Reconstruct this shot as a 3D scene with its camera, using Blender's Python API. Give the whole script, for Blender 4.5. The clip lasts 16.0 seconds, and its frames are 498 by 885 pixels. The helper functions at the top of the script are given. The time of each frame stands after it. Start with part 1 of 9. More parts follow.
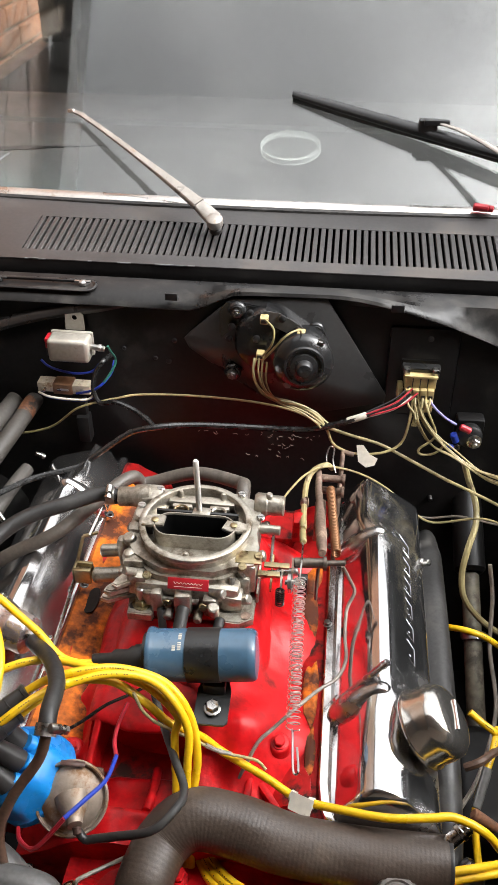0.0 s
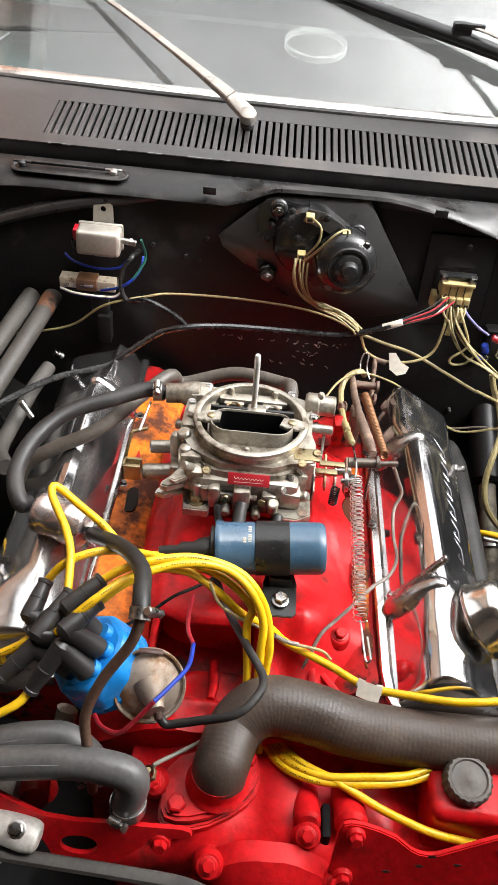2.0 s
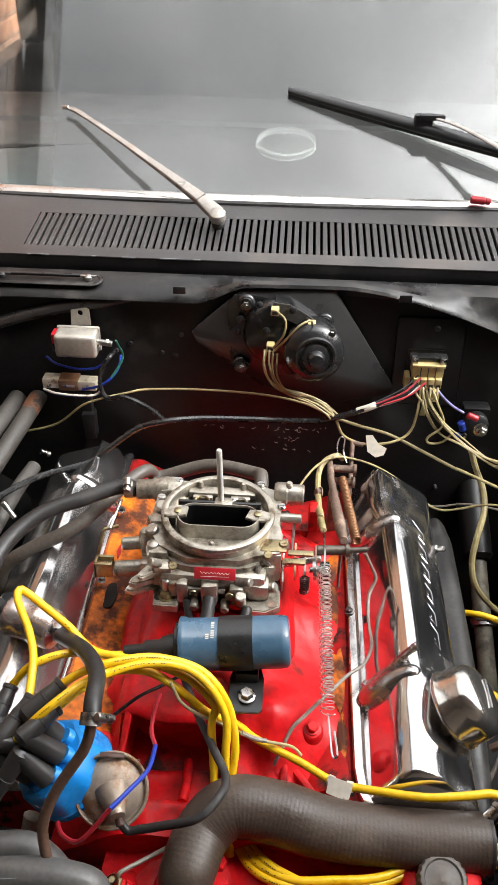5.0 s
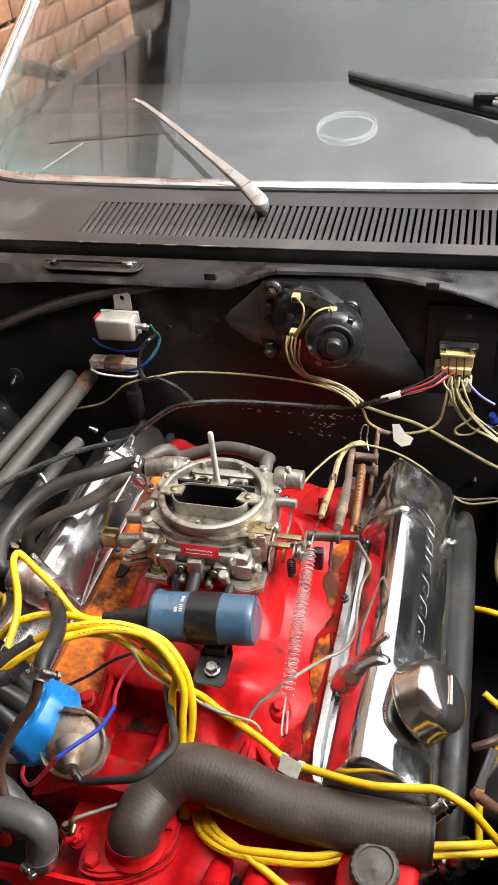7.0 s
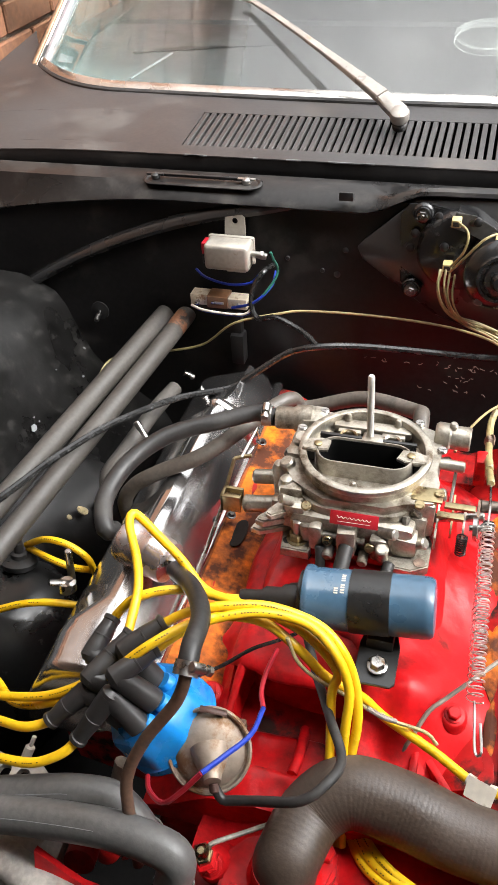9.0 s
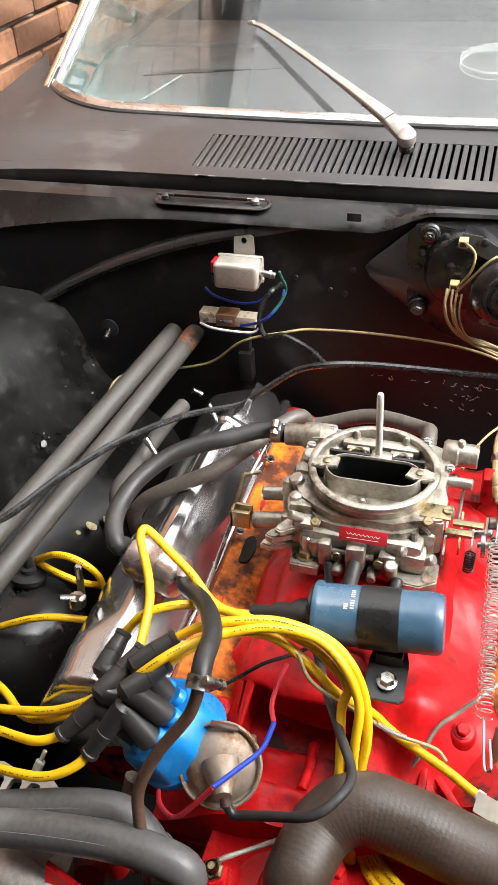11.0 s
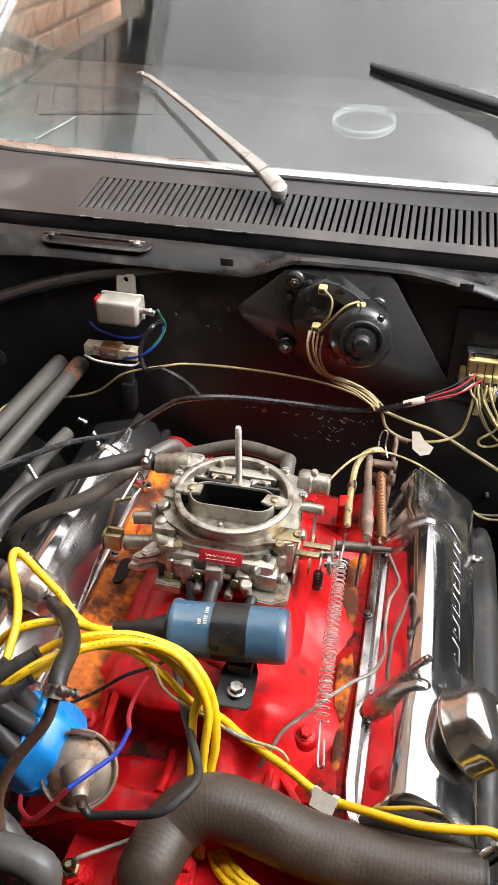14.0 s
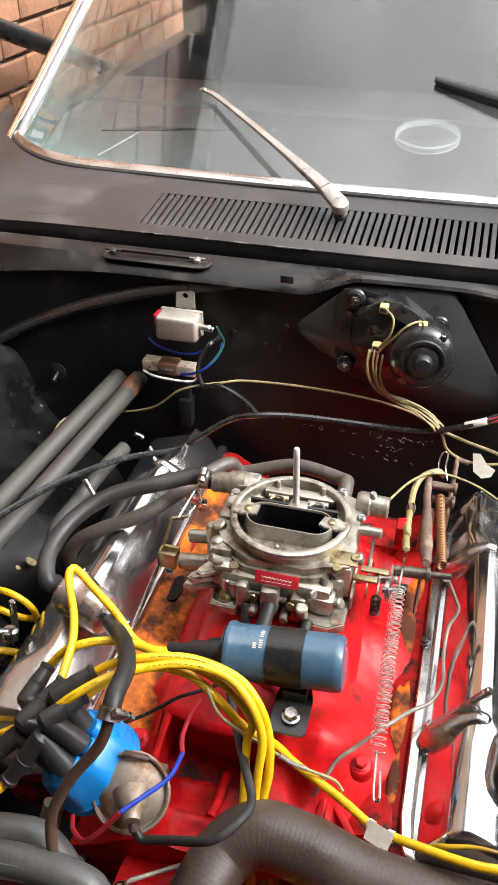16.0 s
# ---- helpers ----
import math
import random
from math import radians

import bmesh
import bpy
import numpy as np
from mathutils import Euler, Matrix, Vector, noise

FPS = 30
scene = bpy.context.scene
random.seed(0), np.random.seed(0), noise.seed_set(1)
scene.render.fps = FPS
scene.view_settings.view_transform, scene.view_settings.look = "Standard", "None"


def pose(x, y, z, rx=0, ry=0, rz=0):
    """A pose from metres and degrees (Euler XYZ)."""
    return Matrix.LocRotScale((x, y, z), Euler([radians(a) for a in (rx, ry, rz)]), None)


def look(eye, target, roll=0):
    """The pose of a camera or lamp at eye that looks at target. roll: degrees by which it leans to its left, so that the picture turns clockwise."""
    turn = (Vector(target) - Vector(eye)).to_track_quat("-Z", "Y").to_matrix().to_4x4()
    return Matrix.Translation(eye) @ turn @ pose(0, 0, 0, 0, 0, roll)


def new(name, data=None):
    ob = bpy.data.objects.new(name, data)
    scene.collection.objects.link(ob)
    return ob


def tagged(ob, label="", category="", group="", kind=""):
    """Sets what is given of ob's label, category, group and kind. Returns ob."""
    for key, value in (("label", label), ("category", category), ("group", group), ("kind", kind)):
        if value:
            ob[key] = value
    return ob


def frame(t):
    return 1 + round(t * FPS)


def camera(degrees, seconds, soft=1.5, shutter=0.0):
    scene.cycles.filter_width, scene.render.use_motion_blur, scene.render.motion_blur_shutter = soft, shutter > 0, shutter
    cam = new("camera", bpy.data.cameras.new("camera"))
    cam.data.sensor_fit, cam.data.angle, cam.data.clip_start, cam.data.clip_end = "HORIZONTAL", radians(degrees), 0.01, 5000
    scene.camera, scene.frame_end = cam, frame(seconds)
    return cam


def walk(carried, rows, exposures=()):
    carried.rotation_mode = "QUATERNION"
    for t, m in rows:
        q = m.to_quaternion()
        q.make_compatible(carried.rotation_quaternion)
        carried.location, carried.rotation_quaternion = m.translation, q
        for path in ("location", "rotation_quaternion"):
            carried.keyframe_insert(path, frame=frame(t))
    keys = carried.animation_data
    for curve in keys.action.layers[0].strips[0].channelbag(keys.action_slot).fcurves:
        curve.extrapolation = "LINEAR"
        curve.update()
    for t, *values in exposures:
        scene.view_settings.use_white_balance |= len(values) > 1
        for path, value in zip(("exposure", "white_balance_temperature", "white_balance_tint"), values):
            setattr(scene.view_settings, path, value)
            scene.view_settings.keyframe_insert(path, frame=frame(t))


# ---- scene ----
cam = camera(33.7, 16.0, soft=1.15)
METRES, EYE, TILT, LEAN, TURN = 1.1, 1.48, -37.0, 0.0, 6.5
ROWS = [
    (0.0, 0.0, 0.0, 0.0, 0.0, 0.0, -0.0),
    (0.5, -0.1067, 0.0108, -0.0194, -5.32, -1.87, 0.73),
    (1.0, -0.1254, 0.0173, -0.0274, -6.65, -2.64, 0.15),
    (1.5, -0.1333, 0.0262, -0.0405, -6.77, -4.07, -0.93),
    (2.0, -0.1421, 0.0189, -0.0433, -5.3, -4.44, -1.72),
    (2.5, -0.15, 0.0161, -0.0262, -3.74, -3.03, -2.07),
    (3.0, -0.1502, 0.0102, -0.0241, -3.2, -1.66, -2.17),
    (3.5, -0.1442, 0.008, -0.0241, -3.17, -1.07, -1.98),
    (4.0, -0.1377, 0.004, -0.0193, -3.51, -0.42, -1.4),
    (4.5, -0.1113, 0.0037, -0.0181, -4.26, 0.51, 0.77),
    (7.0, 0.1179, -0.014, -0.018, 8.56, -0.71, -1.04),
    (7.5, 0.0914, 0.0066, -0.0182, 8.43, -1.07, -2.96),
    (8.0, -0.0107, 0.0714, -0.0387, 7.68, -2.8, -1.16),
    (8.5, -0.072, 0.0987, -0.0106, 6.39, -2.09, -0.62),
    (9.0, -0.0408, 0.1236, -0.0477, 9.51, -2.86, -3.3),
    (9.5, -0.0637, 0.1437, -0.0332, 8.76, -2.88, -1.5),
    (12.0, -0.0073, 0.0852, -0.0446, 9.95, -0.42, -4.74),
    (12.5, 0.0191, 0.0717, -0.0265, 5.31, 0.07, -3.9),
    (13.0, 0.0276, 0.0579, -0.0301, 3.05, 0.61, -3.3),
    (13.5, 0.0151, 0.0531, -0.0281, 3.07, 0.88, -3.68),
    (14.0, 0.0092, 0.054, -0.0374, 3.77, 0.3, -4.08),
    (14.5, 0.0082, 0.0621, -0.0346, 4.74, -0.06, -4.43),
    (15.0, 0.0086, 0.0763, -0.0328, 5.67, -0.18, -4.77),
    (15.5, 0.0044, 0.0786, -0.0246, 6.48, -0.04, -5.04),
    (16.0, 0.0002, 0.0614, -0.0266, 7.31, 0.65, -5.19),
]
walk(cam, [(t, pose(0, 0, EYE, TILT, LEAN, TURN) @ pose(METRES * x, METRES * y, METRES * z, 90 + pitch, roll, yaw)) for t, x, y, z, yaw, pitch, roll in ROWS],
     exposures=[(0.0, -0.57), (1.0, -0.51), (2.0, -0.35), (3.5, -0.40), (4.5, -0.54), (7.0, -0.50), (8.0, -0.33), (9.0, -0.26), (9.5, -0.15), (12.0, -0.21), (12.5, -0.35), (14.0, -0.46), (16.0, -0.40)])

# ---- world and light ----
SUN_ELEV, SUN_ROT = 44.0, 96.0
world = bpy.data.worlds.new("sky")
scene.world = world
world.use_nodes = True
wn, wl = world.node_tree.nodes, world.node_tree.links
wn.clear()
w_out = wn.new("ShaderNodeOutputWorld")
w_bg = wn.new("ShaderNodeBackground")
w_sky = wn.new("ShaderNodeTexSky")
w_sky.sky_type = "NISHITA"
w_sky.sun_disc = False
w_sky.sun_elevation = radians(SUN_ELEV)
w_sky.sun_rotation = radians(SUN_ROT)
w_sky.air_density, w_sky.dust_density, w_sky.ozone_density = 1.0, 4.0, 1.0
# high cloud that whitens the blue and breaks it up
w_co = wn.new("ShaderNodeTexCoord")
w_noise = wn.new("ShaderNodeTexNoise")
w_noise.inputs["Scale"].default_value = 2.6
w_noise.inputs["Detail"].default_value = 6
w_ramp = wn.new("ShaderNodeMapRange")
w_ramp.inputs["From Min"].default_value, w_ramp.inputs["From Max"].default_value = 0.3, 0.7
w_ramp.inputs["To Min"].default_value, w_ramp.inputs["To Max"].default_value = 0.6, 1.0
w_grey = wn.new("ShaderNodeRGBToBW")
w_hsv = wn.new("ShaderNodeMix")
w_hsv.data_type = "RGBA"
w_bright = wn.new("ShaderNodeVectorMath")
w_bright.operation = "SCALE"
w_bright.inputs["Scale"].default_value = 1.25
wl.new(w_co.outputs["Generated"], w_noise.inputs["Vector"])
wl.new(w_noise.outputs["Fac"], w_ramp.inputs["Value"])
wl.new(w_sky.outputs["Color"], w_grey.inputs["Color"])
# overcast sky: three times brighter overhead than at the horizon
w_sep = wn.new("ShaderNodeSeparateXYZ")
w_up = wn.new("ShaderNodeMapRange")
w_up.inputs["To Min"].default_value, w_up.inputs["To Max"].default_value = 0.25, 20.0
wl.new(w_co.outputs["Generated"], w_sep.inputs[0])
wl.new(w_sep.outputs["Z"], w_up.inputs["Value"])
w_cloud, w_mul = wn.new("ShaderNodeMapRange"), wn.new("ShaderNodeMath")
w_cloud.inputs["From Min"].default_value, w_cloud.inputs["From Max"].default_value = 0.32, 0.68
w_cloud.inputs["To Min"].default_value, w_cloud.inputs["To Max"].default_value = 0.88, 1.1
w_mul.operation = "MULTIPLY"
wl.new(w_noise.outputs["Fac"], w_cloud.inputs["Value"])
wl.new(w_cloud.outputs["Result"], w_mul.inputs[0])
wl.new(w_up.outputs["Result"], w_mul.inputs[1])
wl.new(w_mul.outputs[0], w_bright.inputs["Scale"])
wl.new(w_grey.outputs["Val"], w_bright.inputs[0])
wl.new(w_ramp.outputs["Result"], w_hsv.inputs["Factor"])
wl.new(w_sky.outputs["Color"], w_hsv.inputs["A"])
wl.new(w_bright.outputs["Vector"], w_hsv.inputs["B"])
wl.new(w_hsv.outputs["Result"], w_bg.inputs["Color"])
w_bg.inputs["Strength"].default_value = 0.15
wl.new(w_bg.outputs["Background"], w_out.inputs["Surface"])

sun = new("sun", bpy.data.lights.new("sun", "SUN"))
sun.data.energy, sun.data.angle, sun.data.color = 1.1, radians(6.0), (1.0, 0.95, 0.88)
# the sun stands over the far fender, high, a little ahead of the car
sun_from = Vector((math.sin(radians(SUN_ROT)) * math.cos(radians(SUN_ELEV)), math.cos(radians(SUN_ROT)) * math.cos(radians(SUN_ELEV)), math.sin(radians(SUN_ELEV))))
sun.matrix_world = look(sun_from * 20, (0, 0, 0))


# ---- materials ----
def mat(name, base, rough=0.5, metal=0.0, var=0.25, var_scale=6.0, grain=60.0, bump=0.15, stain=None, stain_scale=14.0, stain_cut=0.58, stain_rough=None, rough_var=0.12, coat=0.0, spec=0.5, island=0.0, stain_soft=0.1):
    """A painted, cast or rubber surface: colour that varies at two scales, uneven gloss, fine relief and patches of dirt."""
    m = bpy.data.materials.new(name)
    m.use_nodes = True
    n, l = m.node_tree.nodes, m.node_tree.links
    b = n["Principled BSDF"]
    co = n.new("ShaderNodeTexCoord")
    big, fine = n.new("ShaderNodeTexNoise"), n.new("ShaderNodeTexNoise")
    big.inputs["Scale"].default_value, big.inputs["Detail"].default_value = var_scale, 5
    fine.inputs["Scale"].default_value, fine.inputs["Detail"].default_value = grain, 6
    for t in (big, fine):
        l.new(co.outputs["Object"], t.inputs["Vector"])
    mix = n.new("ShaderNodeMix")
    mix.data_type = "RGBA"
    mix.inputs["A"].default_value = (*[c * (1 - var) for c in base], 1)
    mix.inputs["B"].default_value = (*[min(1, c * (1 + var)) for c in base], 1)
    summed = n.new("ShaderNodeMath")
    summed.operation = "MULTIPLY_ADD"
    summed.inputs[1].default_value, summed.inputs[2].default_value = 0.45, 0.0
    add = n.new("ShaderNodeMath")
    add.operation = "MULTIPLY_ADD"
    add.inputs[1].default_value = 0.55
    l.new(fine.outputs["Fac"], summed.inputs[0])
    l.new(big.outputs["Fac"], add.inputs[0])
    l.new(summed.outputs[0], add.inputs[2])
    cut = n.new("ShaderNodeMapRange")
    cut.inputs["From Min"].default_value, cut.inputs["From Max"].default_value = 0.36, 0.64
    l.new(add.outputs[0], cut.inputs["Value"])
    l.new(cut.outputs["Result"], mix.inputs["Factor"])
    colour = mix.outputs["Result"]
    rmap = n.new("ShaderNodeMapRange")
    rmap.inputs["From Min"].default_value, rmap.inputs["From Max"].default_value = 0.35, 0.65
    rmap.inputs["To Min"].default_value, rmap.inputs["To Max"].default_value = max(0.02, rough - rough_var), min(1, rough + rough_var)
    l.new(big.outputs["Fac"], rmap.inputs["Value"])
    gloss = rmap.outputs["Result"]
    if island:
        geo = n.new("ShaderNodeObjectInfo")
        hs = n.new("ShaderNodeHueSaturation")
        im = n.new("ShaderNodeMapRange")
        im.inputs["To Min"].default_value, im.inputs["To Max"].default_value = 1 - island, 1 + island
        l.new(geo.outputs["Random"], im.inputs["Value"])
        l.new(im.outputs["Result"], hs.inputs["Value"])
        l.new(colour, hs.inputs["Color"])
        colour = hs.outputs["Color"]
    if stain:
        patch = n.new("ShaderNodeTexNoise")
        patch.inputs["Scale"].default_value, patch.inputs["Detail"].default_value, patch.inputs["Roughness"].default_value = stain_scale, 8, 0.65
        l.new(co.outputs["Object"], patch.inputs["Vector"])
        pm = n.new("ShaderNodeMapRange")
        pm.inputs["From Min"].default_value, pm.inputs["From Max"].default_value = stain_cut, stain_cut + stain_soft
        l.new(patch.outputs["Fac"], pm.inputs["Value"])
        m2 = n.new("ShaderNodeMix")
        m2.data_type = "RGBA"
        m2.inputs["B"].default_value = (*stain, 1)
        l.new(pm.outputs["Result"], m2.inputs["Factor"])
        l.new(colour, m2.inputs["A"])
        colour = m2.outputs["Result"]
        m3 = n.new("ShaderNodeMix")
        m3.inputs["B"].default_value = stain_rough if stain_rough is not None else min(1, rough + 0.25)
        l.new(pm.outputs["Result"], m3.inputs["Factor"])
        l.new(gloss, m3.inputs["A"])
        gloss = m3.outputs["Result"]
    l.new(colour, b.inputs["Base Color"])
    l.new(gloss, b.inputs["Roughness"])
    b.inputs["Metallic"].default_value = metal
    b.inputs["Specular IOR Level"].default_value = spec
    b.inputs["Coat Weight"].default_value = coat
    b.inputs["Coat Roughness"].default_value = 0.08
    bp = n.new("ShaderNodeBump")
    bp.inputs["Strength"].default_value, bp.inputs["Distance"].default_value = bump, 0.002
    l.new(add.outputs[0], bp.inputs["Height"])
    l.new(bp.outputs["Normal"], b.inputs["Normal"])
    return m


RED = mat("red_engine_enamel", (0.49, 0.0065, 0.009), 0.40, var=0.28, var_scale=13, grain=110, bump=0.7, stain=(0.055, 0.008, 0.006), stain_scale=18, stain_cut=0.53, stain_soft=0.2, spec=0.22)
RUST_DARK = mat("dark_greasy_rust", (0.05, 0.022, 0.016), 0.6, metal=0.2, var=0.4, var_scale=40, grain=200, bump=0.4)
# near-black that stands in for shade in deep openings, cracks and gaps
WELL = mat("shade_black", (0.004, 0.004, 0.004), 0.6, var=0.3, spec=0.1)
RED_DIRTY = mat("greasy_red_enamel", (0.36, 0.009, 0.009), 0.45, spec=0.22, var=0.35, var_scale=14, grain=110, bump=0.6, stain=(0.03, 0.014, 0.01), stain_scale=24, stain_cut=0.53)
ORANGE = mat("rusty_orange_head_paint", (0.52, 0.125, 0.008), 0.46, spec=0.22, var=0.55, var_scale=26, grain=150, bump=0.7, stain=(0.075, 0.022, 0.010), stain_scale=20, stain_cut=0.46, stain_soft=0.14)
CHROME = mat("chrome_plate", (0.58, 0.58, 0.59), 0.12, metal=0.985, var=0.06, var_scale=10, grain=120, bump=0.02, rough_var=0.05, stain=(0.47, 0.45, 0.43), stain_scale=15, stain_cut=0.52, stain_soft=0.2, stain_rough=0.4)
CHROME_HAZE = mat("dusty_hazed_chrome", (0.50, 0.49, 0.49), 0.13, metal=0.96, var=0.16, var_scale=12, grain=160, bump=0.02, rough_var=0.07, stain=(0.44, 0.40, 0.37), stain_scale=14, stain_cut=0.46, stain_soft=0.3, stain_rough=0.32)
POCKET = mat("scuffed_chrome_pocket", (0.44, 0.42, 0.41), 0.27, metal=0.97, var=0.2, var_scale=20, grain=140, bump=0.03, rough_var=0.06, stain=(0.20, 0.12, 0.08), stain_scale=30, stain_cut=0.56, stain_soft=0.2)
# darker copy of the chrome: sky glints on raised strokes toned down in colour
CHROME_DIM = mat("dark_chrome_edge", (0.20, 0.20, 0.21), 0.18, metal=0.97, var=0.1, var_scale=20, grain=160, bump=0.02)
SPRING_WIRE = mat("bright_zinc_spring_wire", (0.74, 0.72, 0.69), 0.32, metal=0.85, var=0.12, var_scale=60, grain=160, bump=0.0, rough_var=0.06)
CHROME_CAP = mat("polished_chrome_cap", (0.60, 0.57, 0.53), 0.17, metal=0.96, var=0.05, var_scale=12, grain=160, bump=0.0, rough_var=0.03, stain=(0.42, 0.38, 0.33), stain_scale=40, stain_cut=0.6, stain_rough=0.22)
CHROME_DULL = mat("hazy_old_chrome", (0.6, 0.59, 0.58), 0.2, metal=1.0, var=0.12, var_scale=16, grain=150, bump=0.05, rough_var=0.1, stain=(0.3, 0.17, 0.09), stain_scale=30, stain_cut=0.64)
ALUMINIUM = mat("cast_aluminium", (0.40, 0.37, 0.315), 0.4, metal=0.8, var=0.22, var_scale=30, grain=260, bump=0.35, rough_var=0.1, stain=(0.10, 0.075, 0.05), stain_scale=32, stain_cut=0.48, stain_soft=0.18)
STEEL = mat("zinc_plated_steel", (0.42, 0.405, 0.385), 0.3, metal=1.0, var=0.2, var_scale=40, grain=200, bump=0.1, stain=(0.25, 0.16, 0.09), stain_scale=60, stain_cut=0.62)
BRASS = mat("yellow_passivated_steel", (0.30, 0.245, 0.14), 0.36, metal=1.0, var=0.25, var_scale=40, grain=200, bump=0.1, stain=(0.16, 0.10, 0.06), stain_scale=60, stain_cut=0.54)
RUST = mat("rusted_steel", (0.15, 0.10, 0.075), 0.65, metal=0.3, var=0.4, var_scale=40, grain=220, bump=0.6, stain=(0.33, 0.24, 0.18), stain_scale=40, stain_cut=0.55)
COPPER = mat("coppery_spring_steel", (0.24, 0.12, 0.06), 0.45, metal=0.8, var=0.3, var_scale=40, grain=200, bump=0.3)
BLACK = mat("satin_black_body_paint", (0.012, 0.0118, 0.012), 0.38, var=0.35, var_scale=5, grain=120, bump=0.08, rough_var=0.1, stain=(0.022, 0.020, 0.019), stain_scale=7, stain_cut=0.6, spec=0.35)
DARK_STEEL = mat("dark_greased_steel", (0.13, 0.125, 0.12), 0.32, metal=1.0, var=0.3, var_scale=40, grain=200, bump=0.1)
BLACK_BAY = mat("dusty_black_bay_paint", (0.0075, 0.007, 0.007), 0.42, var=0.4, var_scale=6, grain=140, bump=0.15, rough_var=0.1, stain=(0.019, 0.0175, 0.016), stain_scale=11, stain_cut=0.56, spec=0.24)
SHELF = mat("dusty_black_shelf_paint", (0.010, 0.0095, 0.0095), 0.34, var=0.4, var_scale=6, grain=150, bump=0.12, rough_var=0.12, stain=(0.05, 0.046, 0.042), stain_scale=26, stain_cut=0.48, stain_soft=0.3, spec=0.35)
LIP_BLACK = mat("glossy_rubbed_black_lip", (0.013, 0.0125, 0.0125), 0.24, var=0.3, var_scale=12, grain=150, bump=0.08, rough_var=0.08, stain=(0.05, 0.047, 0.043), stain_scale=40, stain_cut=0.62, spec=0.6)
APRON = mat("chipped_dusty_apron_paint", (0.006, 0.0057, 0.0055), 0.38, var=0.5, var_scale=7, grain=60, bump=0.3, rough_var=0.15, stain=(0.028, 0.026, 0.024), stain_scale=34, stain_cut=0.54, stain_soft=0.25, spec=0.22)
MOTOR_BLACK = mat("satin_black_motor_paint", (0.012, 0.012, 0.0125), 0.22, var=0.3, var_scale=14, grain=160, bump=0.05, rough_var=0.06, stain=(0.036, 0.034, 0.032), stain_scale=30, stain_cut=0.6, spec=0.55)
COWL = mat("faded_black_cowl_paint", (0.03, 0.028, 0.028), 0.42, var=0.3, var_scale=4, grain=160, bump=0.12, rough_var=0.1, stain=(0.06, 0.052, 0.047), stain_scale=5, stain_cut=0.55)
RUBBER = mat("aged_black_rubber", (0.021, 0.020, 0.0195), 0.46, var=0.35, var_scale=18, grain=220, bump=0.25, stain=(0.045, 0.042, 0.039), stain_scale=22, stain_cut=0.55, spec=0.35)
RUBBER_BROWN = mat("brown_perished_hose", (0.085, 0.045, 0.028), 0.55, var=0.35, var_scale=30, grain=220, bump=0.4, stain=(0.04, 0.028, 0.022), stain_scale=30, stain_cut=0.55)
HOSE_GREY = mat("dusty_grey_rubber", (0.041, 0.036, 0.031), 0.6, var=0.3, var_scale=14, grain=240, bump=0.25, stain=(0.035, 0.032, 0.03), stain_scale=14, stain_cut=0.58)
HOSE_BROWN = mat("dusty_brown_grey_rubber", (0.075, 0.063, 0.052), 0.6, var=0.3, var_scale=14, grain=240, bump=0.25, stain=(0.05, 0.042, 0.036), stain_scale=14, stain_cut=0.56)
RAD_RUBBER = mat("brownish_radiator_rubber", (0.048, 0.033, 0.024), 0.5, var=0.32, var_scale=14, grain=260, bump=0.35, stain=(0.085, 0.062, 0.045), stain_scale=10, stain_cut=0.58)
YELLOW = mat("yellow_silicone_lead", (0.74, 0.44, 0.008), 0.36, var=0.12, var_scale=20, grain=150, bump=0.08, stain=(0.3, 0.19, 0.03), stain_scale=40, stain_cut=0.66)
BLUE = mat("blue_moulded_plastic", (0.008, 0.2, 0.56), 0.34, var=0.2, var_scale=20, grain=150, bump=0.08, stain=(0.012, 0.08, 0.2), stain_scale=30, stain_cut=0.62)
COIL_BLUE = mat("slate_blue_coil_paint", (0.04, 0.085, 0.135), 0.3, var=0.18, var_scale=16, grain=140, bump=0.06, stain=(0.045, 0.075, 0.105), stain_scale=24, stain_cut=0.6, coat=0.2)
PLASTIC_BLACK = mat("black_plastic", (0.014, 0.014, 0.014), 0.36, var=0.25, var_scale=20, grain=160, bump=0.1)
SHAFT_CREAM = mat("grimy_cream_shaft", (0.12, 0.105, 0.075), 0.5, var=0.4, var_scale=18, grain=120, bump=0.2, stain=(0.05, 0.04, 0.03), stain_scale=20, stain_cut=0.52)
EAVE = mat("varnished_brown_boards", (0.12, 0.064, 0.034), 0.6, var=0.3, var_scale=4, grain=50, bump=0.4, island=0.35)
PRINT = mat("dark_printed_ink", (0.05, 0.035, 0.01), 0.5, var=0.3)
CREAM = mat("ceramic_cream", (0.5, 0.44, 0.34), 0.55, var=0.25, var_scale=30, grain=160, bump=0.2, stain=(0.2, 0.12, 0.07), stain_scale=60, stain_cut=0.56)
CREAM_PLUG = mat("yellowed_plug_plastic", (0.42, 0.33, 0.145), 0.5, var=0.2, var_scale=30, grain=160, bump=0.1, stain=(0.2, 0.14, 0.06), stain_scale=50, stain_cut=0.6)
HOSE_PALE = mat("pale_hose_print", (0.13, 0.135, 0.14), 0.5, var=0.4, var_scale=60, grain=200)
LABEL_WHITE = mat("off_white_tape", (0.52, 0.48, 0.41), 0.6, var=0.12, var_scale=40, grain=160, bump=0.1, stain=(0.3, 0.24, 0.18), stain_scale=50, stain_cut=0.6)
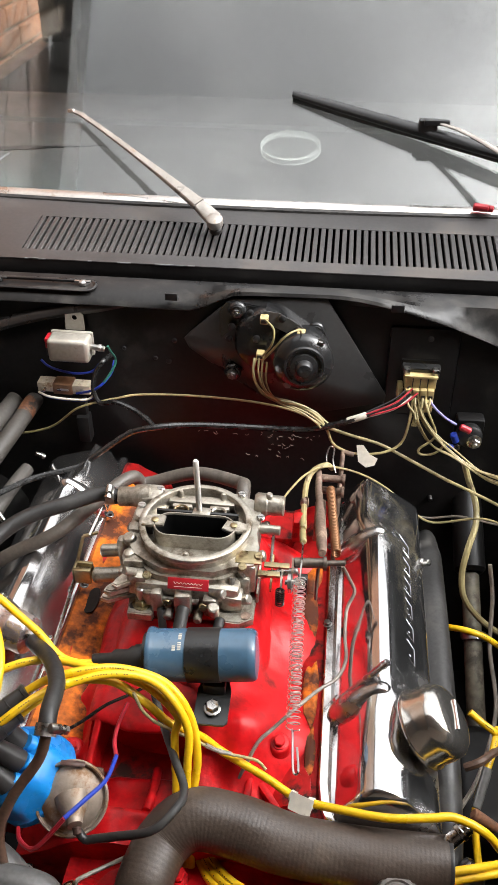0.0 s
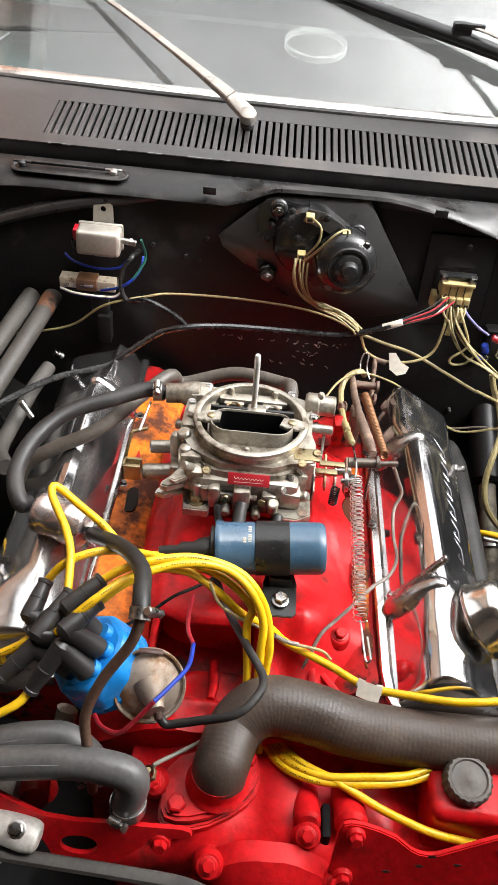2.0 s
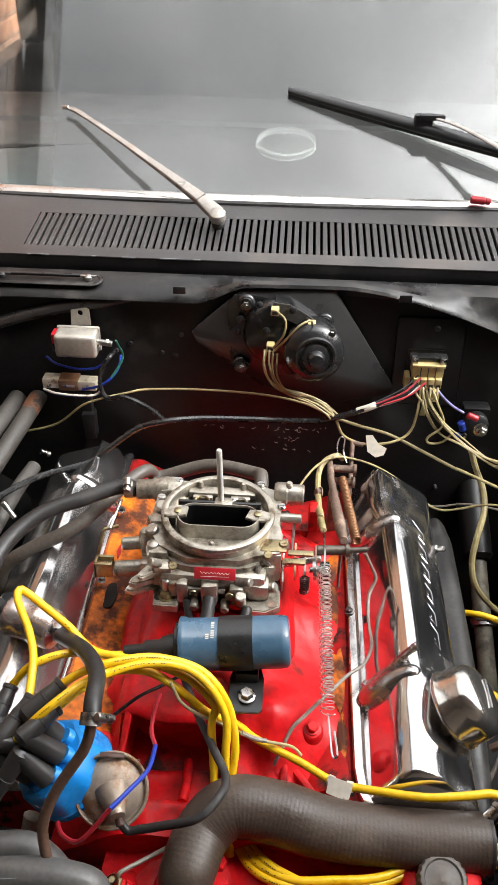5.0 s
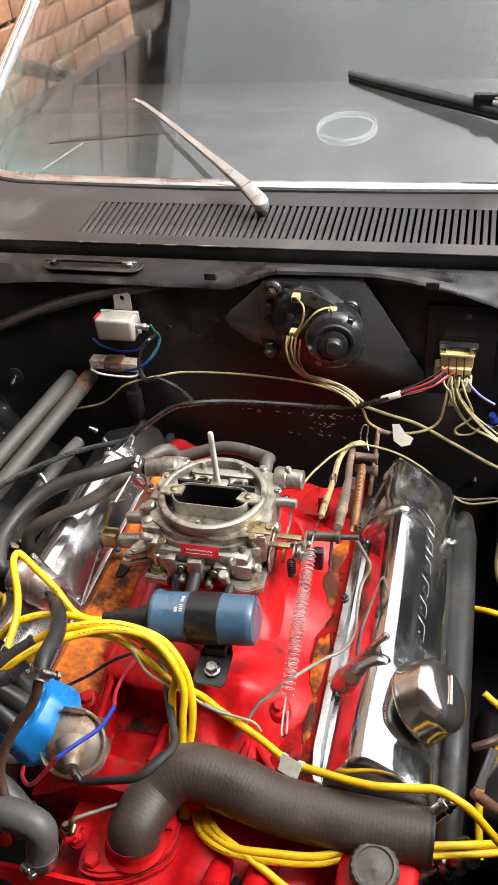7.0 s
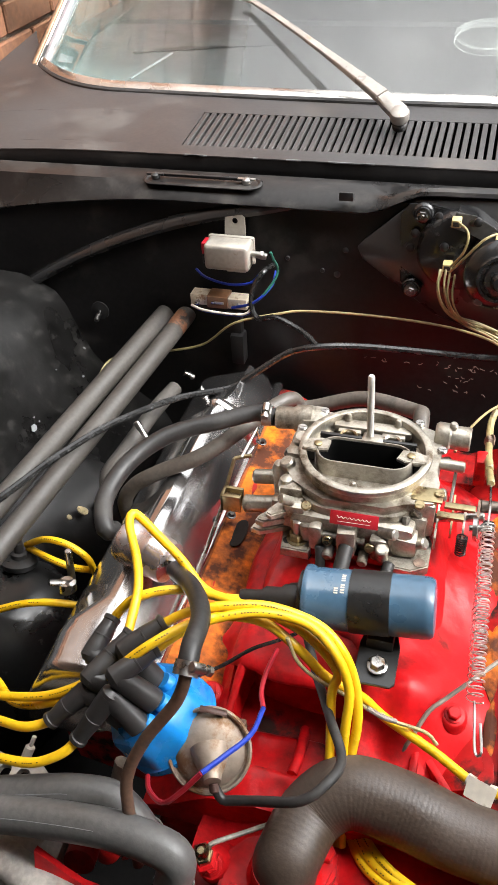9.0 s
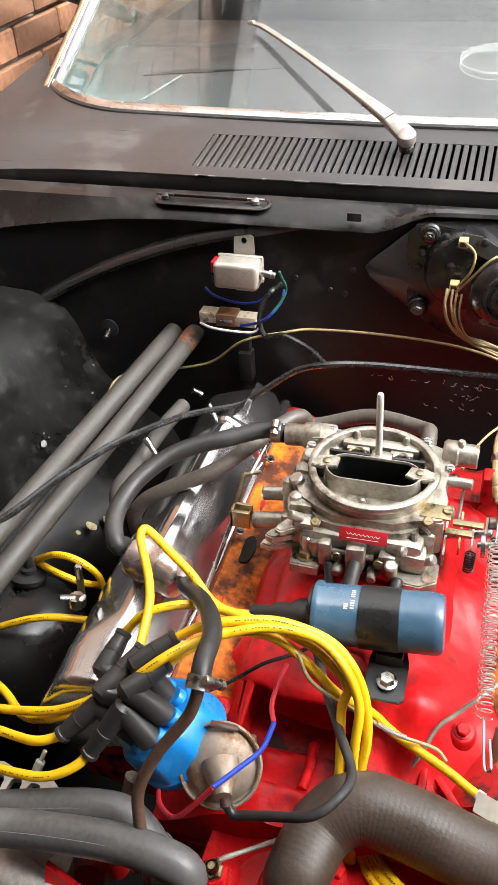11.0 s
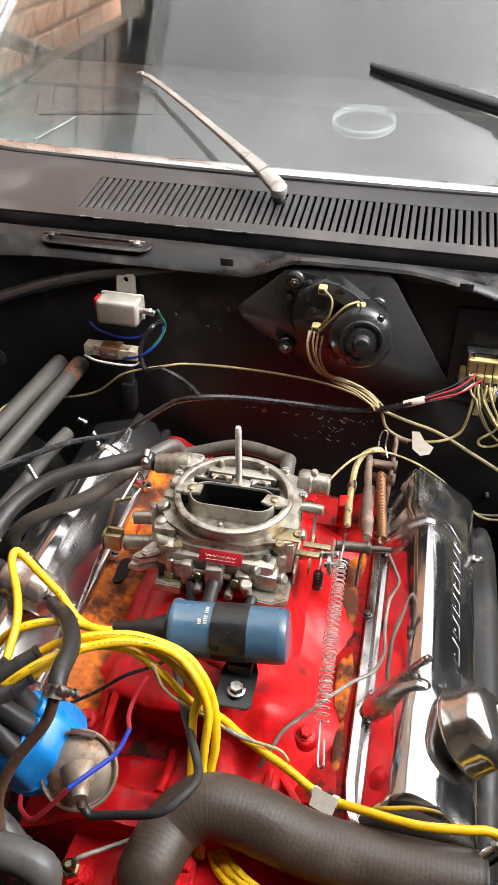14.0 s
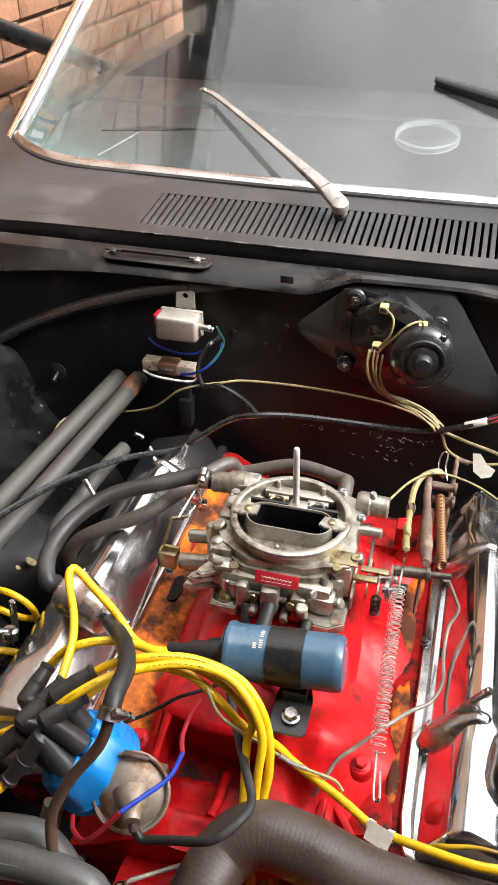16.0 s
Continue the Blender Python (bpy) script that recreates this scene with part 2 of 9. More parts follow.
WIRE_TAN = mat("yellowed_wire_sleeve", (0.28, 0.23, 0.105), 0.5, var=0.3, var_scale=30, grain=150, bump=0.1, stain=(0.13, 0.09, 0.05), stain_scale=50, stain_cut=0.6)
WIRE_RED = mat("red_wire_sleeve", (0.36, 0.015, 0.025), 0.42, var=0.2, grain=150)
WIRE_BLUE = mat("blue_wire_sleeve", (0.012, 0.035, 0.30), 0.45, var=0.2, grain=150, spec=0.3)
WIRE_GREEN = mat("green_wire_sleeve", (0.012, 0.10, 0.07), 0.42, var=0.2, grain=150)
WIRE_BLACK = mat("black_wire_wrap", (0.014, 0.014, 0.014), 0.22, var=0.3, var_scale=60, grain=150, bump=0.5)
WIRE_WHITE = mat("white_wire_sleeve", (0.6, 0.57, 0.5), 0.45, var=0.15, grain=150, stain=(0.25, 0.2, 0.15), stain_scale=60, stain_cut=0.58)
WIRE_GREY = mat("grey_dirty_wire", (0.2, 0.17, 0.14), 0.5, var=0.3, var_scale=40, grain=150, stain=(0.07, 0.05, 0.04), stain_scale=50)
TIN = mat("matt_tarnished_tin", (0.42, 0.39, 0.34), 0.45, metal=0.6, var=0.15, var_scale=25, grain=160, bump=0.1, stain=(0.26, 0.2, 0.15), stain_scale=30, stain_cut=0.58)
VAC_TIN = mat("rust_freckled_tin", (0.30, 0.24, 0.19), 0.5, metal=0.45, var=0.2, var_scale=30, grain=200, bump=0.2, stain=(0.22, 0.12, 0.06), stain_scale=32, stain_cut=0.52)
# tarnished silver can; the pinkish tint is a reflection put into the colour
PINK_TIN = mat("tarnished_filter_can", (0.52, 0.45, 0.43), 0.28, metal=0.85, var=0.2, var_scale=20, grain=150, bump=0.08, stain=(0.3, 0.12, 0.09), stain_scale=24, stain_cut=0.56)
BROWN_BAKELITE = mat("brown_bakelite", (0.14, 0.07, 0.035), 0.4, var=0.3, grain=140)
INTERIOR = mat("dark_grey_trim", (0.012, 0.012, 0.0125), 0.7, var=0.3, var_scale=5, grain=90, bump=0.2)
DASH_GREY = mat("dusty_grey_dash_vinyl", (0.015, 0.0145, 0.014), 0.65, var=0.3, var_scale=7, grain=90, bump=0.25, stain=(0.030, 0.029, 0.027), stain_scale=9, stain_cut=0.5, stain_soft=0.25)
MORTAR = mat("grey_mortar", (0.3, 0.25, 0.2), 0.9, var=0.2, var_scale=5, grain=80, bump=0.5)
BRICK = mat("orange_brown_brick", (0.25, 0.115, 0.06), 0.85, var=0.3, var_scale=9, grain=70, bump=0.6, stain=(0.2, 0.1, 0.06), stain_scale=8, stain_cut=0.55, island=0.3)
TIMBER = mat("brown_stained_timber", (0.13, 0.065, 0.03), 0.65, var=0.3, var_scale=4, grain=50, bump=0.4, island=0.2)
CONCRETE = mat("driveway_concrete", (0.3, 0.285, 0.26), 0.85, var=0.2, var_scale=1.5, grain=40, bump=0.4, stain=(0.14, 0.13, 0.12), stain_scale=2.0, stain_cut=0.6)
TAG_PAINT = mat("red_tag_paint", (0.33, 0.008, 0.016), 0.35, var=0.15, grain=150)
BLADE = mat("wiper_rubber_black", (0.012, 0.012, 0.013), 0.4, var=0.2, grain=150)
# copper patches in the colour imitate brick reflected in the metal
TRIM_METAL = mat("dulled_bright_trim", (0.62, 0.59, 0.56), 0.27, metal=0.96, var=0.12, var_scale=12, grain=160, bump=0.08, stain=(0.42, 0.33, 0.26), stain_scale=14, stain_cut=0.64)
ARM_PAINT = mat("scuffed_silver_paint", (0.30, 0.275, 0.25), 0.38, metal=0.5, var=0.15, var_scale=30, grain=150, bump=0.15, stain=(0.3, 0.2, 0.14), stain_scale=40, stain_cut=0.6)

GLASS = bpy.data.materials.new("windscreen_glass")
GLASS.use_nodes = True
_g = GLASS.node_tree.nodes["Principled BSDF"]
_g.inputs["Base Color"].default_value = (0.93, 0.96, 0.95, 1)
_g.inputs["Roughness"].default_value = 0.03
_g.inputs["Transmission Weight"].default_value = 1.0
_g.inputs["IOR"].default_value = 1.60


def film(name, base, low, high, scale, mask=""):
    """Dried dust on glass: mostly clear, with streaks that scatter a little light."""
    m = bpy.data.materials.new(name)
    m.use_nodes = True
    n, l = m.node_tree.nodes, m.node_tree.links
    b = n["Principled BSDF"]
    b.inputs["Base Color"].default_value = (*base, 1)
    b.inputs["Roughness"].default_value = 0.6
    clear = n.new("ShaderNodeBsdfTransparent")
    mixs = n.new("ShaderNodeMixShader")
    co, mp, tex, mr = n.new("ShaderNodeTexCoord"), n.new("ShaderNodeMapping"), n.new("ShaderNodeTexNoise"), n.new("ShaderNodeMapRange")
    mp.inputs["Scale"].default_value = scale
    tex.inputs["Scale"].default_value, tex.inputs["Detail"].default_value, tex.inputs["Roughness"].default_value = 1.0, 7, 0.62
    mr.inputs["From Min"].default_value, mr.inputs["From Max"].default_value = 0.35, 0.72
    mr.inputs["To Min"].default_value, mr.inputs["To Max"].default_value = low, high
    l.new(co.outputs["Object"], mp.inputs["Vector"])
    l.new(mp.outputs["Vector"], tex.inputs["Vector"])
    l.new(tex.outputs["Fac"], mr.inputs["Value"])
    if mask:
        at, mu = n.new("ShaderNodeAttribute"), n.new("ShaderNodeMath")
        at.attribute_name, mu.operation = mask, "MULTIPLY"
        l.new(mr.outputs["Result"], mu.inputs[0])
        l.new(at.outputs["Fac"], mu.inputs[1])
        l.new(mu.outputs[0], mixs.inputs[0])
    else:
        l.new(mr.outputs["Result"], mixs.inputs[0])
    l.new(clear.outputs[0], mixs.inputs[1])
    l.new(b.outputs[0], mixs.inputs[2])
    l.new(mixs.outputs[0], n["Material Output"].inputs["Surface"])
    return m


DUST = film("dried_screen_dust", (0.5, 0.49, 0.46), 0.001, 0.018, (4.0, 14.0, 14.0))
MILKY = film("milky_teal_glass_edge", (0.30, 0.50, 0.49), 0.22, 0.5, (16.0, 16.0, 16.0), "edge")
CLEAR_DISC = film("faint_clear_plastic", (0.62, 0.66, 0.62), 0.010, 0.022, (20.0, 20.0, 20.0))
CLEAR_BEAD = film("bright_plastic_bead", (0.8, 0.84, 0.8), 0.07, 0.12, (20.0, 20.0, 20.0))
CLEAR_RIM = film("clear_plastic_edge", (0.75, 0.8, 0.76), 0.045, 0.08, (20.0, 20.0, 20.0))

# ---- mesh helpers ----
def join(*bms):
    """Several loose solids of one part as one bmesh."""
    out = bmesh.new()
    for b in bms:
        me = bpy.data.meshes.new("tmp")
        b.to_mesh(me)
        out.from_mesh(me)
        b.free()
        bpy.data.meshes.remove(me)
    return out


def moved(b, m):
    b.transform(m)
    return b


def box(x0, x1, y0, y1, z0, z1, bevel=0.0, seg=2):
    b = bmesh.new()
    bmesh.ops.create_cube(b, size=1)
    b.transform(Matrix.Translation(((x0 + x1) / 2, (y0 + y1) / 2, (z0 + z1) / 2)) @ Matrix.Diagonal((x1 - x0, y1 - y0, z1 - z0, 1)))
    if bevel:
        bmesh.ops.bevel(b, geom=b.edges[:], offset=bevel, segments=seg, affect="EDGES", profile=0.6)
    return b


def axis_matrix(p, way):
    """z of the part along way, its origin at p."""
    return Matrix.Translation(p) @ Vector(way).to_track_quat("Z", "Y").to_matrix().to_4x4()


def lathe(profile, p=(0, 0, 0), way=(0, 0, 1), seg=24):
    """A turned solid: rows of radius and height along way from p; it is closed at both ends."""
    b = bmesh.new()
    rings = []
    for r, h in profile:
        rings.append([b.verts.new((r * math.cos(2 * math.pi * i / seg), r * math.sin(2 * math.pi * i / seg), h)) for i in range(seg)])
    for a, c in zip(rings, rings[1:]):
        for i in range(seg):
            b.faces.new((a[i], a[(i + 1) % seg], c[(i + 1) % seg], c[i]))
    b.faces.new(rings[0][::-1])
    b.faces.new(rings[-1])
    b.transform(axis_matrix(p, way))
    bmesh.ops.recalc_face_normals(b, faces=b.faces[:])
    return b


def rod(p, q, r, seg=14, edge=0.0):
    """A round bar from p to q with slightly rounded ends."""
    p, q = Vector(p), Vector(q)
    n = (q - p).length
    e = edge or min(r * 0.25, n * 0.2)
    return lathe([(r - e, 0), (r, e), (r, n - e), (r - e, n)], p, q - p, seg)


def hexagon(p, way, r, h, turn=0.0):
    """A bolt head or nut."""
    b = bmesh.new()
    bmesh.ops.create_cone(b, cap_ends=True, segments=6, radius1=r, radius2=r, depth=h)
    bmesh.ops.bevel(b, geom=[e for e in b.edges if abs(e.verts[0].co.z - e.verts[1].co.z) < 1e-6 and e.verts[0].co.z > 0], offset=r * 0.16, segments=1, affect="EDGES")
    b.transform(axis_matrix(p, way) @ Matrix.Rotation(turn, 4, "Z") @ Matrix.Translation((0, 0, h / 2)))
    return b


def bolt(p, way, r=0.0065, h=0.006, washer=True, stud=0.0):
    out = [hexagon(Vector(p) + Vector(way).normalized() * (0.0015 if washer else 0), way, r, h, turn=(p[0] * 37 + p[1] * 91) % 1)]
    if washer:
        out.append(lathe([(r * 1.28, 0), (r * 1.28, 0.0012), (r * 1.15, 0.0016)], p, way, 18))
    if stud:
        out.append(lathe([(r * 0.5, 0), (r * 0.5, h + stud - 0.001), (r * 0.38, h + stud)], p, way, 12))
    return join(*out)


def spline(points, step=0.006):
    """A smooth line through the points (centripetal enough for wires), sampled about every step."""
    pts = [Vector(p) for p in points]
    pts = [2 * pts[0] - pts[1]] + pts + [2 * pts[-1] - pts[-2]]
    out = []
    for a, b, c, d in zip(pts, pts[1:], pts[2:], pts[3:]):
        n = max(3, int((c - b).length / step))
        for i in range(n):
            t = i / n
            out.append(0.5 * ((2 * b) + (c - a) * t + (2 * a - 5 * b + 4 * c - d) * t * t + (3 * b - a - 3 * c + d) * t ** 3))
    out.append(pts[-2].copy())
    return out


def sweep(points, r, sides=10, step=0.006, smooth=True, radii=None, flat=1.0, rib=0.0):
    """A hose or wire along the points; radii gives a radius at each tenth of the way; rib adds fine rings."""
    line = spline(points, step) if smooth else [Vector(p) for p in points]
    b = bmesh.new()
    n = len(line)
    tangent = (line[1] - line[0]).normalized()
    up = Vector((0, 0, 1)) if abs(tangent.z) < 0.9 else Vector((1, 0, 0))
    side = tangent.cross(up).normalized()
    loops = []
    for i, p in enumerate(line):
        tg = (line[min(i + 1, n - 1)] - line[max(i - 1, 0)]).normalized()
        side = (side - tg * side.dot(tg)).normalized()
        other = tg.cross(side)
        rr = r
        if radii:
            f = i / (n - 1) * (len(radii) - 1)
            k = min(int(f), len(radii) - 2)
            rr = radii[k] + (radii[k + 1] - radii[k]) * (f - k)
        if rib:
            rr *= 1 + rib * math.sin(i * math.pi / 2)
        loops.append([b.verts.new(p + side * (rr * math.cos(a)) + other * (rr * flat * math.sin(a))) for a in [2 * math.pi * k / sides for k in range(sides)]])
    for a, c in zip(loops, loops[1:]):
        for k in range(sides):
            b.faces.new((a[k], a[(k + 1) % sides], c[(k + 1) % sides], c[k]))
    b.faces.new(loops[0][::-1])
    b.faces.new(loops[-1])
    bmesh.ops.recalc_face_normals(b, faces=b.faces[:])
    return b


def plate(outline, h, m=None, bevel=0.0):
    """A flat plate: an outline of x, y, from z = 0 up to h, then placed by m."""
    b = bmesh.new()
    f = b.faces.new([b.verts.new((x, y, 0)) for x, y in outline])
    got = bmesh.ops.extrude_face_region(b, geom=[f])
    bmesh.ops.translate(b, verts=[v for v in got["geom"] if isinstance(v, bmesh.types.BMVert)], vec=(0, 0, h))
    bmesh.ops.recalc_face_normals(b, faces=b.faces[:])
    if bevel:
        bmesh.ops.bevel(b, geom=[e for e in b.edges if e.verts[0].co.z > h * 0.5 and e.verts[1].co.z > h * 0.5], offset=bevel, segments=2, affect="EDGES")
    if m is not None:
        b.transform(m)
    return b


def holed(outer, holes, h, m):
    """A flat plate with openings right through it."""
    b = bmesh.new()
    edges = []
    for loop in [outer] + holes:
        vs = [b.verts.new((x, y, 0)) for x, y in loop]
        edges += [b.edges.new((vs[i], vs[(i + 1) % len(vs)])) for i in range(len(vs))]
    bmesh.ops.triangle_fill(b, edges=edges, use_beauty=True, use_dissolve=False)
    got = bmesh.ops.extrude_face_region(b, geom=b.faces[:])
    bmesh.ops.translate(b, verts=[v for v in got["geom"] if isinstance(v, bmesh.types.BMVert)], vec=(0, 0, h))
    bmesh.ops.recalc_face_normals(b, faces=b.faces[:])
    b.transform(m)
    return b


def loft(sections, closed=True, caps=True):
    """A skin over rows of points of equal number; closed joins each row into a ring."""
    b = bmesh.new()
    rows = [[b.verts.new(p) for p in s] for s in sections]
    k = len(rows[0])
    for a, c in zip(rows, rows[1:]):
        for i in range(k if closed else k - 1):
            b.faces.new((a[i], a[(i + 1) % k], c[(i + 1) % k], c[i]))
    if caps and closed:
        b.faces.new(rows[0][::-1])
        b.faces.new(rows[-1])
    bmesh.ops.recalc_face_normals(b, faces=b.faces[:])
    return b


def superellipse(cx, cy, rx, ry, n=24, power=3.0):
    out = []
    for i in range(n):
        a = 2 * math.pi * i / n
        c, s = math.cos(a), math.sin(a)
        out.append((cx + rx * math.copysign(abs(c) ** (2 / power), c), cy + ry * math.copysign(abs(s) ** (2 / power), s)))
    return out


def roughen(b, amount, scale, seed=0.0):
    """Casting unevenness: pushes the vertices about by a smooth noise."""
    for v in b.verts:
        v.co += noise.noise_vector(v.co * scale + Vector((seed, seed, seed))) * amount
    return b


def subdivide(b, cuts=1):
    bmesh.ops.subdivide_edges(b, edges=b.edges[:], cuts=cuts, use_grid_fill=True)
    return b


def finish(ob, b, material, sharp=40.0):
    me = ob.data
    for f in b.faces:
        f.smooth = True
    for e in b.edges:
        if len(e.link_faces) == 2 and e.calc_face_angle(0) > radians(sharp):
            e.smooth = False
    b.to_mesh(me)
    b.free()
    me.materials.append(material)


def thing(name, base, label, category, group=""):
    """An empty at the base of a thing of several parts."""
    ob = new(name)
    ob.empty_display_size = 0.02
    ob.location = base
    return tagged(ob, label, category, group)


def world_of(ob):
    p = Vector(ob.location)
    while ob.parent:
        ob = ob.parent
        p += Vector(ob.location)
    return p


def part(name, b, material, parent, label="", sharp=40.0):
    ob = new(name, bpy.data.meshes.new(name))
    b.transform(Matrix.Translation(-world_of(parent)))
    finish(ob, b, material, sharp)
    ob.parent = parent
    return tagged(ob, label)


def single(name, b, material, label, category, group="", kind="", sharp=40.0):
    """A thing that is one mesh, with its origin at its lowest middle."""
    ob = new(name, bpy.data.meshes.new(name))
    cs = [v.co for v in b.verts]
    base = Vector(((min(c.x for c in cs) + max(c.x for c in cs)) / 2, (min(c.y for c in cs) + max(c.y for c in cs)) / 2, min(c.z for c in cs)))
    b.transform(Matrix.Translation(-base))
    ob.location = base
    finish(ob, b, material, sharp)
    return tagged(ob, label, category, group, kind)


def ease(v):
    v = min(1.0, max(0.0, v))
    return v * v * (3 - 2 * v)


def mirror_x(b, about):
    b.transform(Matrix.Translation((about, 0, 0)) @ Matrix.Diagonal((-1, 1, 1, 1)) @ Matrix.Translation((-about, 0, 0)))
    bmesh.ops.reverse_faces(b, faces=b.faces[:])
    return b

RUST_END = mat("rust_stained_hose", (0.16, 0.065, 0.03), 0.7, var=0.4, var_scale=40, grain=220, bump=0.4, stain=(0.045, 0.038, 0.033), stain_scale=45, stain_cut=0.5)
BLACK_PIPE = mat("black_painted_pipe", (0.012, 0.012, 0.012), 0.3, var=0.3, grain=120)

# ---- ground, house and sky edge ----
MID = -0.14  # the car's middle plane


def grid_sheet(xs, ys, f):
    b = bmesh.new()
    rows = [[b.verts.new((x, y, f(x, y))) for x in xs] for y in ys]
    for a, c in zip(rows, rows[1:]):
        for i in range(len(xs) - 1):
            b.faces.new((a[i], a[i + 1], c[i + 1], c[i]))
    return b


def setting(name, b, material, label, category, sharp=40.0):
    return single(name, b, material, label, category, kind="structure", sharp=sharp)


setting("ground", grid_sheet([-900, -40, -8, -3, 0, 3, 8, 40, 900], [-900, -40, -8, -3, 0, 3, 8, 40, 900], lambda x, y: 0.0), CONCRETE, "grey concrete driveway under the parked car", "ground")
def side_plate(outline, x0, x1):
    """A wall slab whose outline is given in y, z, from x0 to x1."""
    return plate(outline, x1 - x0, Matrix(((0, 0, 1, x0), (1, 0, 0, 0), (0, 1, 0, 0), (0, 0, 0, 1))))


def brace_y(z):
    """Where the raking brace crosses the wall at a height."""
    return 1.50 + (z - 1.36) * 0.347


FASCIA = mat("dark_stained_fascia", (0.012, 0.010, 0.009), 0.5, var=0.3, var_scale=6, grain=60, bump=0.3)
BRACE = mat("weathered_tan_beam", (0.19, 0.14, 0.09), 0.7, var=0.3, var_scale=6, grain=50, bump=0.4)
house_wall = setting("wall_house", side_plate([(-2.0, -0.02), (14.0, -0.02), (14.0, 2.75), (5.2, 2.75), (3.3, 3.56), (brace_y(2.98) + 0.02, 2.98), (brace_y(1.36) + 0.02, 1.36), (-2.0, 1.36)], -1.46, -1.214), MORTAR, "orange-brown brick house wall with a gable", "wall")
cladding = setting("wall_cladding", side_plate([(-2.0, 1.362), (brace_y(1.362) + 0.018, 1.362), (brace_y(2.86) + 0.018, 2.86), (-2.0, 2.86)], -1.46, -1.235), TIMBER, "dark brown level timber cladding under the eave", "wall")
for k in range(12):
    z = 1.368 + 0.124 * k
    part("board", side_plate([(-1.99, z), (brace_y(z), z), (brace_y(z + 0.116), z + 0.116), (-1.99, z + 0.116)], -1.235, -1.205 - 0.004 * (k % 2)), EAVE, cladding)
brace = setting("wall_brace", side_plate([(brace_y(1.36) - 0.05, 1.36), (brace_y(1.36) + 0.03, 1.36), (brace_y(3.0) + 0.03, 3.0), (brace_y(3.0) - 0.05, 3.0)], -1.199, -1.15), BRACE, "weathered raking timber brace on the house wall", "beam")
eave = setting("eave_fascia", side_plate([(-2.0, 2.66), (1.36, 2.66), (3.3, 3.36), (3.3, 3.60), (1.40, 2.87), (-2.0, 2.87)], -1.203, -1.12), FASCIA, "dark stained fascia board along the eave", "fascia")
rail = thing("pipe_rail", (-1.1, 1.9, 1.0), "thick black pipe rail along the brick wall", "pipe rail")
part("pipe", rod((-1.1, 1.50, 1.213), (-1.1, 2.90, 0.720), 0.022, 24), BLACK_PIPE, rail)
for y, z in ((1.62, 1.171), (2.7, 0.790)):
    part("bracket", rod((-1.1, y, z), (-1.2, y, z), 0.008, 12), BLACK_PIPE, rail)
setting("wall_garden", box(-2.75, 6.0, 13.9, 14.2, -0.02, 2.0), MORTAR, "far garden wall behind the car", "wall")

# added out of view: keeps sky light from ahead off the engine bay
setting("wall_light_block", box(-4.0, 4.5, -1.6, -1.3, -0.02, 4.6), MORTAR, "plain unseen wall added behind the camera to cut sky light", "wall")
# invented slab overhead, out of view, that shades the engine's front
setting("porch_roof", box(-4.0, 4.5, -1.6, 0.3, 2.72, 2.84, 0.01), TIMBER, "unseen dark slab added over the camera to block sky light", "roof")
# added screen, never in view: darkens the low sky that chrome reflects
setting("fence", box(2.6, 2.66, -1.3, 14.0, -0.02, 1.9), TIMBER, "unseen dark screen added beside the driveway for the chrome to reflect", "fence")

PILLAR_GREY = mat("dull_grey_bead", (0.3, 0.28, 0.29), 0.35, metal=0.5, var=0.2, var_scale=14, grain=150, bump=0.1)
# brown base colour carries the brick wall's reflection
PILLAR_TRIM = mat("brick_tinted_trim", (0.34, 0.22, 0.14), 0.35, metal=0.6, var=0.3, var_scale=14, grain=150, bump=0.2)

# ---- body shell ----
COWL_SLOPE = 0.11


def cowl_z(y):
    return 0.949 + (y - 1.10) * COWL_SLOPE


def screen_base(x):
    """Plan line of the windscreen's foot."""
    d = abs(x - MID)
    return 1.3135 + 0.02 * (d / 0.55) ** 2 + 0.105 * max(0.0, (d - 0.5) / 0.21) ** 2.2


VENT_L, VENT_R, VENT_F, VENT_B = -0.488, 0.335, 1.15, 1.253
cowl = thing("cowl_panel", (MID, 1.2, 0.93), "faded satin black cowl panel with a slotted air intake", "car cowl")
tagged(cowl, kind="structure")


def cowl_sheet(x0, x1, y0, y1, n=2, curved=False, t=0.0015):
    xs = [x0 + (x1 - x0) * i / n for i in range(n + 1)]
    secs = []
    for x in xs:
        yb = screen_base(x) + 0.015 if curved else y1
        crown = -0.03 * (max(0, abs(x - MID) - 0.45) / 0.4) ** 2
        secs.append([(x, y0, cowl_z(y0) + crown), (x, yb, cowl_z(yb) + crown), (x, yb, cowl_z(yb) - t + crown), (x, y0, cowl_z(y0) - t + crown)])
    return loft(secs)


fold = []
for i in range(25):
    x = -0.96 + 1.64 * i / 24
    c = -0.03 * (max(0, abs(x - MID) - 0.45) / 0.4) ** 2
    y0 = 1.1225
    z0 = cowl_z(y0) + c
    fold.append([(x, y0 + 0.004, z0 - 0.0015), (x, y0 + 0.001, z0 - 0.001), (x, y0, z0 - 0.0025), (x, y0 + 0.0005, z0 - 0.020), (x, y0 + 0.001, z0 - 0.060), (x, y0 + 0.004, z0 - 0.060)])
part("front_fold", loft(fold), BLACK_BAY, cowl, "black front face under the cowl edge")
part("panel_front", cowl_sheet(-0.96, 0.68, 1.1222, VENT_F, 24), COWL, cowl)
part("panel_rear", cowl_sheet(-0.96, 0.68, VENT_B, 1.33, 40, curved=True), COWL, cowl)
part("panel_side", cowl_sheet(-0.96, VENT_L + 0.003, VENT_F, VENT_B, 8), COWL, cowl)
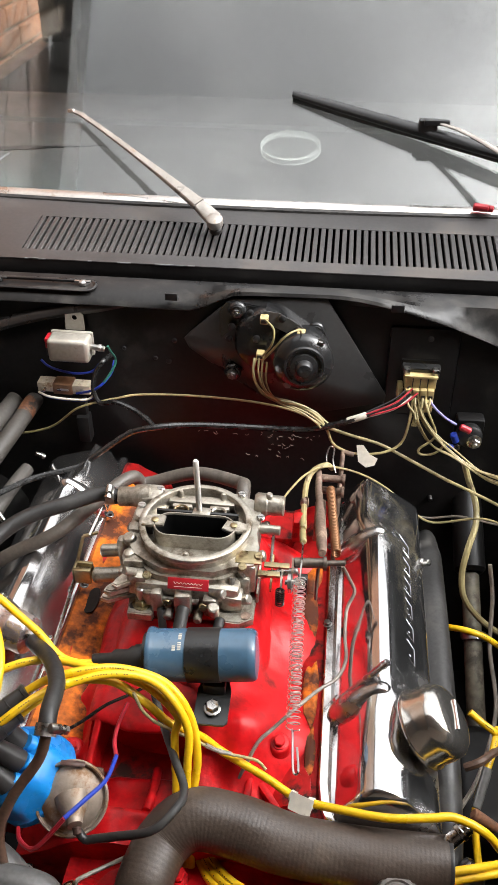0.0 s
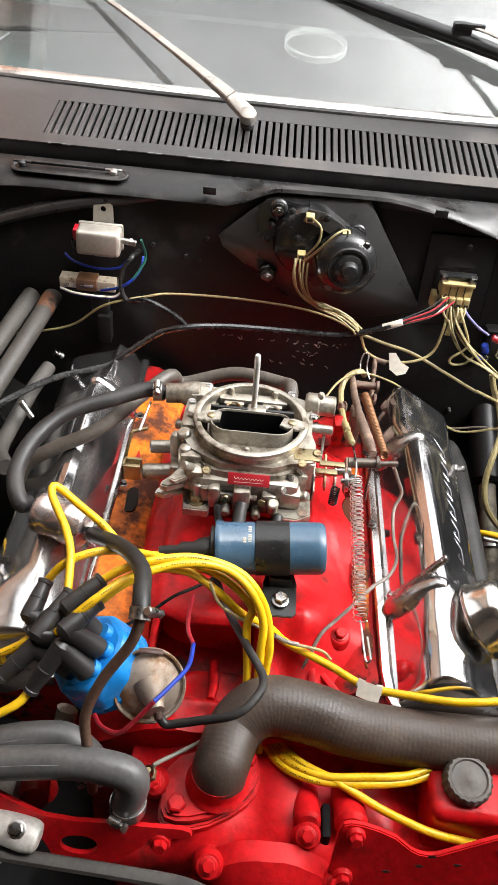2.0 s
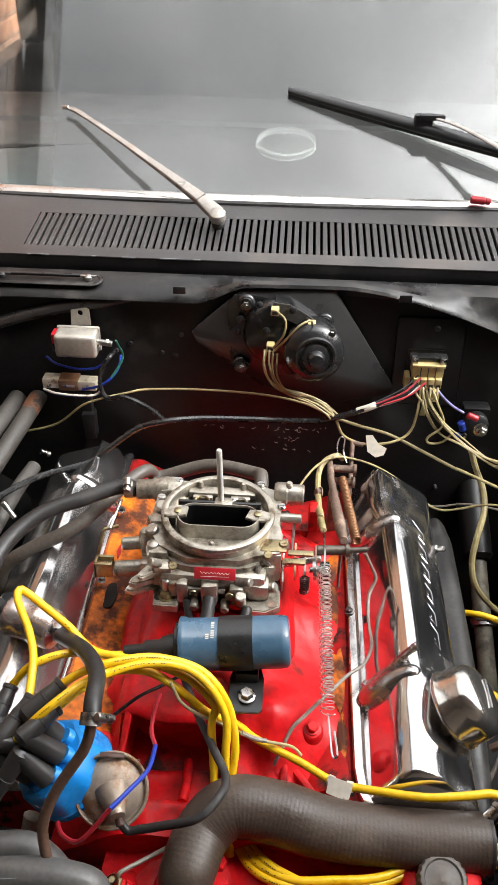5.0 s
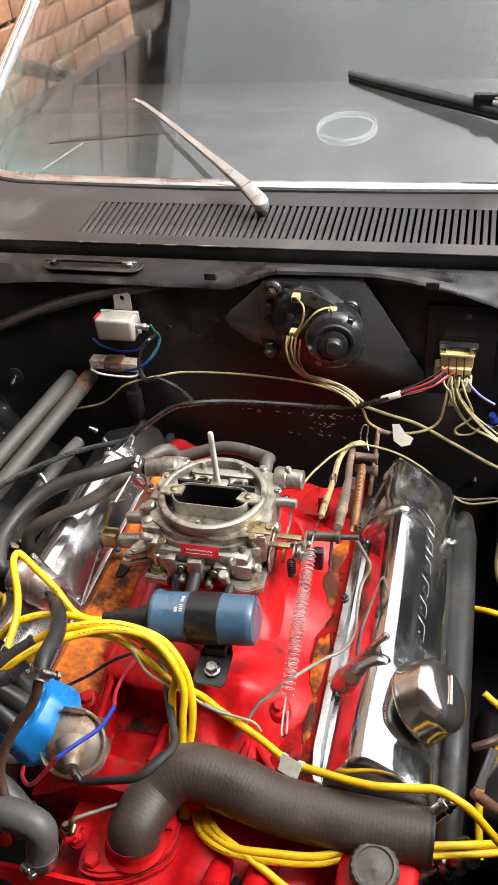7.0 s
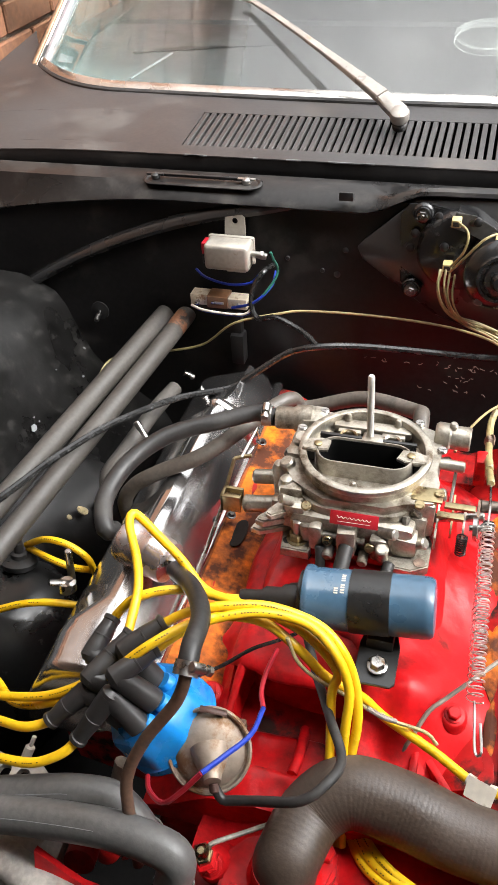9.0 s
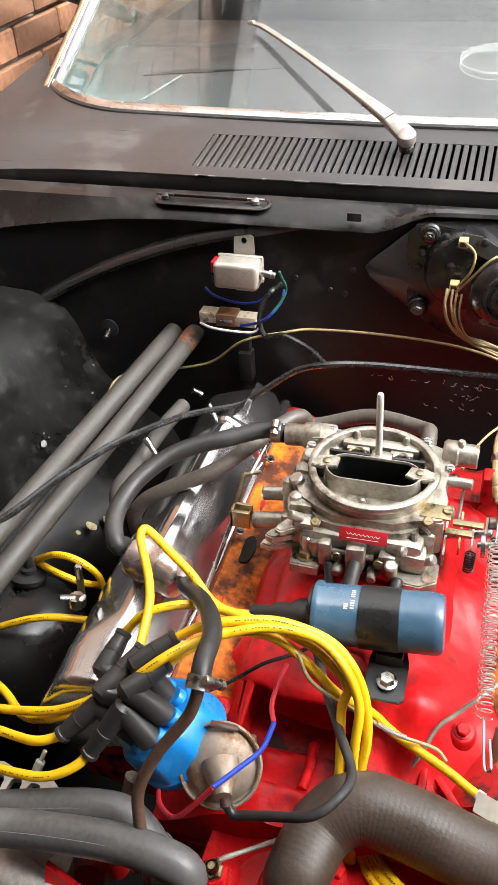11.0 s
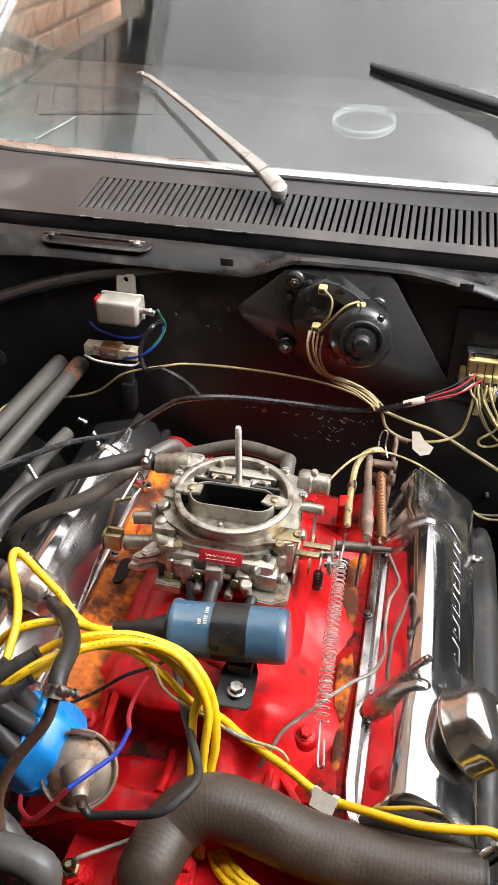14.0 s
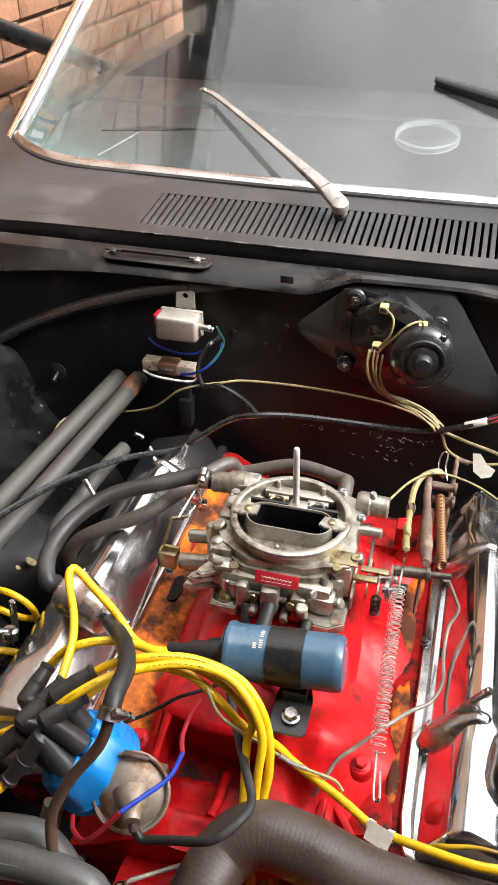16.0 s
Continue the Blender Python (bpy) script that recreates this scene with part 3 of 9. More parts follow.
for k in range(9):
    x = -0.62 + 0.45 * random.random() ** 0.8
    part("edge_wear", box(x, x + random.uniform(0.004, 0.022), 1.1215, 1.1215 + random.uniform(0.0012, 0.003), cowl_z(1.1222) - 0.0012, cowl_z(1.1222) + 0.0004), HOSE_PALE, cowl, "paint worn off the cowl edge")
part("panel_side", cowl_sheet(VENT_R, 0.68, VENT_F, VENT_B, 8), COWL, cowl)
PITCH = 0.01115
slat_mesh = None
for i in range(int((VENT_R - VENT_L) / PITCH)):
    x = VENT_L + 0.0040 + i * PITCH
    if slat_mesh is None:
        w = 0.0072
        slat_mesh = bpy.data.meshes.new("vent_slat")
        prof = []
        for y, dz in ((VENT_F - 0.002, -0.0005), (VENT_F + 0.004, 0.0), (VENT_B - 0.004, 0.0), (VENT_B + 0.002, -0.0005)):
            z = cowl_z(y) + dz
            prof.append([(0, y, z - 0.001), (0.0008, y, z), (w - 0.0008, y, z), (w, y, z - 0.001), (w, y, z - 0.007), (0, y, z - 0.007)])
        b = loft(prof)
        b.transform(Matrix.Translation((-0.0, -1.2, -0.93)))
        b.to_mesh(slat_mesh)
        b.free()
        slat_mesh.materials.append(COWL)
    s = new("vent_slat", slat_mesh)
    s.parent = cowl
    s.location = (x - MID, 0, 0)
# plenum under the slots
setting("cowl_plenum", join(box(-0.66, 0.40, 1.13, 1.30, 0.80, 0.803), box(-0.66, 0.40, 1.297, 1.30, 0.80, 0.955)), BLACK_BAY, "dark air plenum under the cowl slots", "car body")

# shelf and firewall
def shelf_low(x):
    """Height of the shelf's front lip: it rises over the wiper motor and drops away to both sides."""
    z = 0.922 - 0.24 * max(0.0, -0.47 - x) ** 1.6
    if -0.21 < x <= -0.13:
        k = (x + 0.21) / 0.08
        z = 0.922 + 0.028 * (3 * k * k - 2 * k ** 3)
    elif -0.13 < x <= 0.0:
        z = 0.95 + 0.002 * (x + 0.13) / 0.13
    elif x > 0.0:
        z = 0.952 - 0.62 * max(0, x - 0.0) ** 1.6
    return z


def arch_low(x):
    """The lower lip that sweeps down to the inner fender."""
    if x > -0.27:
        return shelf_low(x)
    d = -0.27 - x
    return 0.9168 - 0.055 * d - 0.62 * d * d


shelf = []
for i in range(61):
    x = -0.80 + 1.32 * i / 60
    zl = min(shelf_low(x), 0.952)
    z_up = 0.936
    shelf.append([(x, 1.1135, z_up - 0.045), (x, 1.110, z_up - 0.004), (x, 1.105, z_up), (x, 1.070, z_up - 0.002), (x, 1.060, max(min(z_up - 0.003, zl + 0.006), 0.930 + (zl - 0.924) * 0.8)), (x, 1.050, zl), (x, 1.047, zl - 0.004), (x, 1.051, zl - 0.007), (x, 1.056, zl - 0.004), (x, 1.066, min(z_up, zl + 0.014) - 0.012), (x, 1.106, z_up - 0.01), (x, 1.1105, z_up - 0.045)])
setting("cowl_shelf", loft(shelf), SHELF, "satin black cowl shelf with a rolled lip", "car body")


def firewall_y(z):
    return 1.062 + (z - 0.92) * 0.12


fw = []
for i in range(61):
    x = -0.84 + 1.36 * i / 60
    top = arch_low(x) if x < -0.27 else shelf_low(x) - 0.004
    rows = []
    for k in range(13):
        z = 0.25 + (top - 0.25) * k / 12
        y = firewall_y(z)
        # the tunnel's bulge behind the engine
        y -= 0.10 * math.exp(-((x - MID) / 0.20) ** 2) * max(0.0, min(1.0, (0.62 - z) / 0.2))
        rows.append((x, y, z))
    fw.append(rows + [(x, y + 0.003, z) for x, y, z in rows[::-1]])
firewall = setting("wall_firewall", loft(fw), BLACK_BAY, "glossy black painted firewall with chipped paint", "firewall")
# swept lip and the panel above it, where the firewall meets the inner fender
lip, over = [], []
for i in range(41):
    x = -0.82 + 0.595 * i / 40
    f = ease((-0.245 - x) / 0.11)
    z = arch_low(x) * f + (shelf_low(x) - 0.004) * (1 - f)
    y = firewall_y(z)
    k = 0.15 + 0.85 * f
    lip.append([(x, y + 0.004, z + 0.012 * k), (x, y - 0.004 * k, z + 0.011 * k), (x, y - 0.011 * k, z + 0.006 * k), (x, y - 0.013 * k, z), (x, y - 0.010 * k, z - 0.006 * k), (x, y, z - 0.008 * k), (x, y + 0.004, z)])
    zt = max(shelf_low(x) - 0.004, z + 0.004)
    over.append([(x, y + 0.001, z + 0.002), (x, 1.053, zt), (x, 1.057, zt), (x, y + 0.004, z + 0.002)])
setting("firewall_lip", loft(lip), LIP_BLACK, "rolled black lip along the firewall's top", "car body")
setting("firewall_upper", loft(over), BLACK_BAY, "black upper firewall panel above the rolled lip", "car body")


def inner_fender(side):
    """The apron from the firewall forward: flat top flange, sloped wheelhouse, upright wall."""
    secs = []
    for i in range(22):
        y = -0.15 + 1.19 * i / 21
        k = max(0.0, (y - 0.55) / 0.49)
        g = 0.13 * (1 - max(0.0, min(1.0, (y - 0.60) / 0.22)))
        pts = [(-0.86, 0.80), (-0.72, 0.792), (-0.70, 0.785), (-0.668, 0.766), (-0.655, 0.74), (-0.642, 0.705), (-0.622 - g * 0.3, 0.668), (-0.588 - g * 0.7, 0.632), (-0.545 - g * 0.9, 0.604), (-0.51 - g, 0.582), (-0.495 - g, 0.555), (-0.49 - g, 0.42), (-0.49 - g, 0.22), (-0.50 - g, 0.22), (-0.52 - g, 0.55), (-0.66, 0.70), (-0.72, 0.77), (-0.86, 0.79)]
        secs.append([(x if side < 0 else 2 * MID - x + 0.10 * min(1.0, (0.80 - z) / 0.15), y, z) for x, z in pts])
    return roughen(loft(secs), 0.004, 9.0)


BARE = mat("yellowed_bare_primer", (0.33, 0.27, 0.14), 0.6, var=0.35, var_scale=60, grain=160, bump=0.2, stain=(0.12, 0.09, 0.05), stain_scale=70, stain_cut=0.52)
apron = setting("inner_fender", inner_fender(-1), APRON, "black painted inner fender with dust and chips", "car body")
for k in range(30):
    u, cy = random.random(), random.uniform(0.80, 1.02)
    n = random.randint(5, 8)
    rr = random.uniform(0.0006, 0.0022) * (2.2 if k % 7 == 0 else 1.0)
    chip = [(rr * random.uniform(0.5, 1.3) * math.cos(2 * math.pi * i / n), rr * random.uniform(0.5, 1.6) * math.sin(2 * math.pi * i / n)) for i in range(n)]
    at = Vector((-0.642 + 0.132 * u, cy, 0.705 - 0.123 * u - 0.030 * math.sin(math.pi * u)))
    w = noise.noise_vector(at * 9.0) * 0.004
    part("paint_chip", plate(chip, 0.0012, Matrix.Translation(at + Vector((w.x, 0, w.z)) + Vector((0.0003, 0, 0.0003))) @ Matrix.Rotation(radians(45), 4, "Y")), WIRE_GREY if k % 4 == 0 else HOSE_PALE, apron)
for x, y, z, rr in ((-0.532, 0.768, 0.592, 0.0085), (-0.519, 0.790, 0.586, 0.0065), (-0.514, 0.803, 0.584, 0.0045), (-0.541, 0.748, 0.597, 0.004)):
    n = 9
    chip = [(rr * (0.8 + 0.5 * random.random()) * math.cos(2 * math.pi * i / n), rr * (0.6 + 0.5 * random.random()) * math.sin(2 * math.pi * i / n)) for i in range(n)]
    part("bare_patch", plate(chip, 0.0022, Matrix.Translation((x, y, z)) @ Matrix.Rotation(radians(35), 4, "Y")), BARE, apron, "cream bare patch where paint has flaked")
setting("inner_fender", inner_fender(1), BLACK_BAY, "black painted inner fender behind the steering gear", "car body")


def fender(side):
    secs = []
    for i in range(14):
        y = -0.35 + 1.75 * i / 13
        pts = [(-0.80, 0.80), (-0.80, 0.915), (-0.815, 0.928), (-0.90, 0.925), (-1.0, 0.88), (-1.03, 0.78), (-1.04, 0.55), (-1.03, 0.35), (-1.02, 0.35), (-1.02, 0.78), (-0.99, 0.86), (-0.9, 0.90)]
        secs.append([(x if side < 0 else 2 * MID - x, y, z + 0.02 * max(0, y - 0.8)) for x, z in pts])
    return loft(secs)


setting("fender", fender(-1), BLACK, "glossy black front fender", "car fender")
setting("fender", fender(1), BLACK, "glossy black front fender by the sun side", "car fender")
setting("radiator_support", box(-0.80, 0.52, -0.20, -0.17, 0.25, 0.88, 0.008), BLACK_BAY, "black radiator support panel", "car body")
setting("bay_floor", box(-0.84, 0.56, -0.2, 1.05, 0.20, 0.215), BLACK_BAY, "dark floor under the engine", "car body")

# ---- windscreen and cabin ----
RAKE = radians(34)


def glass_point(x, s):
    """A point of the glass s up its slope."""
    k = 1 - 0.16 * s
    return Vector((MID + (x - MID) * k, screen_base(x) + s * math.cos(RAKE) - 0.012 * s * ((x - MID) / 0.5) ** 2, 0.9718 + s * math.sin(RAKE)))


glass = bmesh.new()
cols = [MID - 0.715 + 1.43 * i / 40 for i in range(41)]
rows_g = [0.0, 0.1, 0.2, 0.3, 0.4, 0.5, 0.62]
outer = [[glass.verts.new(glass_point(x, s)) for x in cols] for s in rows_g]
inner = [[glass.verts.new(glass_point(x, s) + Vector((0, 0.0028, -0.0042))) for x in cols] for s in rows_g]
for g, rev in ((outer, False), (inner, True)):
    for a, c in zip(g, g[1:]):
        for i in range(40):
            q = (a[i], a[i + 1], c[i + 1], c[i])
            glass.faces.new(q[::-1] if rev else q)
for i in range(40):
    glass.faces.new((outer[0][i + 1], outer[0][i], inner[0][i], inner[0][i + 1]))
    glass.faces.new((outer[-1][i], outer[-1][i + 1], inner[-1][i + 1], inner[-1][i]))
for j in range(len(rows_g) - 1):
    glass.faces.new((outer[j][0], outer[j + 1][0], inner[j + 1][0], inner[j][0]))
    glass.faces.new((outer[j + 1][-1], outer[j][-1], inner[j][-1], inner[j + 1][-1]))
bmesh.ops.recalc_face_normals(glass, faces=glass.faces[:])
screen = setting("window_windscreen", glass, GLASS, "raked curved windscreen with dusty clear glass", "windscreen", sharp=80)
screen.visible_shadow = False

dust = bmesh.new()
d_rows = [[dust.verts.new(glass_point(x, s) + Vector((0, -0.0012, 0.0018))) for x in cols] for s in rows_g]
for a, c in zip(d_rows, d_rows[1:]):
    for i in range(40):
        dust.faces.new((a[i], a[i + 1], c[i + 1], c[i]))
part("dust_film", dust, DUST, screen, "streaky film of dried dust").visible_shadow = False
# milky teal film on the house side, densest at the glass's side and foot
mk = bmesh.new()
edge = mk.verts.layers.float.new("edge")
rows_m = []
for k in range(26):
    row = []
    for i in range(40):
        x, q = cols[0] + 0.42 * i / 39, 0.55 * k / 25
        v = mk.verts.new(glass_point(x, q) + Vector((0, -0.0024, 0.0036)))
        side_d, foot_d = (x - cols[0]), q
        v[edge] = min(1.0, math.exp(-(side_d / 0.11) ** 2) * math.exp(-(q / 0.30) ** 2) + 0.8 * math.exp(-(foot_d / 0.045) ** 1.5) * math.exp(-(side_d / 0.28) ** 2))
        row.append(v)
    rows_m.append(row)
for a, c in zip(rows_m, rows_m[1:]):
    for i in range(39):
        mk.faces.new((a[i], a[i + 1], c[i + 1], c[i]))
part("milky_edge", mk, MILKY, screen, "milky teal film along the glass edge").visible_shadow = False
trim_line = [glass_point(cols[0] - 0.003, q) + Vector((0, -0.004, 0.004)) for q in (0.045, 0.022)] + [glass_point(x, 0.004) + Vector((0, -0.004, 0.004)) for x in cols] + [glass_point(cols[-1] + 0.003, q) + Vector((0, -0.004, 0.004)) for q in (0.022, 0.045)]
tdir, tnor = Vector((0, 0.94, 0.35)), Vector((0, -0.35, 0.94))
setting("windscreen_trim", loft([[p - tdir * 0.010 - tnor * 0.003, p - tdir * 0.010, p - tdir * 0.0075 + tnor * 0.0022, p + tdir * 0.0065 + tnor * 0.0028, p + tdir * 0.009 + tnor * 0.001, p + tdir * 0.009 - tnor * 0.003] for p in trim_line]), TRIM_METAL, "bright metal trim along the windscreen's foot", "trim")
setting("windscreen_seal", sweep([p + Vector((0, -0.009, -0.007)) for p in trim_line], 0.006, sides=8, step=0.03), RUBBER, "black rubber seal under the windscreen trim", "trim")
for s in (0, -1):
    side_line = [glass_point(cols[s], q) for q in (-0.01, 0.06, 0.14, 0.25, 0.36, 0.5, 0.62)]
    off = -1 if s == 0 else 1
    setting("windscreen_pillar_trim", sweep([p + Vector((off * 0.006, -0.003, 0.005)) for p in side_line], 0.0034, sides=10, step=0.05, flat=0.7), TRIM_METAL, "bright strip along the windscreen pillar", "trim")
    setting("windscreen_pillar_bead", sweep([p + Vector((off * -0.004, -0.002, 0.003)) for p in side_line], 0.0068, sides=10, step=0.05, flat=0.6), PILLAR_GREY, "dull grey bead beside the windscreen glass", "trim")
    setting("windscreen_pillar_edge", sweep([p + Vector((off * 0.016, 0.002, 0.0)) for p in side_line], 0.0065, sides=10, step=0.05, flat=0.8), PILLAR_TRIM, "outer strip of the pillar with the brick's reflection in its brown", "trim")
    setting("pillar", sweep([p + Vector((off * 0.022, 0.016, -0.016)) for p in [glass_point(cols[s], q) for q in (-0.06, 0.06, 0.25, 0.45, 0.62)]], 0.016, sides=10, step=0.05), BLACK, "black windscreen pillar", "car body")
setting("car_roof", loft([[(x, 1.80 + 0.03 * abs(x - MID), 1.325), (x, 2.1, 1.37), (x, 2.9, 1.35), (x, 3.3, 1.0), (x, 3.29, 0.99), (x, 2.88, 1.33), (x, 2.1, 1.35), (x, 1.81 + 0.03 * abs(x - MID), 1.305)] for x in [MID - 0.62 + 1.24 * i / 10 for i in range(11)]]), BLACK, "black steel car roof", "car roof")
for s in (-1, 1):
    xo = MID + s * 0.74
    setting("car_door", join(box(xo - 0.03, xo + 0.03, 1.52, 3.4, 0.30, 0.975, 0.01)), BLACK_BAY, "black car door below its window", "car door")
    setting("quarter_panel", box(xo - 0.03 - s * 0.04, xo + 0.03 - s * 0.04, 2.46, 3.3, 0.98, 1.34, 0.01), BLACK_BAY, "black rear quarter panel", "car body")
dash = [[(x, 1.34 + 0.25 * max(0, abs(x - MID) - 0.45), 0.955), (x, 1.45, 0.962), (x, 1.735, 0.973), (x, 1.742, 0.966), (x, 1.756, 0.966), (x, 1.763, 0.975), (x, 1.90, 0.985), (x, 1.945, 0.980), (x, 1.96, 0.955), (x, 1.93, 0.75), (x, 1.40, 0.75)] for x in [MID - 0.70 + 1.4 * i / 14 for i in range(15)]]
dashboard = setting("dashboard", loft(dash), DASH_GREY, "dusty grey padded dashboard under the windscreen", "dashboard")
crack_a = [(-0.72 + 0.011 * i, 1.548 + 0.0028 * i + 0.006 * noise.noise(Vector((i * 0.7, 0, 0.3)))) for i in range(31)]
crack_b = [(x, y + 0.006 + 0.020 * max(0.0, 1 - abs(i - 8) / 8) + 0.004 * noise.noise(Vector((i * 0.9, 3.1, 0)))) for i, (x, y) in enumerate(crack_a)]
part("crack", plate(crack_a + crack_b[::-1], 0.002, pose(0, 0, 0.9665)), WELL, dashboard, "open black crack in the padding")
stick = single("loose_stick", rod((-0.664, 1.40, 0.966), (-0.638, 1.536, 0.972), 0.0016, 10), HOSE_PALE, "thin pale stick lying on the dashboard", "stick")
setting("cabin_floor", box(MID - 0.72, MID + 0.72, 1.3, 3.3, 0.30, 0.32), INTERIOR, "dark cabin floor", "car body")
seat = thing("bench_seat", (MID, 2.4, 0.32), "dark vinyl bench seat in the shaded cabin", "car seat")
part("cushion", box(MID - 0.62, MID + 0.62, 2.05, 2.6, 0.32, 0.62, 0.05, 3), INTERIOR, seat)
part("backrest", moved(box(MID - 0.70, MID + 0.70, -0.08, 0.08, 0.0, 0.55, 0.05, 3), Matrix.Translation((0, 2.62, 0.55)) @ Matrix.Rotation(radians(-14), 4, "X")), INTERIOR, seat)

# ---- engine ----
def revolve(profile, p=(0, 0, 0), way=(0, 0, 1), seg=40, squash=1.0):
    """A turned ring: a closed profile of radius and height, swept right round."""
    b = bmesh.new()
    loops = [[b.verts.new((r * math.cos(a), r * math.sin(a) * squash, h)) for r, h in profile] for a in [2 * math.pi * i / seg for i in range(seg)]]
    k = len(profile)
    for i in range(seg):
        a, c = loops[i], loops[(i + 1) % seg]
        for j in range(k):
            b.faces.new((a[j], c[j], c[(j + 1) % k], a[(j + 1) % k]))
    b.transform(axis_matrix(p, way))
    bmesh.ops.recalc_face_normals(b, faces=b.faces[:])
    return b


def stadium_wall(cx, cy, length, depth, z0, z1, wall, n=12):
    """An upright oblong sleeve with round ends, open above."""
    def outline(r, half):
        out = []
        for i in range(n + 1):
            a = -math.pi / 2 + math.pi * i / n
            out.append((cx + half + r * math.cos(a), cy + r * math.sin(a)))
        for i in range(n + 1):
            a = math.pi / 2 + math.pi * i / n
            out.append((cx - half + r * math.cos(a), cy + r * math.sin(a)))
        return out
    half = length / 2 - depth / 2
    o, i_ = outline(depth / 2, half), outline(depth / 2 - wall, half)
    rows = [[(x, y, z0) for x, y in o], [(x, y, z1 - 0.001) for x, y in o], [(x, y, z1) for x, y in outline(depth / 2 - wall * 0.3, half)], [(x, y, z1) for x, y in outline(depth / 2 - wall * 0.7, half)], [(x, y, z1 - 0.001) for x, y in i_], [(x, y, z0 + 0.001) for x, y in i_]]
    b = loft(rows, closed=True, caps=False)
    b.faces.new([b.verts.new((x, y, z0 + 0.001)) for x, y in i_])
    bmesh.ops.recalc_face_normals(b, faces=b.faces[:])
    return b


block = thing("engine_block", (MID, 0.7, 0.24), "red painted engine block with greasy cylinder heads", "engine")
part("block_body", box(MID - 0.15, MID + 0.15, 0.40, 0.96, 0.24, 0.58, 0.02), RED_DIRTY, block)
part("valley_cover", subdivide(box(MID - 0.12, MID + 0.12, 0.42, 0.95, 0.58, 0.622, 0.004), 1), RED_DIRTY, block)


def head(side, x_in=-0.045):
    """A cylinder head lying on its bank, with a ledge inside of the valve cover."""
    secs = []
    y0, y1 = (0.435, 0.945) if side > 0 else (0.475, 1.0)
    for i in range(16):
        y = y0 + (y1 - y0) * i / 15
        pts = [(0.05, 0.664), (0.138, 0.632), (0.142, 0.60), (0.13, 0.52), (0.05, 0.50), (x_in, 0.60), (x_in + 0.008, 0.638), (0.0, 0.655), (0.012, 0.664)]
        secs.append([(x if side > 0 else 2 * MID - x, y, z) for x, z in pts])
    return roughen(subdivide(loft(secs), 1), 0.003, 35)


head_r = part("cylinder_head", head(1), RED_DIRTY, block)
head_l = part("cylinder_head", head(-1), RED_DIRTY, block)


def smear(p, rx, ry, seed, side=1):
    """A thick uneven smear of old sealant on the head's ledge."""
    n = 18
    rows = []
    for k, (f, h) in enumerate(((1.0, -0.004), (0.85, 0.002), (0.5, 0.0035), (0.1, 0.004))):
        rows.append([])
        for i in range(n):
            a = 2 * math.pi * i / n
            w = 1 + 0.45 * noise.noise(Vector((math.cos(a) * 1.3 + seed, math.sin(a) * 1.3, seed * 0.7)))
            rows[-1].append((p[0] + rx * f * w * math.cos(a), p[1] + ry * f * w * math.sin(a), p[2] + h + 0.0015 * noise.noise(Vector((i * 0.6, k, seed)))))
    b = loft(rows)
    return b


# orange-stained ledges inside of the covers
for side in (-1, 1):
    rows = []
    for i in range(24):
        y = (0.49 if side < 0 else 0.46) + 0.46 * i / 23
        w = 0.008 * noise.noise(Vector((y * 14, side * 3.0, 0.3)))
        rows.append([(x if side > 0 else 2 * MID - x, y, z) for x, z in ((0.020 if side > 0 else 0.031, 0.6645), (0.016 if side > 0 else 0.028, 0.668), (-0.004 + w, 0.6625), (-0.026 + w, 0.652), (-0.032 + w, 0.645), (0.0, 0.64))])
    part("head_ledge", roughen(loft(rows), 0.0018, 60), ORANGE if side < 0 else RED_DIRTY, block, "orange-stained ledge of the head" if side < 0 else "greasy red ledge of the head")
    if side < 0:
        part("ledge_hole", roughen(plate(superellipse(0, 0, 0.009, 0.022, 20, 2.5), 0.0015, pose(-0.287, 0.708, 0.6655, 0, -12, 0)), 0.0008, 80), BLACK_BAY, block, "dark gap in the ledge")
for px, py, rx, ry, s in ((-0.005, 0.70, 0.014, 0.05, 1.0), (0.005, 0.60, 0.009, 0.05, 2.2), (-0.002, 0.785, 0.014, 0.035, 3.4), (0.008, 0.52, 0.006, 0.035, 4.1)):
    part("sealant_smear", smear((px, py, 0.6655), rx, ry, s), ORANGE, block, "smear of old orange sealant")


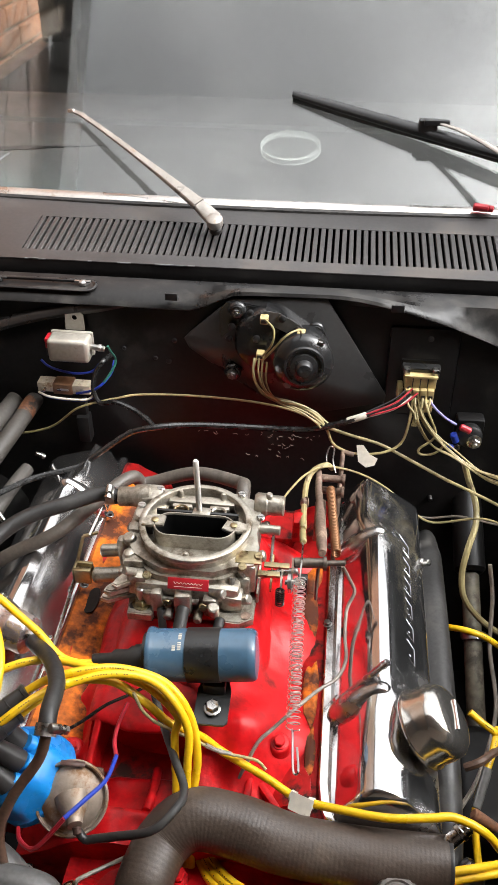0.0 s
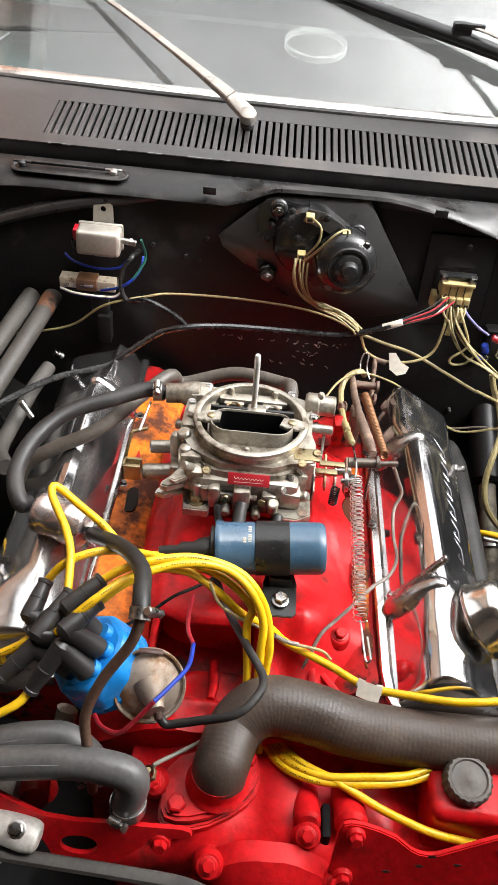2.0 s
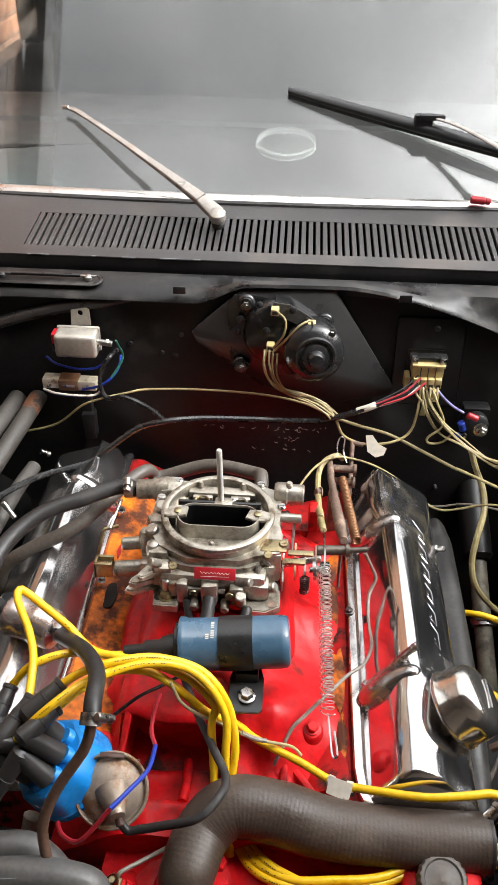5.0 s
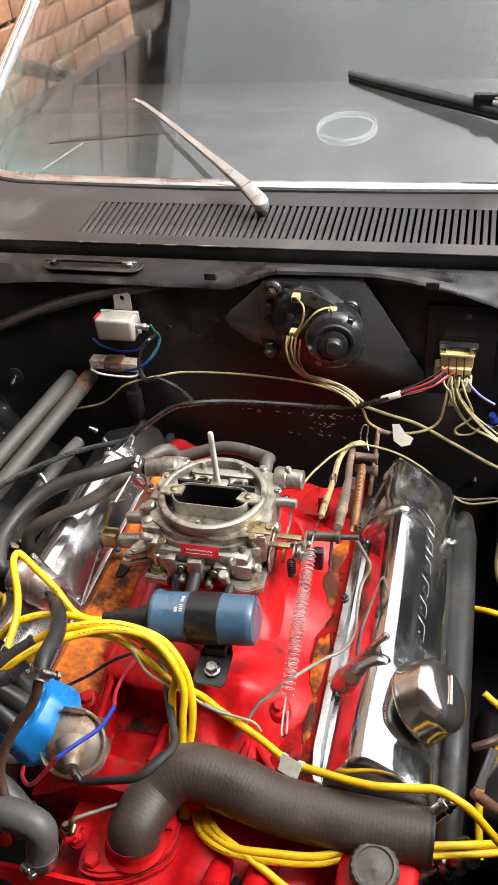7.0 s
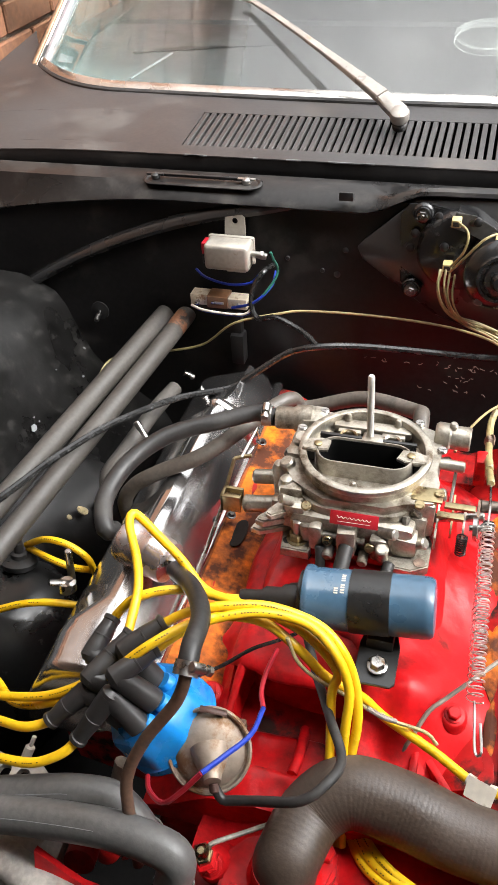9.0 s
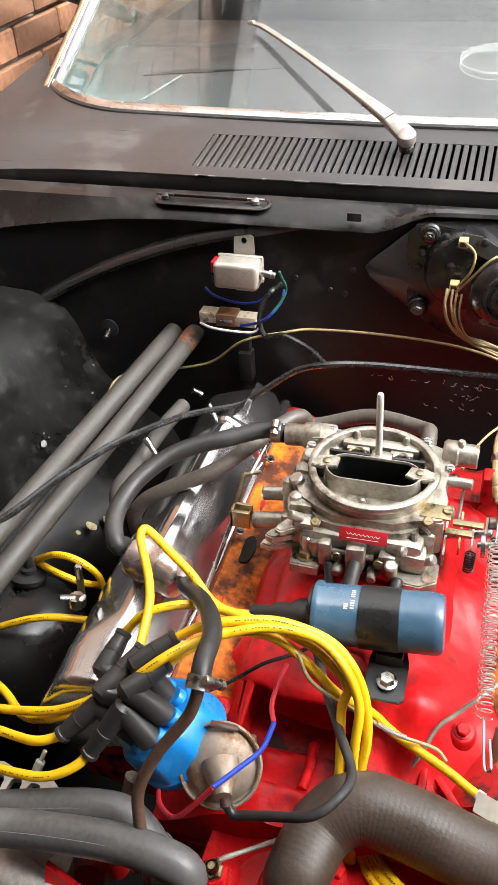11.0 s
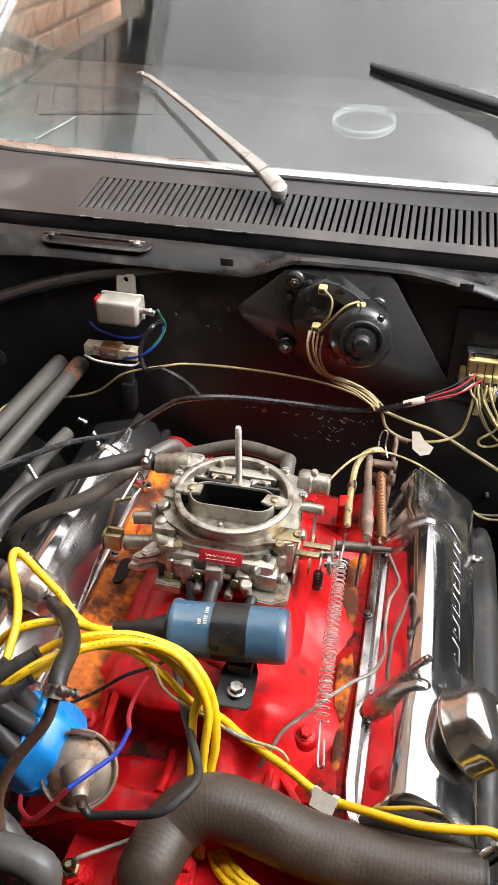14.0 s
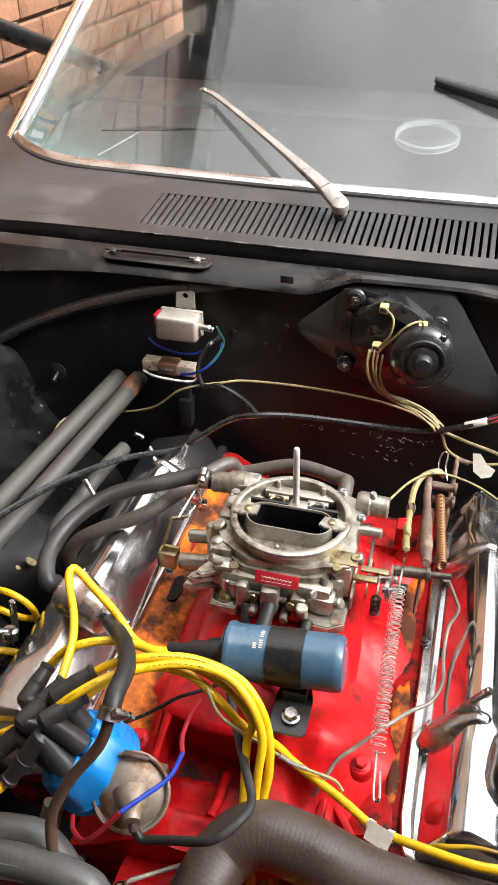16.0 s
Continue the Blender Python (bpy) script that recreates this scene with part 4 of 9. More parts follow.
def valve_cover_shape(side, y0, y1):
    """Pressed cover: flat leaning inner wall, narrow crest that widens to both ends, sloping outer face."""
    secs = []
    stations = [0.0, 0.0015, 0.004, 0.008, 0.013, 0.02, 0.028, 0.036, 0.05, 0.08, 0.11, 0.14, 0.17, 0.2, 0.23, 0.26, 0.30, 0.38, 0.5, 0.62, 0.72, 0.75, 0.78, 0.81, 0.84, 0.90, 0.94, 0.96, 0.972, 0.982, 0.99, 0.996, 1.0]
    for f in stations:
        y = y0 + (y1 - y0) * f
        endk = min(1.0, f / 0.026) if f < 0.5 else min(1.0, (1 - f) / 0.04)
        h = max(0.0, 1 - (1 - endk) ** 2.4) ** 0.5
        wide = 1 - ease((f - 0.13) / 0.15) if side > 0 else 1 - ease((f - 0.055) / 0.12)
        rear = ease((f - 0.745) / 0.08)
        base = 0.673
        front = ease((0.11 - f) / 0.11)
        zc = base + (0.060 - 0.003 * wide - 0.007 * front) * h
        crest_in = 0.070 - 0.004 * wide - 0.011 * rear
        crest_out = 0.087 + 0.038 * wide - 0.017 * rear
        tail = ease((f - 0.80) / 0.2) if side < 0 else 0.0
        zc -= 0.010 * tail * h
        turn_in = (1 - h) if f > 0.5 else 0.0
        crest_in += 0.016 * turn_in
        crest_out -= 0.004 * turn_in
        slim = [(crest_in + 0.002, -0.0032), (crest_in + 0.008, -0.0010), (0.5 * (crest_in + crest_out) + 0.001, -0.0002), (crest_out - 0.006, -0.0008 - 0.003 * tail), (crest_out - 0.002, -0.0016 - 0.006 * tail), (crest_out + 0.002, -0.0032 - 0.008 * tail), (crest_out + 0.006, -0.0055 - 0.008 * tail)]
        soft = 1.0 if side > 0 else 0.18
        broad = [(0.067, -0.0045), (0.072, -0.0014), (0.080, -0.0003), (0.090, -0.0035 * soft), (0.101, -0.0095 * soft), (0.112, -0.0180 * soft), (0.121, -0.0280 * soft - 0.006 * (1 - soft))]
        crest = [(a[0] + (b_[0] - a[0]) * wide, zc + (a[1] + (b_[1] - a[1]) * wide) * h) for a, b_ in zip(slim, broad)]
        pts = [(0.031 + 0.012 * turn_in, base + 0.001), (0.033 + 0.014 * turn_in, base + 0.004 * h), (crest_in - 0.0125, zc - 0.020 * h), (crest_in - 0.008, zc - 0.0125 * h), (crest_in - 0.003, zc - 0.0068 * h)] + crest + [(max(0.132 - 0.016 * turn_in, crest_out + 0.010), base + 0.018 * h), (0.141 - 0.014 * turn_in, base + 0.009 * h), (0.145 - 0.012 * turn_in, base - 0.003), (0.149 - 0.010 * turn_in, base - 0.026), (0.152, base - 0.043), (0.10, 0.62), (0.05, 0.65)]
        if side < 0:
            pts[2] = (crest_in - 0.017, zc - 0.0175 * h)
        secs.append([(x if side > 0 else 2 * MID - x, y, z) for x, z in pts])
    return loft(secs)


FACE_IN, FACE_OUT = Vector((0.090, 0, 0.726)), Vector((0.132, 0, 0.691))


def on_face(u, y, lift=0.0):
    """A point of the sloping outer face: u from the crest (0) to the outer edge (1)."""
    p = FACE_IN.lerp(FACE_OUT, u)
    nrm = Vector((FACE_IN.z - FACE_OUT.z, 0, FACE_OUT.x - FACE_IN.x)).normalized()
    return Vector((p.x, y, p.z)) + nrm * lift


def valve_cover(side, y0, y1, label):
    v = thing("valve_cover", (0.1 if side > 0 else 2 * MID - 0.1, (y0 + y1) / 2, 0.63), label, "valve cover", "chrome valve covers")
    part("cover_body", valve_cover_shape(side, y0, y1), CHROME if side > 0 else CHROME_HAZE, v, sharp=50)
    m = (lambda b: b) if side > 0 else (lambda b: mirror_x(b, MID))
    flange = []
    for f in (0, 0.02, 0.045, 0.1, 0.3, 0.5, 0.7, 0.9, 0.98, 1.0):
        y = y0 - 0.012 + (y1 - y0 + 0.022) * f
        sl = 0.014 * max(0.0, 1 - f / 0.06)
        if side < 0:
            sl += 0.0085
        w_in = 0.0 if side > 0 else 0.0035
        flange.append([(0.019 + sl, y, 0.664), (0.0185 + sl, y, 0.676), (0.020 + sl, y, 0.6785), (0.028 + sl - w_in, y, 0.6795), (0.0295 + sl, y, 0.6780), (0.032 + sl, y, 0.6755), (0.034 + sl, y, 0.673), (0.034 + sl, y, 0.664)])
    part("flange", m(loft(flange)), CHROME_DULL if side > 0 else CHROME_HAZE, v, "bright steel gasket flange")
    # pressed pockets with a hold-down rod from the flange up to the crest
    for yb in ((0.563, 0.812) if side > 0 else (0.61, 0.865)):
        part("pocket", m(sweep([(0.032, yb - 0.004, 0.672), (0.044, yb - 0.002, 0.688), (0.062, yb, 0.709), (0.078, yb + 0.002, 0.7235), (0.084, yb + 0.0025, 0.7270), (0.088, yb + 0.003, 0.7285), (0.0905, yb + 0.003, 0.7290)], 0.013, sides=28, step=0.003, radii=[0.010, 0.0145, 0.0160, 0.0165, 0.0160, 0.0150, 0.0130, 0.0105, 0.0070, 0.002])), POCKET if side > 0 else CHROME_HAZE, v, sharp=80)
        if yb < 0.7:
            part("hold_down_rod", m(join(rod((0.034, yb + 0.013, 0.680), (0.085, yb + 0.017, 0.7565), 0.0042, 20), rod((0.080, yb + 0.0166, 0.749), (0.0816, yb + 0.0167, 0.7514), 0.0047, 20), hexagon((0.0355, yb + 0.013, 0.683), (0.55, 0.04, 0.83), 0.0072, 0.005))), POCKET if side > 0 else CHROME_HAZE, v)
    for y, r in ((0.692, 0.0045), (0.83, 0.0045)):
        yy = y if side > 0 else y + 0.03
        part("bolt", m(bolt((0.0205, yy, 0.679), (-0.25, 0, 1), r, 0.004, stud=0.002)), DARK_STEEL, v)
    return v, m


cover_r, _m = valve_cover(1, 0.438, 0.935, "mirror chrome valve cover with raised lettering bars")
cover_l, _ml = valve_cover(-1, 0.446, 0.985, "dusty chrome valve cover under the rubber hoses")

# raised strokes in place of the maker's lettering, along the outer face
strokes = []
for k in range(6):
    yy = 0.628 + k * 0.0355
    wide = 0.027 if k else 0.033
    ring = [on_face(u, yy + a, 0.0008) for u, a in ((0.26, 0.010), (0.26, 0.010 + wide * 0.75), (0.40, 0.008 + wide * 0.75), (0.76, wide * 0.72 - 0.006), (0.76, -0.006), (0.40, 0.006))]
    strokes.append(sweep(ring + [ring[0]], 0.0007, sides=6, smooth=False))
    strokes.append(sweep([on_face(0.42, yy + 0.0135, 0.0006), on_face(0.64, yy + 0.0045, 0.0006)], 0.0007, sides=6, step=0.02))
for s in strokes:
    part("raised_stroke", s, CHROME_DIM, cover_r)
part("edge_stud", join(rod((0.143, 0.812, 0.680), (0.152, 0.806, 0.688), 0.0042), rod((0.130, 0.817, 0.674), (0.145, 0.811, 0.682), 0.006)), STEEL, cover_r)
part("edge_stud", join(rod((-0.436, 0.980, 0.681), (-0.448, 0.975, 0.690), 0.0042), rod((-0.441, 0.978, 0.685), (-0.449, 0.9745, 0.691), 0.0052)), STEEL, cover_l)
part("edge_stud", join(rod((-0.436, 0.806, 0.703), (-0.452, 0.815, 0.722), 0.0036), rod((-0.446, 0.812, 0.714), (-0.453, 0.8155, 0.723), 0.0046)), STEEL, cover_l)

# breather on the cover's front
breather = thing("oil_breather", (0.118, 0.530, 0.70), "polished chrome push-in oil breather", "oil breather")
bway = Vector((0.75, 0.05, 0.66)).normalized()
bp0 = Vector((0.122, 0.530, 0.711))
part("shell", lathe([(0.030, 0.0), (0.0415, 0.001), (0.0432, 0.003), (0.0428, 0.006), (0.0405, 0.0085), (0.0405, 0.026), (0.0385, 0.034), (0.033, 0.040), (0.024, 0.0435), (0.010, 0.0445), (0.001, 0.0447)], bp0, bway, 72), CHROME_CAP, breather, sharp=75)
part("neck", rod(bp0 - bway * 0.025, bp0 + bway * 0.002, 0.022, 24), CHROME_DULL, breather)
side_v = bway.cross(Vector((0, 1, 0))).normalized()
fwd_v = bway.cross(side_v).normalized()
part("raised_bar", sweep([bp0 + bway * 0.0442 + fwd_v * d for d in (-0.018, -0.006, 0.006, 0.018)], 0.0028, sides=8), CHROME, breather)

# intake manifold: plenum under the carburettor, runners to both heads, front water crossover
intake = thing("intake_manifold", (MID, 0.67, 0.61), "bright red painted cast intake manifold", "intake manifold")
secs = []
for z, rx, ry, cy in ((0.615, 0.108, 0.175, 0.70), (0.66, 0.104, 0.165, 0.70), (0.69, 0.094, 0.135, 0.70), (0.708, 0.085, 0.108, 0.705), (0.722, 0.080, 0.094, 0.71), (0.731, 0.077, 0.088, 0.71), (0.736, 0.073, 0.084, 0.71)):
    secs.append([(x, y, z) for x, y in superellipse(MID, cy, rx, ry, 48, 4)])
part("plenum", roughen(subdivide(loft(secs), 1), 0.002, 28), RED, intake)
# one broad casting over the valley: sloping sides with faint runners, hollowed in front on the distributor's side
def deck_z(d, y):
    z = 0.703 - (0.060 if d < 0 else 0.048) * ease((abs(d) - 0.055) / 0.115) - 0.052 * ease((0.535 - y) / 0.13)
    z += 0.0065 * math.cos(2 * math.pi * (y - 0.545) / 0.135) * ease((abs(d) - 0.04) / 0.06)
    z += 0.013 * math.exp(-((d - 0.075) / 0.028) ** 2 - ((y - 0.515) / 0.03) ** 2)
    z += 0.012 * math.exp(-((d - 0.03) / 0.025) ** 2 - ((y - 0.53) / 0.035) ** 2)
    z -= 0.016 * math.exp(-((d - 0.055) / 0.012) ** 2 - ((y - 0.475) / 0.03) ** 2)
    r = (abs((d + 0.034) / 0.056) ** 5 + abs((y - 0.503) / 0.064) ** 5) ** 0.2
    z -= (0.030 + 0.022 * ease((y - 0.44) / 0.05) + 0.085 * ease((y - 0.485) / 0.03)) * (1 - ease((r - 0.88) / 0.16))
    z -= 0.03 * math.exp(-((d + 0.115) / 0.016) ** 4 - ((y - 0.535) / 0.03) ** 4)
    z -= 0.03 * ease((-d - 0.112) / 0.02) * ease((y - 0.56) / 0.03)
    z -= 0.045 * ease((y - 0.80) / 0.07)
    return z


rows = []
for i in range(111):
    y = 0.930 - 0.525 * i / 110
    row = []
    for k in range(67):
        d = -0.158 + 0.320 * k / 66
        z = deck_z(d, y)
        z += 0.0016 * noise.noise(Vector((d, y, 0.3)) * 38) + 0.0014 * noise.noise(Vector((d, y, 1.3)) * 100) + 0.004 * noise.noise(Vector((d, y, 2.2)) * 26) * ease((0.60 - y) / 0.05)
        row.append((MID + d, y, z))
    rows.append(row + [(row[-1][0], y, 0.585), (row[0][0], y, 0.585)])
part("deck", loft(rows), RED, intake, "red casting with a dark hollow in front", sharp=75)
rows = []
for i in range(29):
    x, k = -0.240 + 0.146 * i / 28, i / 28
    yf = 0.521 - 0.012 * math.sin(math.pi * k) - 0.006 * k + 0.004 * noise.noise(Vector((x * 40, 0.4, 0.2)))
    zt = 0.698 + 0.003 * noise.noise(Vector((x * 30, 1.4, 0.7))) - 0.010 * ease(0.12 - k) / ease(0.12) - 0.008 * ease((k - 0.9) / 0.1)
    rows.append([(x, 0.590, zt - 0.016), (x, 0.590, zt), (x, 0.56, zt + 0.0015), (x, yf + 0.016, zt + 0.001), (x, yf + 0.007, zt - 0.001), (x, yf + 0.0015, zt - 0.0055), (x, yf + 0.001, zt - 0.010), (x, yf + 0.006, zt - 0.015)])
part("shelf_lip", roughen(loft(rows), 0.0012, 60), RED, intake, "curved lip over the hollow", sharp=70)
part("rib", roughen(sweep([(-0.226, 0.524, 0.690), (-0.228, 0.505, 0.676), (-0.230, 0.478, 0.662), (-0.229, 0.455, 0.648)], 0.0042, sides=10), 0.001, 50), RED, intake)
part("rib", roughen(sweep([(-0.160, 0.500, 0.632), (-0.158, 0.470, 0.642), (-0.160, 0.445, 0.646)], 0.0050, sides=10), 0.001, 50), RED, intake)
part("rib", roughen(box(-0.0585, -0.0505, 0.445, 0.505, 0.63, 0.669, 0.003), 0.001, 50), RED, intake)
part("rib", roughen(moved(box(-0.004, 0.004, -0.03, 0.03, -0.02, 0.014, 0.003), pose(-0.034, 0.470, 0.648, 0, 0, 38)), 0.001, 50), RED, intake)
part("core_plug", lathe([(0.016, -0.01), (0.016, 0.001), (0.0135, 0.0015), (0.0125, -0.002), (0.001, -0.002)], (-0.176, 0.546, 0.640), (0, -0.9, 0.35), 28), RED_DIRTY, intake)
for x, y, z in ((-0.027, 0.518, 0.676), (-0.235, 0.60, 0.668), (-0.255, 0.50, 0.655), (-0.022, 0.445, 0.648)):
    part("boss", roughen(lathe([(0.016, -0.02), (0.014, 0.004), (0.011, 0.009), (0.010, 0.0095)], (x, y, z), (0.1, -0.2, 1), 20), 0.0012, 60), RED, intake)
    part("bolt", bolt((x + 0.001, y - 0.002, z + 0.009), (0.1, -0.2, 1), 0.0065, 0.006), RED, intake)
part("rear_rail", roughen(box(MID - 0.10, MID + 0.125, 0.865, 0.93, 0.60, 0.655, 0.01), 0.0025, 40), RED_DIRTY, intake)

# front of the engine: water pump, timing case, mounting plates
pump = thing("water_pump", (MID + 0.02, 0.32, 0.40), "red painted water pump and timing case", "water pump")
rows = []
for i in range(19):
    x = -0.235 + 0.34 * i / 18
    d = (x + 0.085) / 0.16
    zt = 0.628 - 0.028 * d * d + 0.006 * math.sin(x * 70)
    rows.append([(x, 0.425, zt + 0.004), (x, 0.385, zt + 0.006), (x, 0.345, zt + 0.002), (x, 0.315, zt - 0.006), (x, 0.297, zt - 0.022), (x, 0.29, zt - 0.06), (x, 0.29, 0.42), (x, 0.425, 0.42)])
part("housing", roughen(subdivide(loft(rows), 1), 0.003, 30), RED, pump, sharp=60)
part("snout", roughen(lathe([(0.075, 0), (0.075, 0.02), (0.062, 0.032), (0.04, 0.05), (0.035, 0.08)], (-0.09, 0.30, 0.565), (0, -1, 0.1), 36), 0.0015, 40), RED, pump)
for x, y, z in ((-0.146, 0.285, 0.634), (-0.055, 0.318, 0.640), (-0.026, 0.285, 0.618), (-0.205, 0.352, 0.648)):
    part("boss", roughen(lathe([(0.017, -0.03), (0.014, 0.0), (0.0115, 0.006), (0.011, 0.0065)], (x, y, z - 0.006), (0, -0.45, 0.9), 20), 0.001, 60), RED, pump)
    part("bolt", bolt((x, y - 0.003, z), (0, -0.45, 0.9), 0.0068, 0.007), RED, pump)
for x, r in ((-0.056, 0.0135), (-0.013, 0.0165)):
    part("case_boss", roughen(rod((x, 0.415, 0.598), (x + 0.001, 0.326, 0.640), r, 24), 0.0008, 60), RED, pump)
# black block in place of the shaded notch
part("case_gap", roughen(box(-0.040, -0.031, 0.318, 0.352, 0.600, 0.634, 0.003), 0.0006, 60), WELL, pump, "dark gap between the bosses")


BRACKET_UP, BRACKET_OUT = Vector((0, 0.37, 0.929)).normalized(), Vector((0, -0.929, 0.37)).normalized()


def bracket_pose(x=0.0, u=0.0, lift=0.0):
    """A pose on the brackets' leaning plane: x across, u up the plane, lift towards the front."""
    at = Vector((x, 0.315, 0.671)) + BRACKET_UP * u + BRACKET_OUT * lift
    return Matrix.Translation(at) @ Matrix(((1, 0, 0), BRACKET_UP, BRACKET_OUT)).transposed().to_4x4()


def bracket(outline, hole, label):
    """A thick upright plate that leans back, with its bolts."""
    p = thing("mounting_plate", (outline[0][0], 0.30, 0.58), label, "engine bracket", "engine brackets")
    part("plate", holed(outline, [hole], 0.0055, bracket_pose()) if hole else plate(outline, 0.0055, bracket_pose(), 0.0012), RED, p)
    return p


def bracket_bolt(p, x, u, r, lift=0.0055):
    m = bracket_pose(x, u, lift)
    part("bolt", join(bolt(m @ Vector((0, 0, 0.004)), BRACKET_OUT, r, r * 0.85), moved(lathe([(r * 1.4, -0.004), (r * 1.4, 0.003), (r * 1.25, 0.0045)], (0, 0, 0), (0, 0, 1), 24), m)), RED, p)


pl = bracket([(-0.345, 0.004), (-0.318, -0.010), (-0.302, -0.017), (-0.275, -0.020), (-0.241, -0.019), (-0.206, -0.019), (-0.174, -0.0185), (-0.166, -0.021), (-0.164, -0.025), (-0.168, -0.029), (-0.202, -0.031), (-0.209, -0.043), (-0.236, -0.066), (-0.284, -0.078), (-0.309, -0.034), (-0.345, -0.022)], superellipse(-0.2685, -0.0475, 0.0175, 0.0108, 28, 2.2), "red painted bracket plate with an oval hole")
bracket_bolt(pl, -0.193, -0.037, 0.0072, 0.002)
pr = bracket([(-0.040, -0.080), (-0.033, -0.055), (-0.029, -0.002), (-0.026, 0.004), (-0.020, 0.0065), (-0.008, 0.006), (0.008, 0.0015), (0.024, -0.005), (0.040, -0.0175), (0.048, -0.0215), (0.057, -0.0225), (0.066, -0.0205), (0.106, 0.0), (0.116, 0.005), (0.124, 0.0065), (0.132, 0.005), (0.138, 0.0), (0.141, -0.04), (0.140, -0.080)], None, "red painted front bracket plate with worn paint")
bracket_bolt(pr, -0.014, -0.005, 0.0064)
bracket_bolt(pr, -0.020, -0.055, 0.007)
part("rivet_hole", moved(lathe([(0.0055, 0), (0.0055, 0.0006)], (0, 0, 0), (0, 0, 1), 20), bracket_pose(0.123, -0.008, 0.0056)), RED_DIRTY, pr, "worn bolt hole")
for cx_, cu, seed in ((0.05, -0.035, 1.0), (0.085, -0.03, 2.0), (0.02, -0.045, 3.0), (0.060, -0.0225, 4.0)):
    wear = [(0.0042 * (1 + 0.6 * noise.noise(Vector((math.cos(a * 0.785), math.sin(a * 0.785), seed)))) * math.cos(a * 0.785), 0.0016 * (1 + 0.6 * noise.noise(Vector((math.cos(a * 0.785), math.sin(a * 0.785), seed + 5)))) * math.sin(a * 0.785)) for a in range(8)]
    part("paint_chip", plate(wear, 0.0003, bracket_pose(cx_, cu, 0.0055)), RUST_DARK, pr, "rusty paint chip")
# oil filler with its ribbed cap
CAP_DUSTY = mat("dusty_cap_plastic", (0.075, 0.064, 0.055), 0.55, var=0.3, var_scale=30, grain=220, bump=0.2, stain=(0.13, 0.11, 0.095), stain_scale=40, stain_cut=0.5)
filler = thing("oil_filler", (0.10, 0.37, 0.58), "black ribbed filler cap on a red neck", "filler cap")
part("neck", roughen(box(0.062, 0.140, 0.335, 0.405, 0.56, 0.662, 0.012, 3), 0.0015, 40), RED, filler)
cap_b = bmesh.new()
rows = []
for r, h in ((0.029, 0.0), (0.029, 0.014), (0.026, 0.018), (0.023, 0.0185), (0.021, 0.0165), (0.006, 0.0165), (0.004, 0.018), (0.001, 0.018)):
    rows.append([(r * (1 + (0.045 if (i % 4 < 2 and r > 0.025) else 0)) * math.cos(2 * math.pi * i / 80), r * (1 + (0.045 if (i % 4 < 2 and r > 0.025) else 0)) * math.sin(2 * math.pi * i / 80), h) for i in range(80)])
part("cap", moved(loft(rows), axis_matrix((0.098, 0.3705, 0.664), (0.02, -0.2, 1)) @ Matrix.Scale(0.80, 4)), CAP_DUSTY, filler, "dusty black ribbed plastic cap")
# thermostat housing
neck = thing("thermostat_housing", (-0.145, 0.36, 0.62), "red painted thermostat housing under the hose", "thermostat housing")
out = [(-0.196, 0.368), (-0.1975, 0.345), (-0.1965, 0.328), (-0.192, 0.3205), (-0.182, 0.3175), (-0.168, 0.3185), (-0.150, 0.324), (-0.132, 0.334), (-0.116, 0.347), (-0.108, 0.358), (-0.104, 0.372), (-0.106, 0.388), (-0.116, 0.397), (-0.135, 0.398), (-0.160, 0.393), (-0.184, 0.382)]
mid_x, mid_y = -0.150, 0.357
part("base", plate([(mid_x + (x - mid_x) * 1.05, mid_y - 0.003 + (y - mid_y) * 1.05) for x, y in out], 0.014, pose(0, 0, 0.618), 0.002), RED, neck)
part("gasket", plate([(mid_x + (x - mid_x) * 1.0, mid_y + (y - mid_y) * 1.0) for x, y in out], 0.0025, pose(0, 0, 0.6322)), RUST_DARK, neck, "dark grimy gasket")
part("flange", plate(out, 0.009, pose(0, 0, 0.6348), 0.0035), RED, neck)
part("spout", lathe([(0.0315, 0), (0.0285, 0.003), (0.0268, 0.007), (0.0262, 0.022)], (-0.145, 0.3575, 0.6442), (0.01, 0.02, 1), 36), RED, neck)
for x, y in ((-0.182, 0.3315), (-0.116, 0.384)):
    part("bolt", bolt((x, y, 0.6438), (0, -0.05, 1), 0.0092, 0.007, washer=False), RED, neck)
# temperature sender
sender = thing("temperature_sender", (-0.21, 0.352, 0.640), "brass temperature sender in a red boss", "engine sensor")
part("hex_body", hexagon((-0.212, 0.352, 0.648), (0, -0.2, 1), 0.0125, 0.012), RED, sender)
part("brass_nut", join(hexagon((-0.212, 0.350, 0.660), (0, -0.2, 1), 0.009, 0.007), lathe([(0.006, 0), (0.006, 0.004), (0.003, 0.008)], (-0.212, 0.349, 0.667), (0, -0.2, 1), 14)), BRASS, sender)

# ---- carburettor ----
carb = thing("carburettor", (-0.145, 0.71, 0.736), "four barrel cast aluminium carburettor with an open air horn", "carburettor")
CX, CY = -0.145, 0.712


def lump(*a, seed=0.0, amount=0.0012, cuts=1):
    return roughen(subdivide(box(*a), cuts), amount, 90, seed)


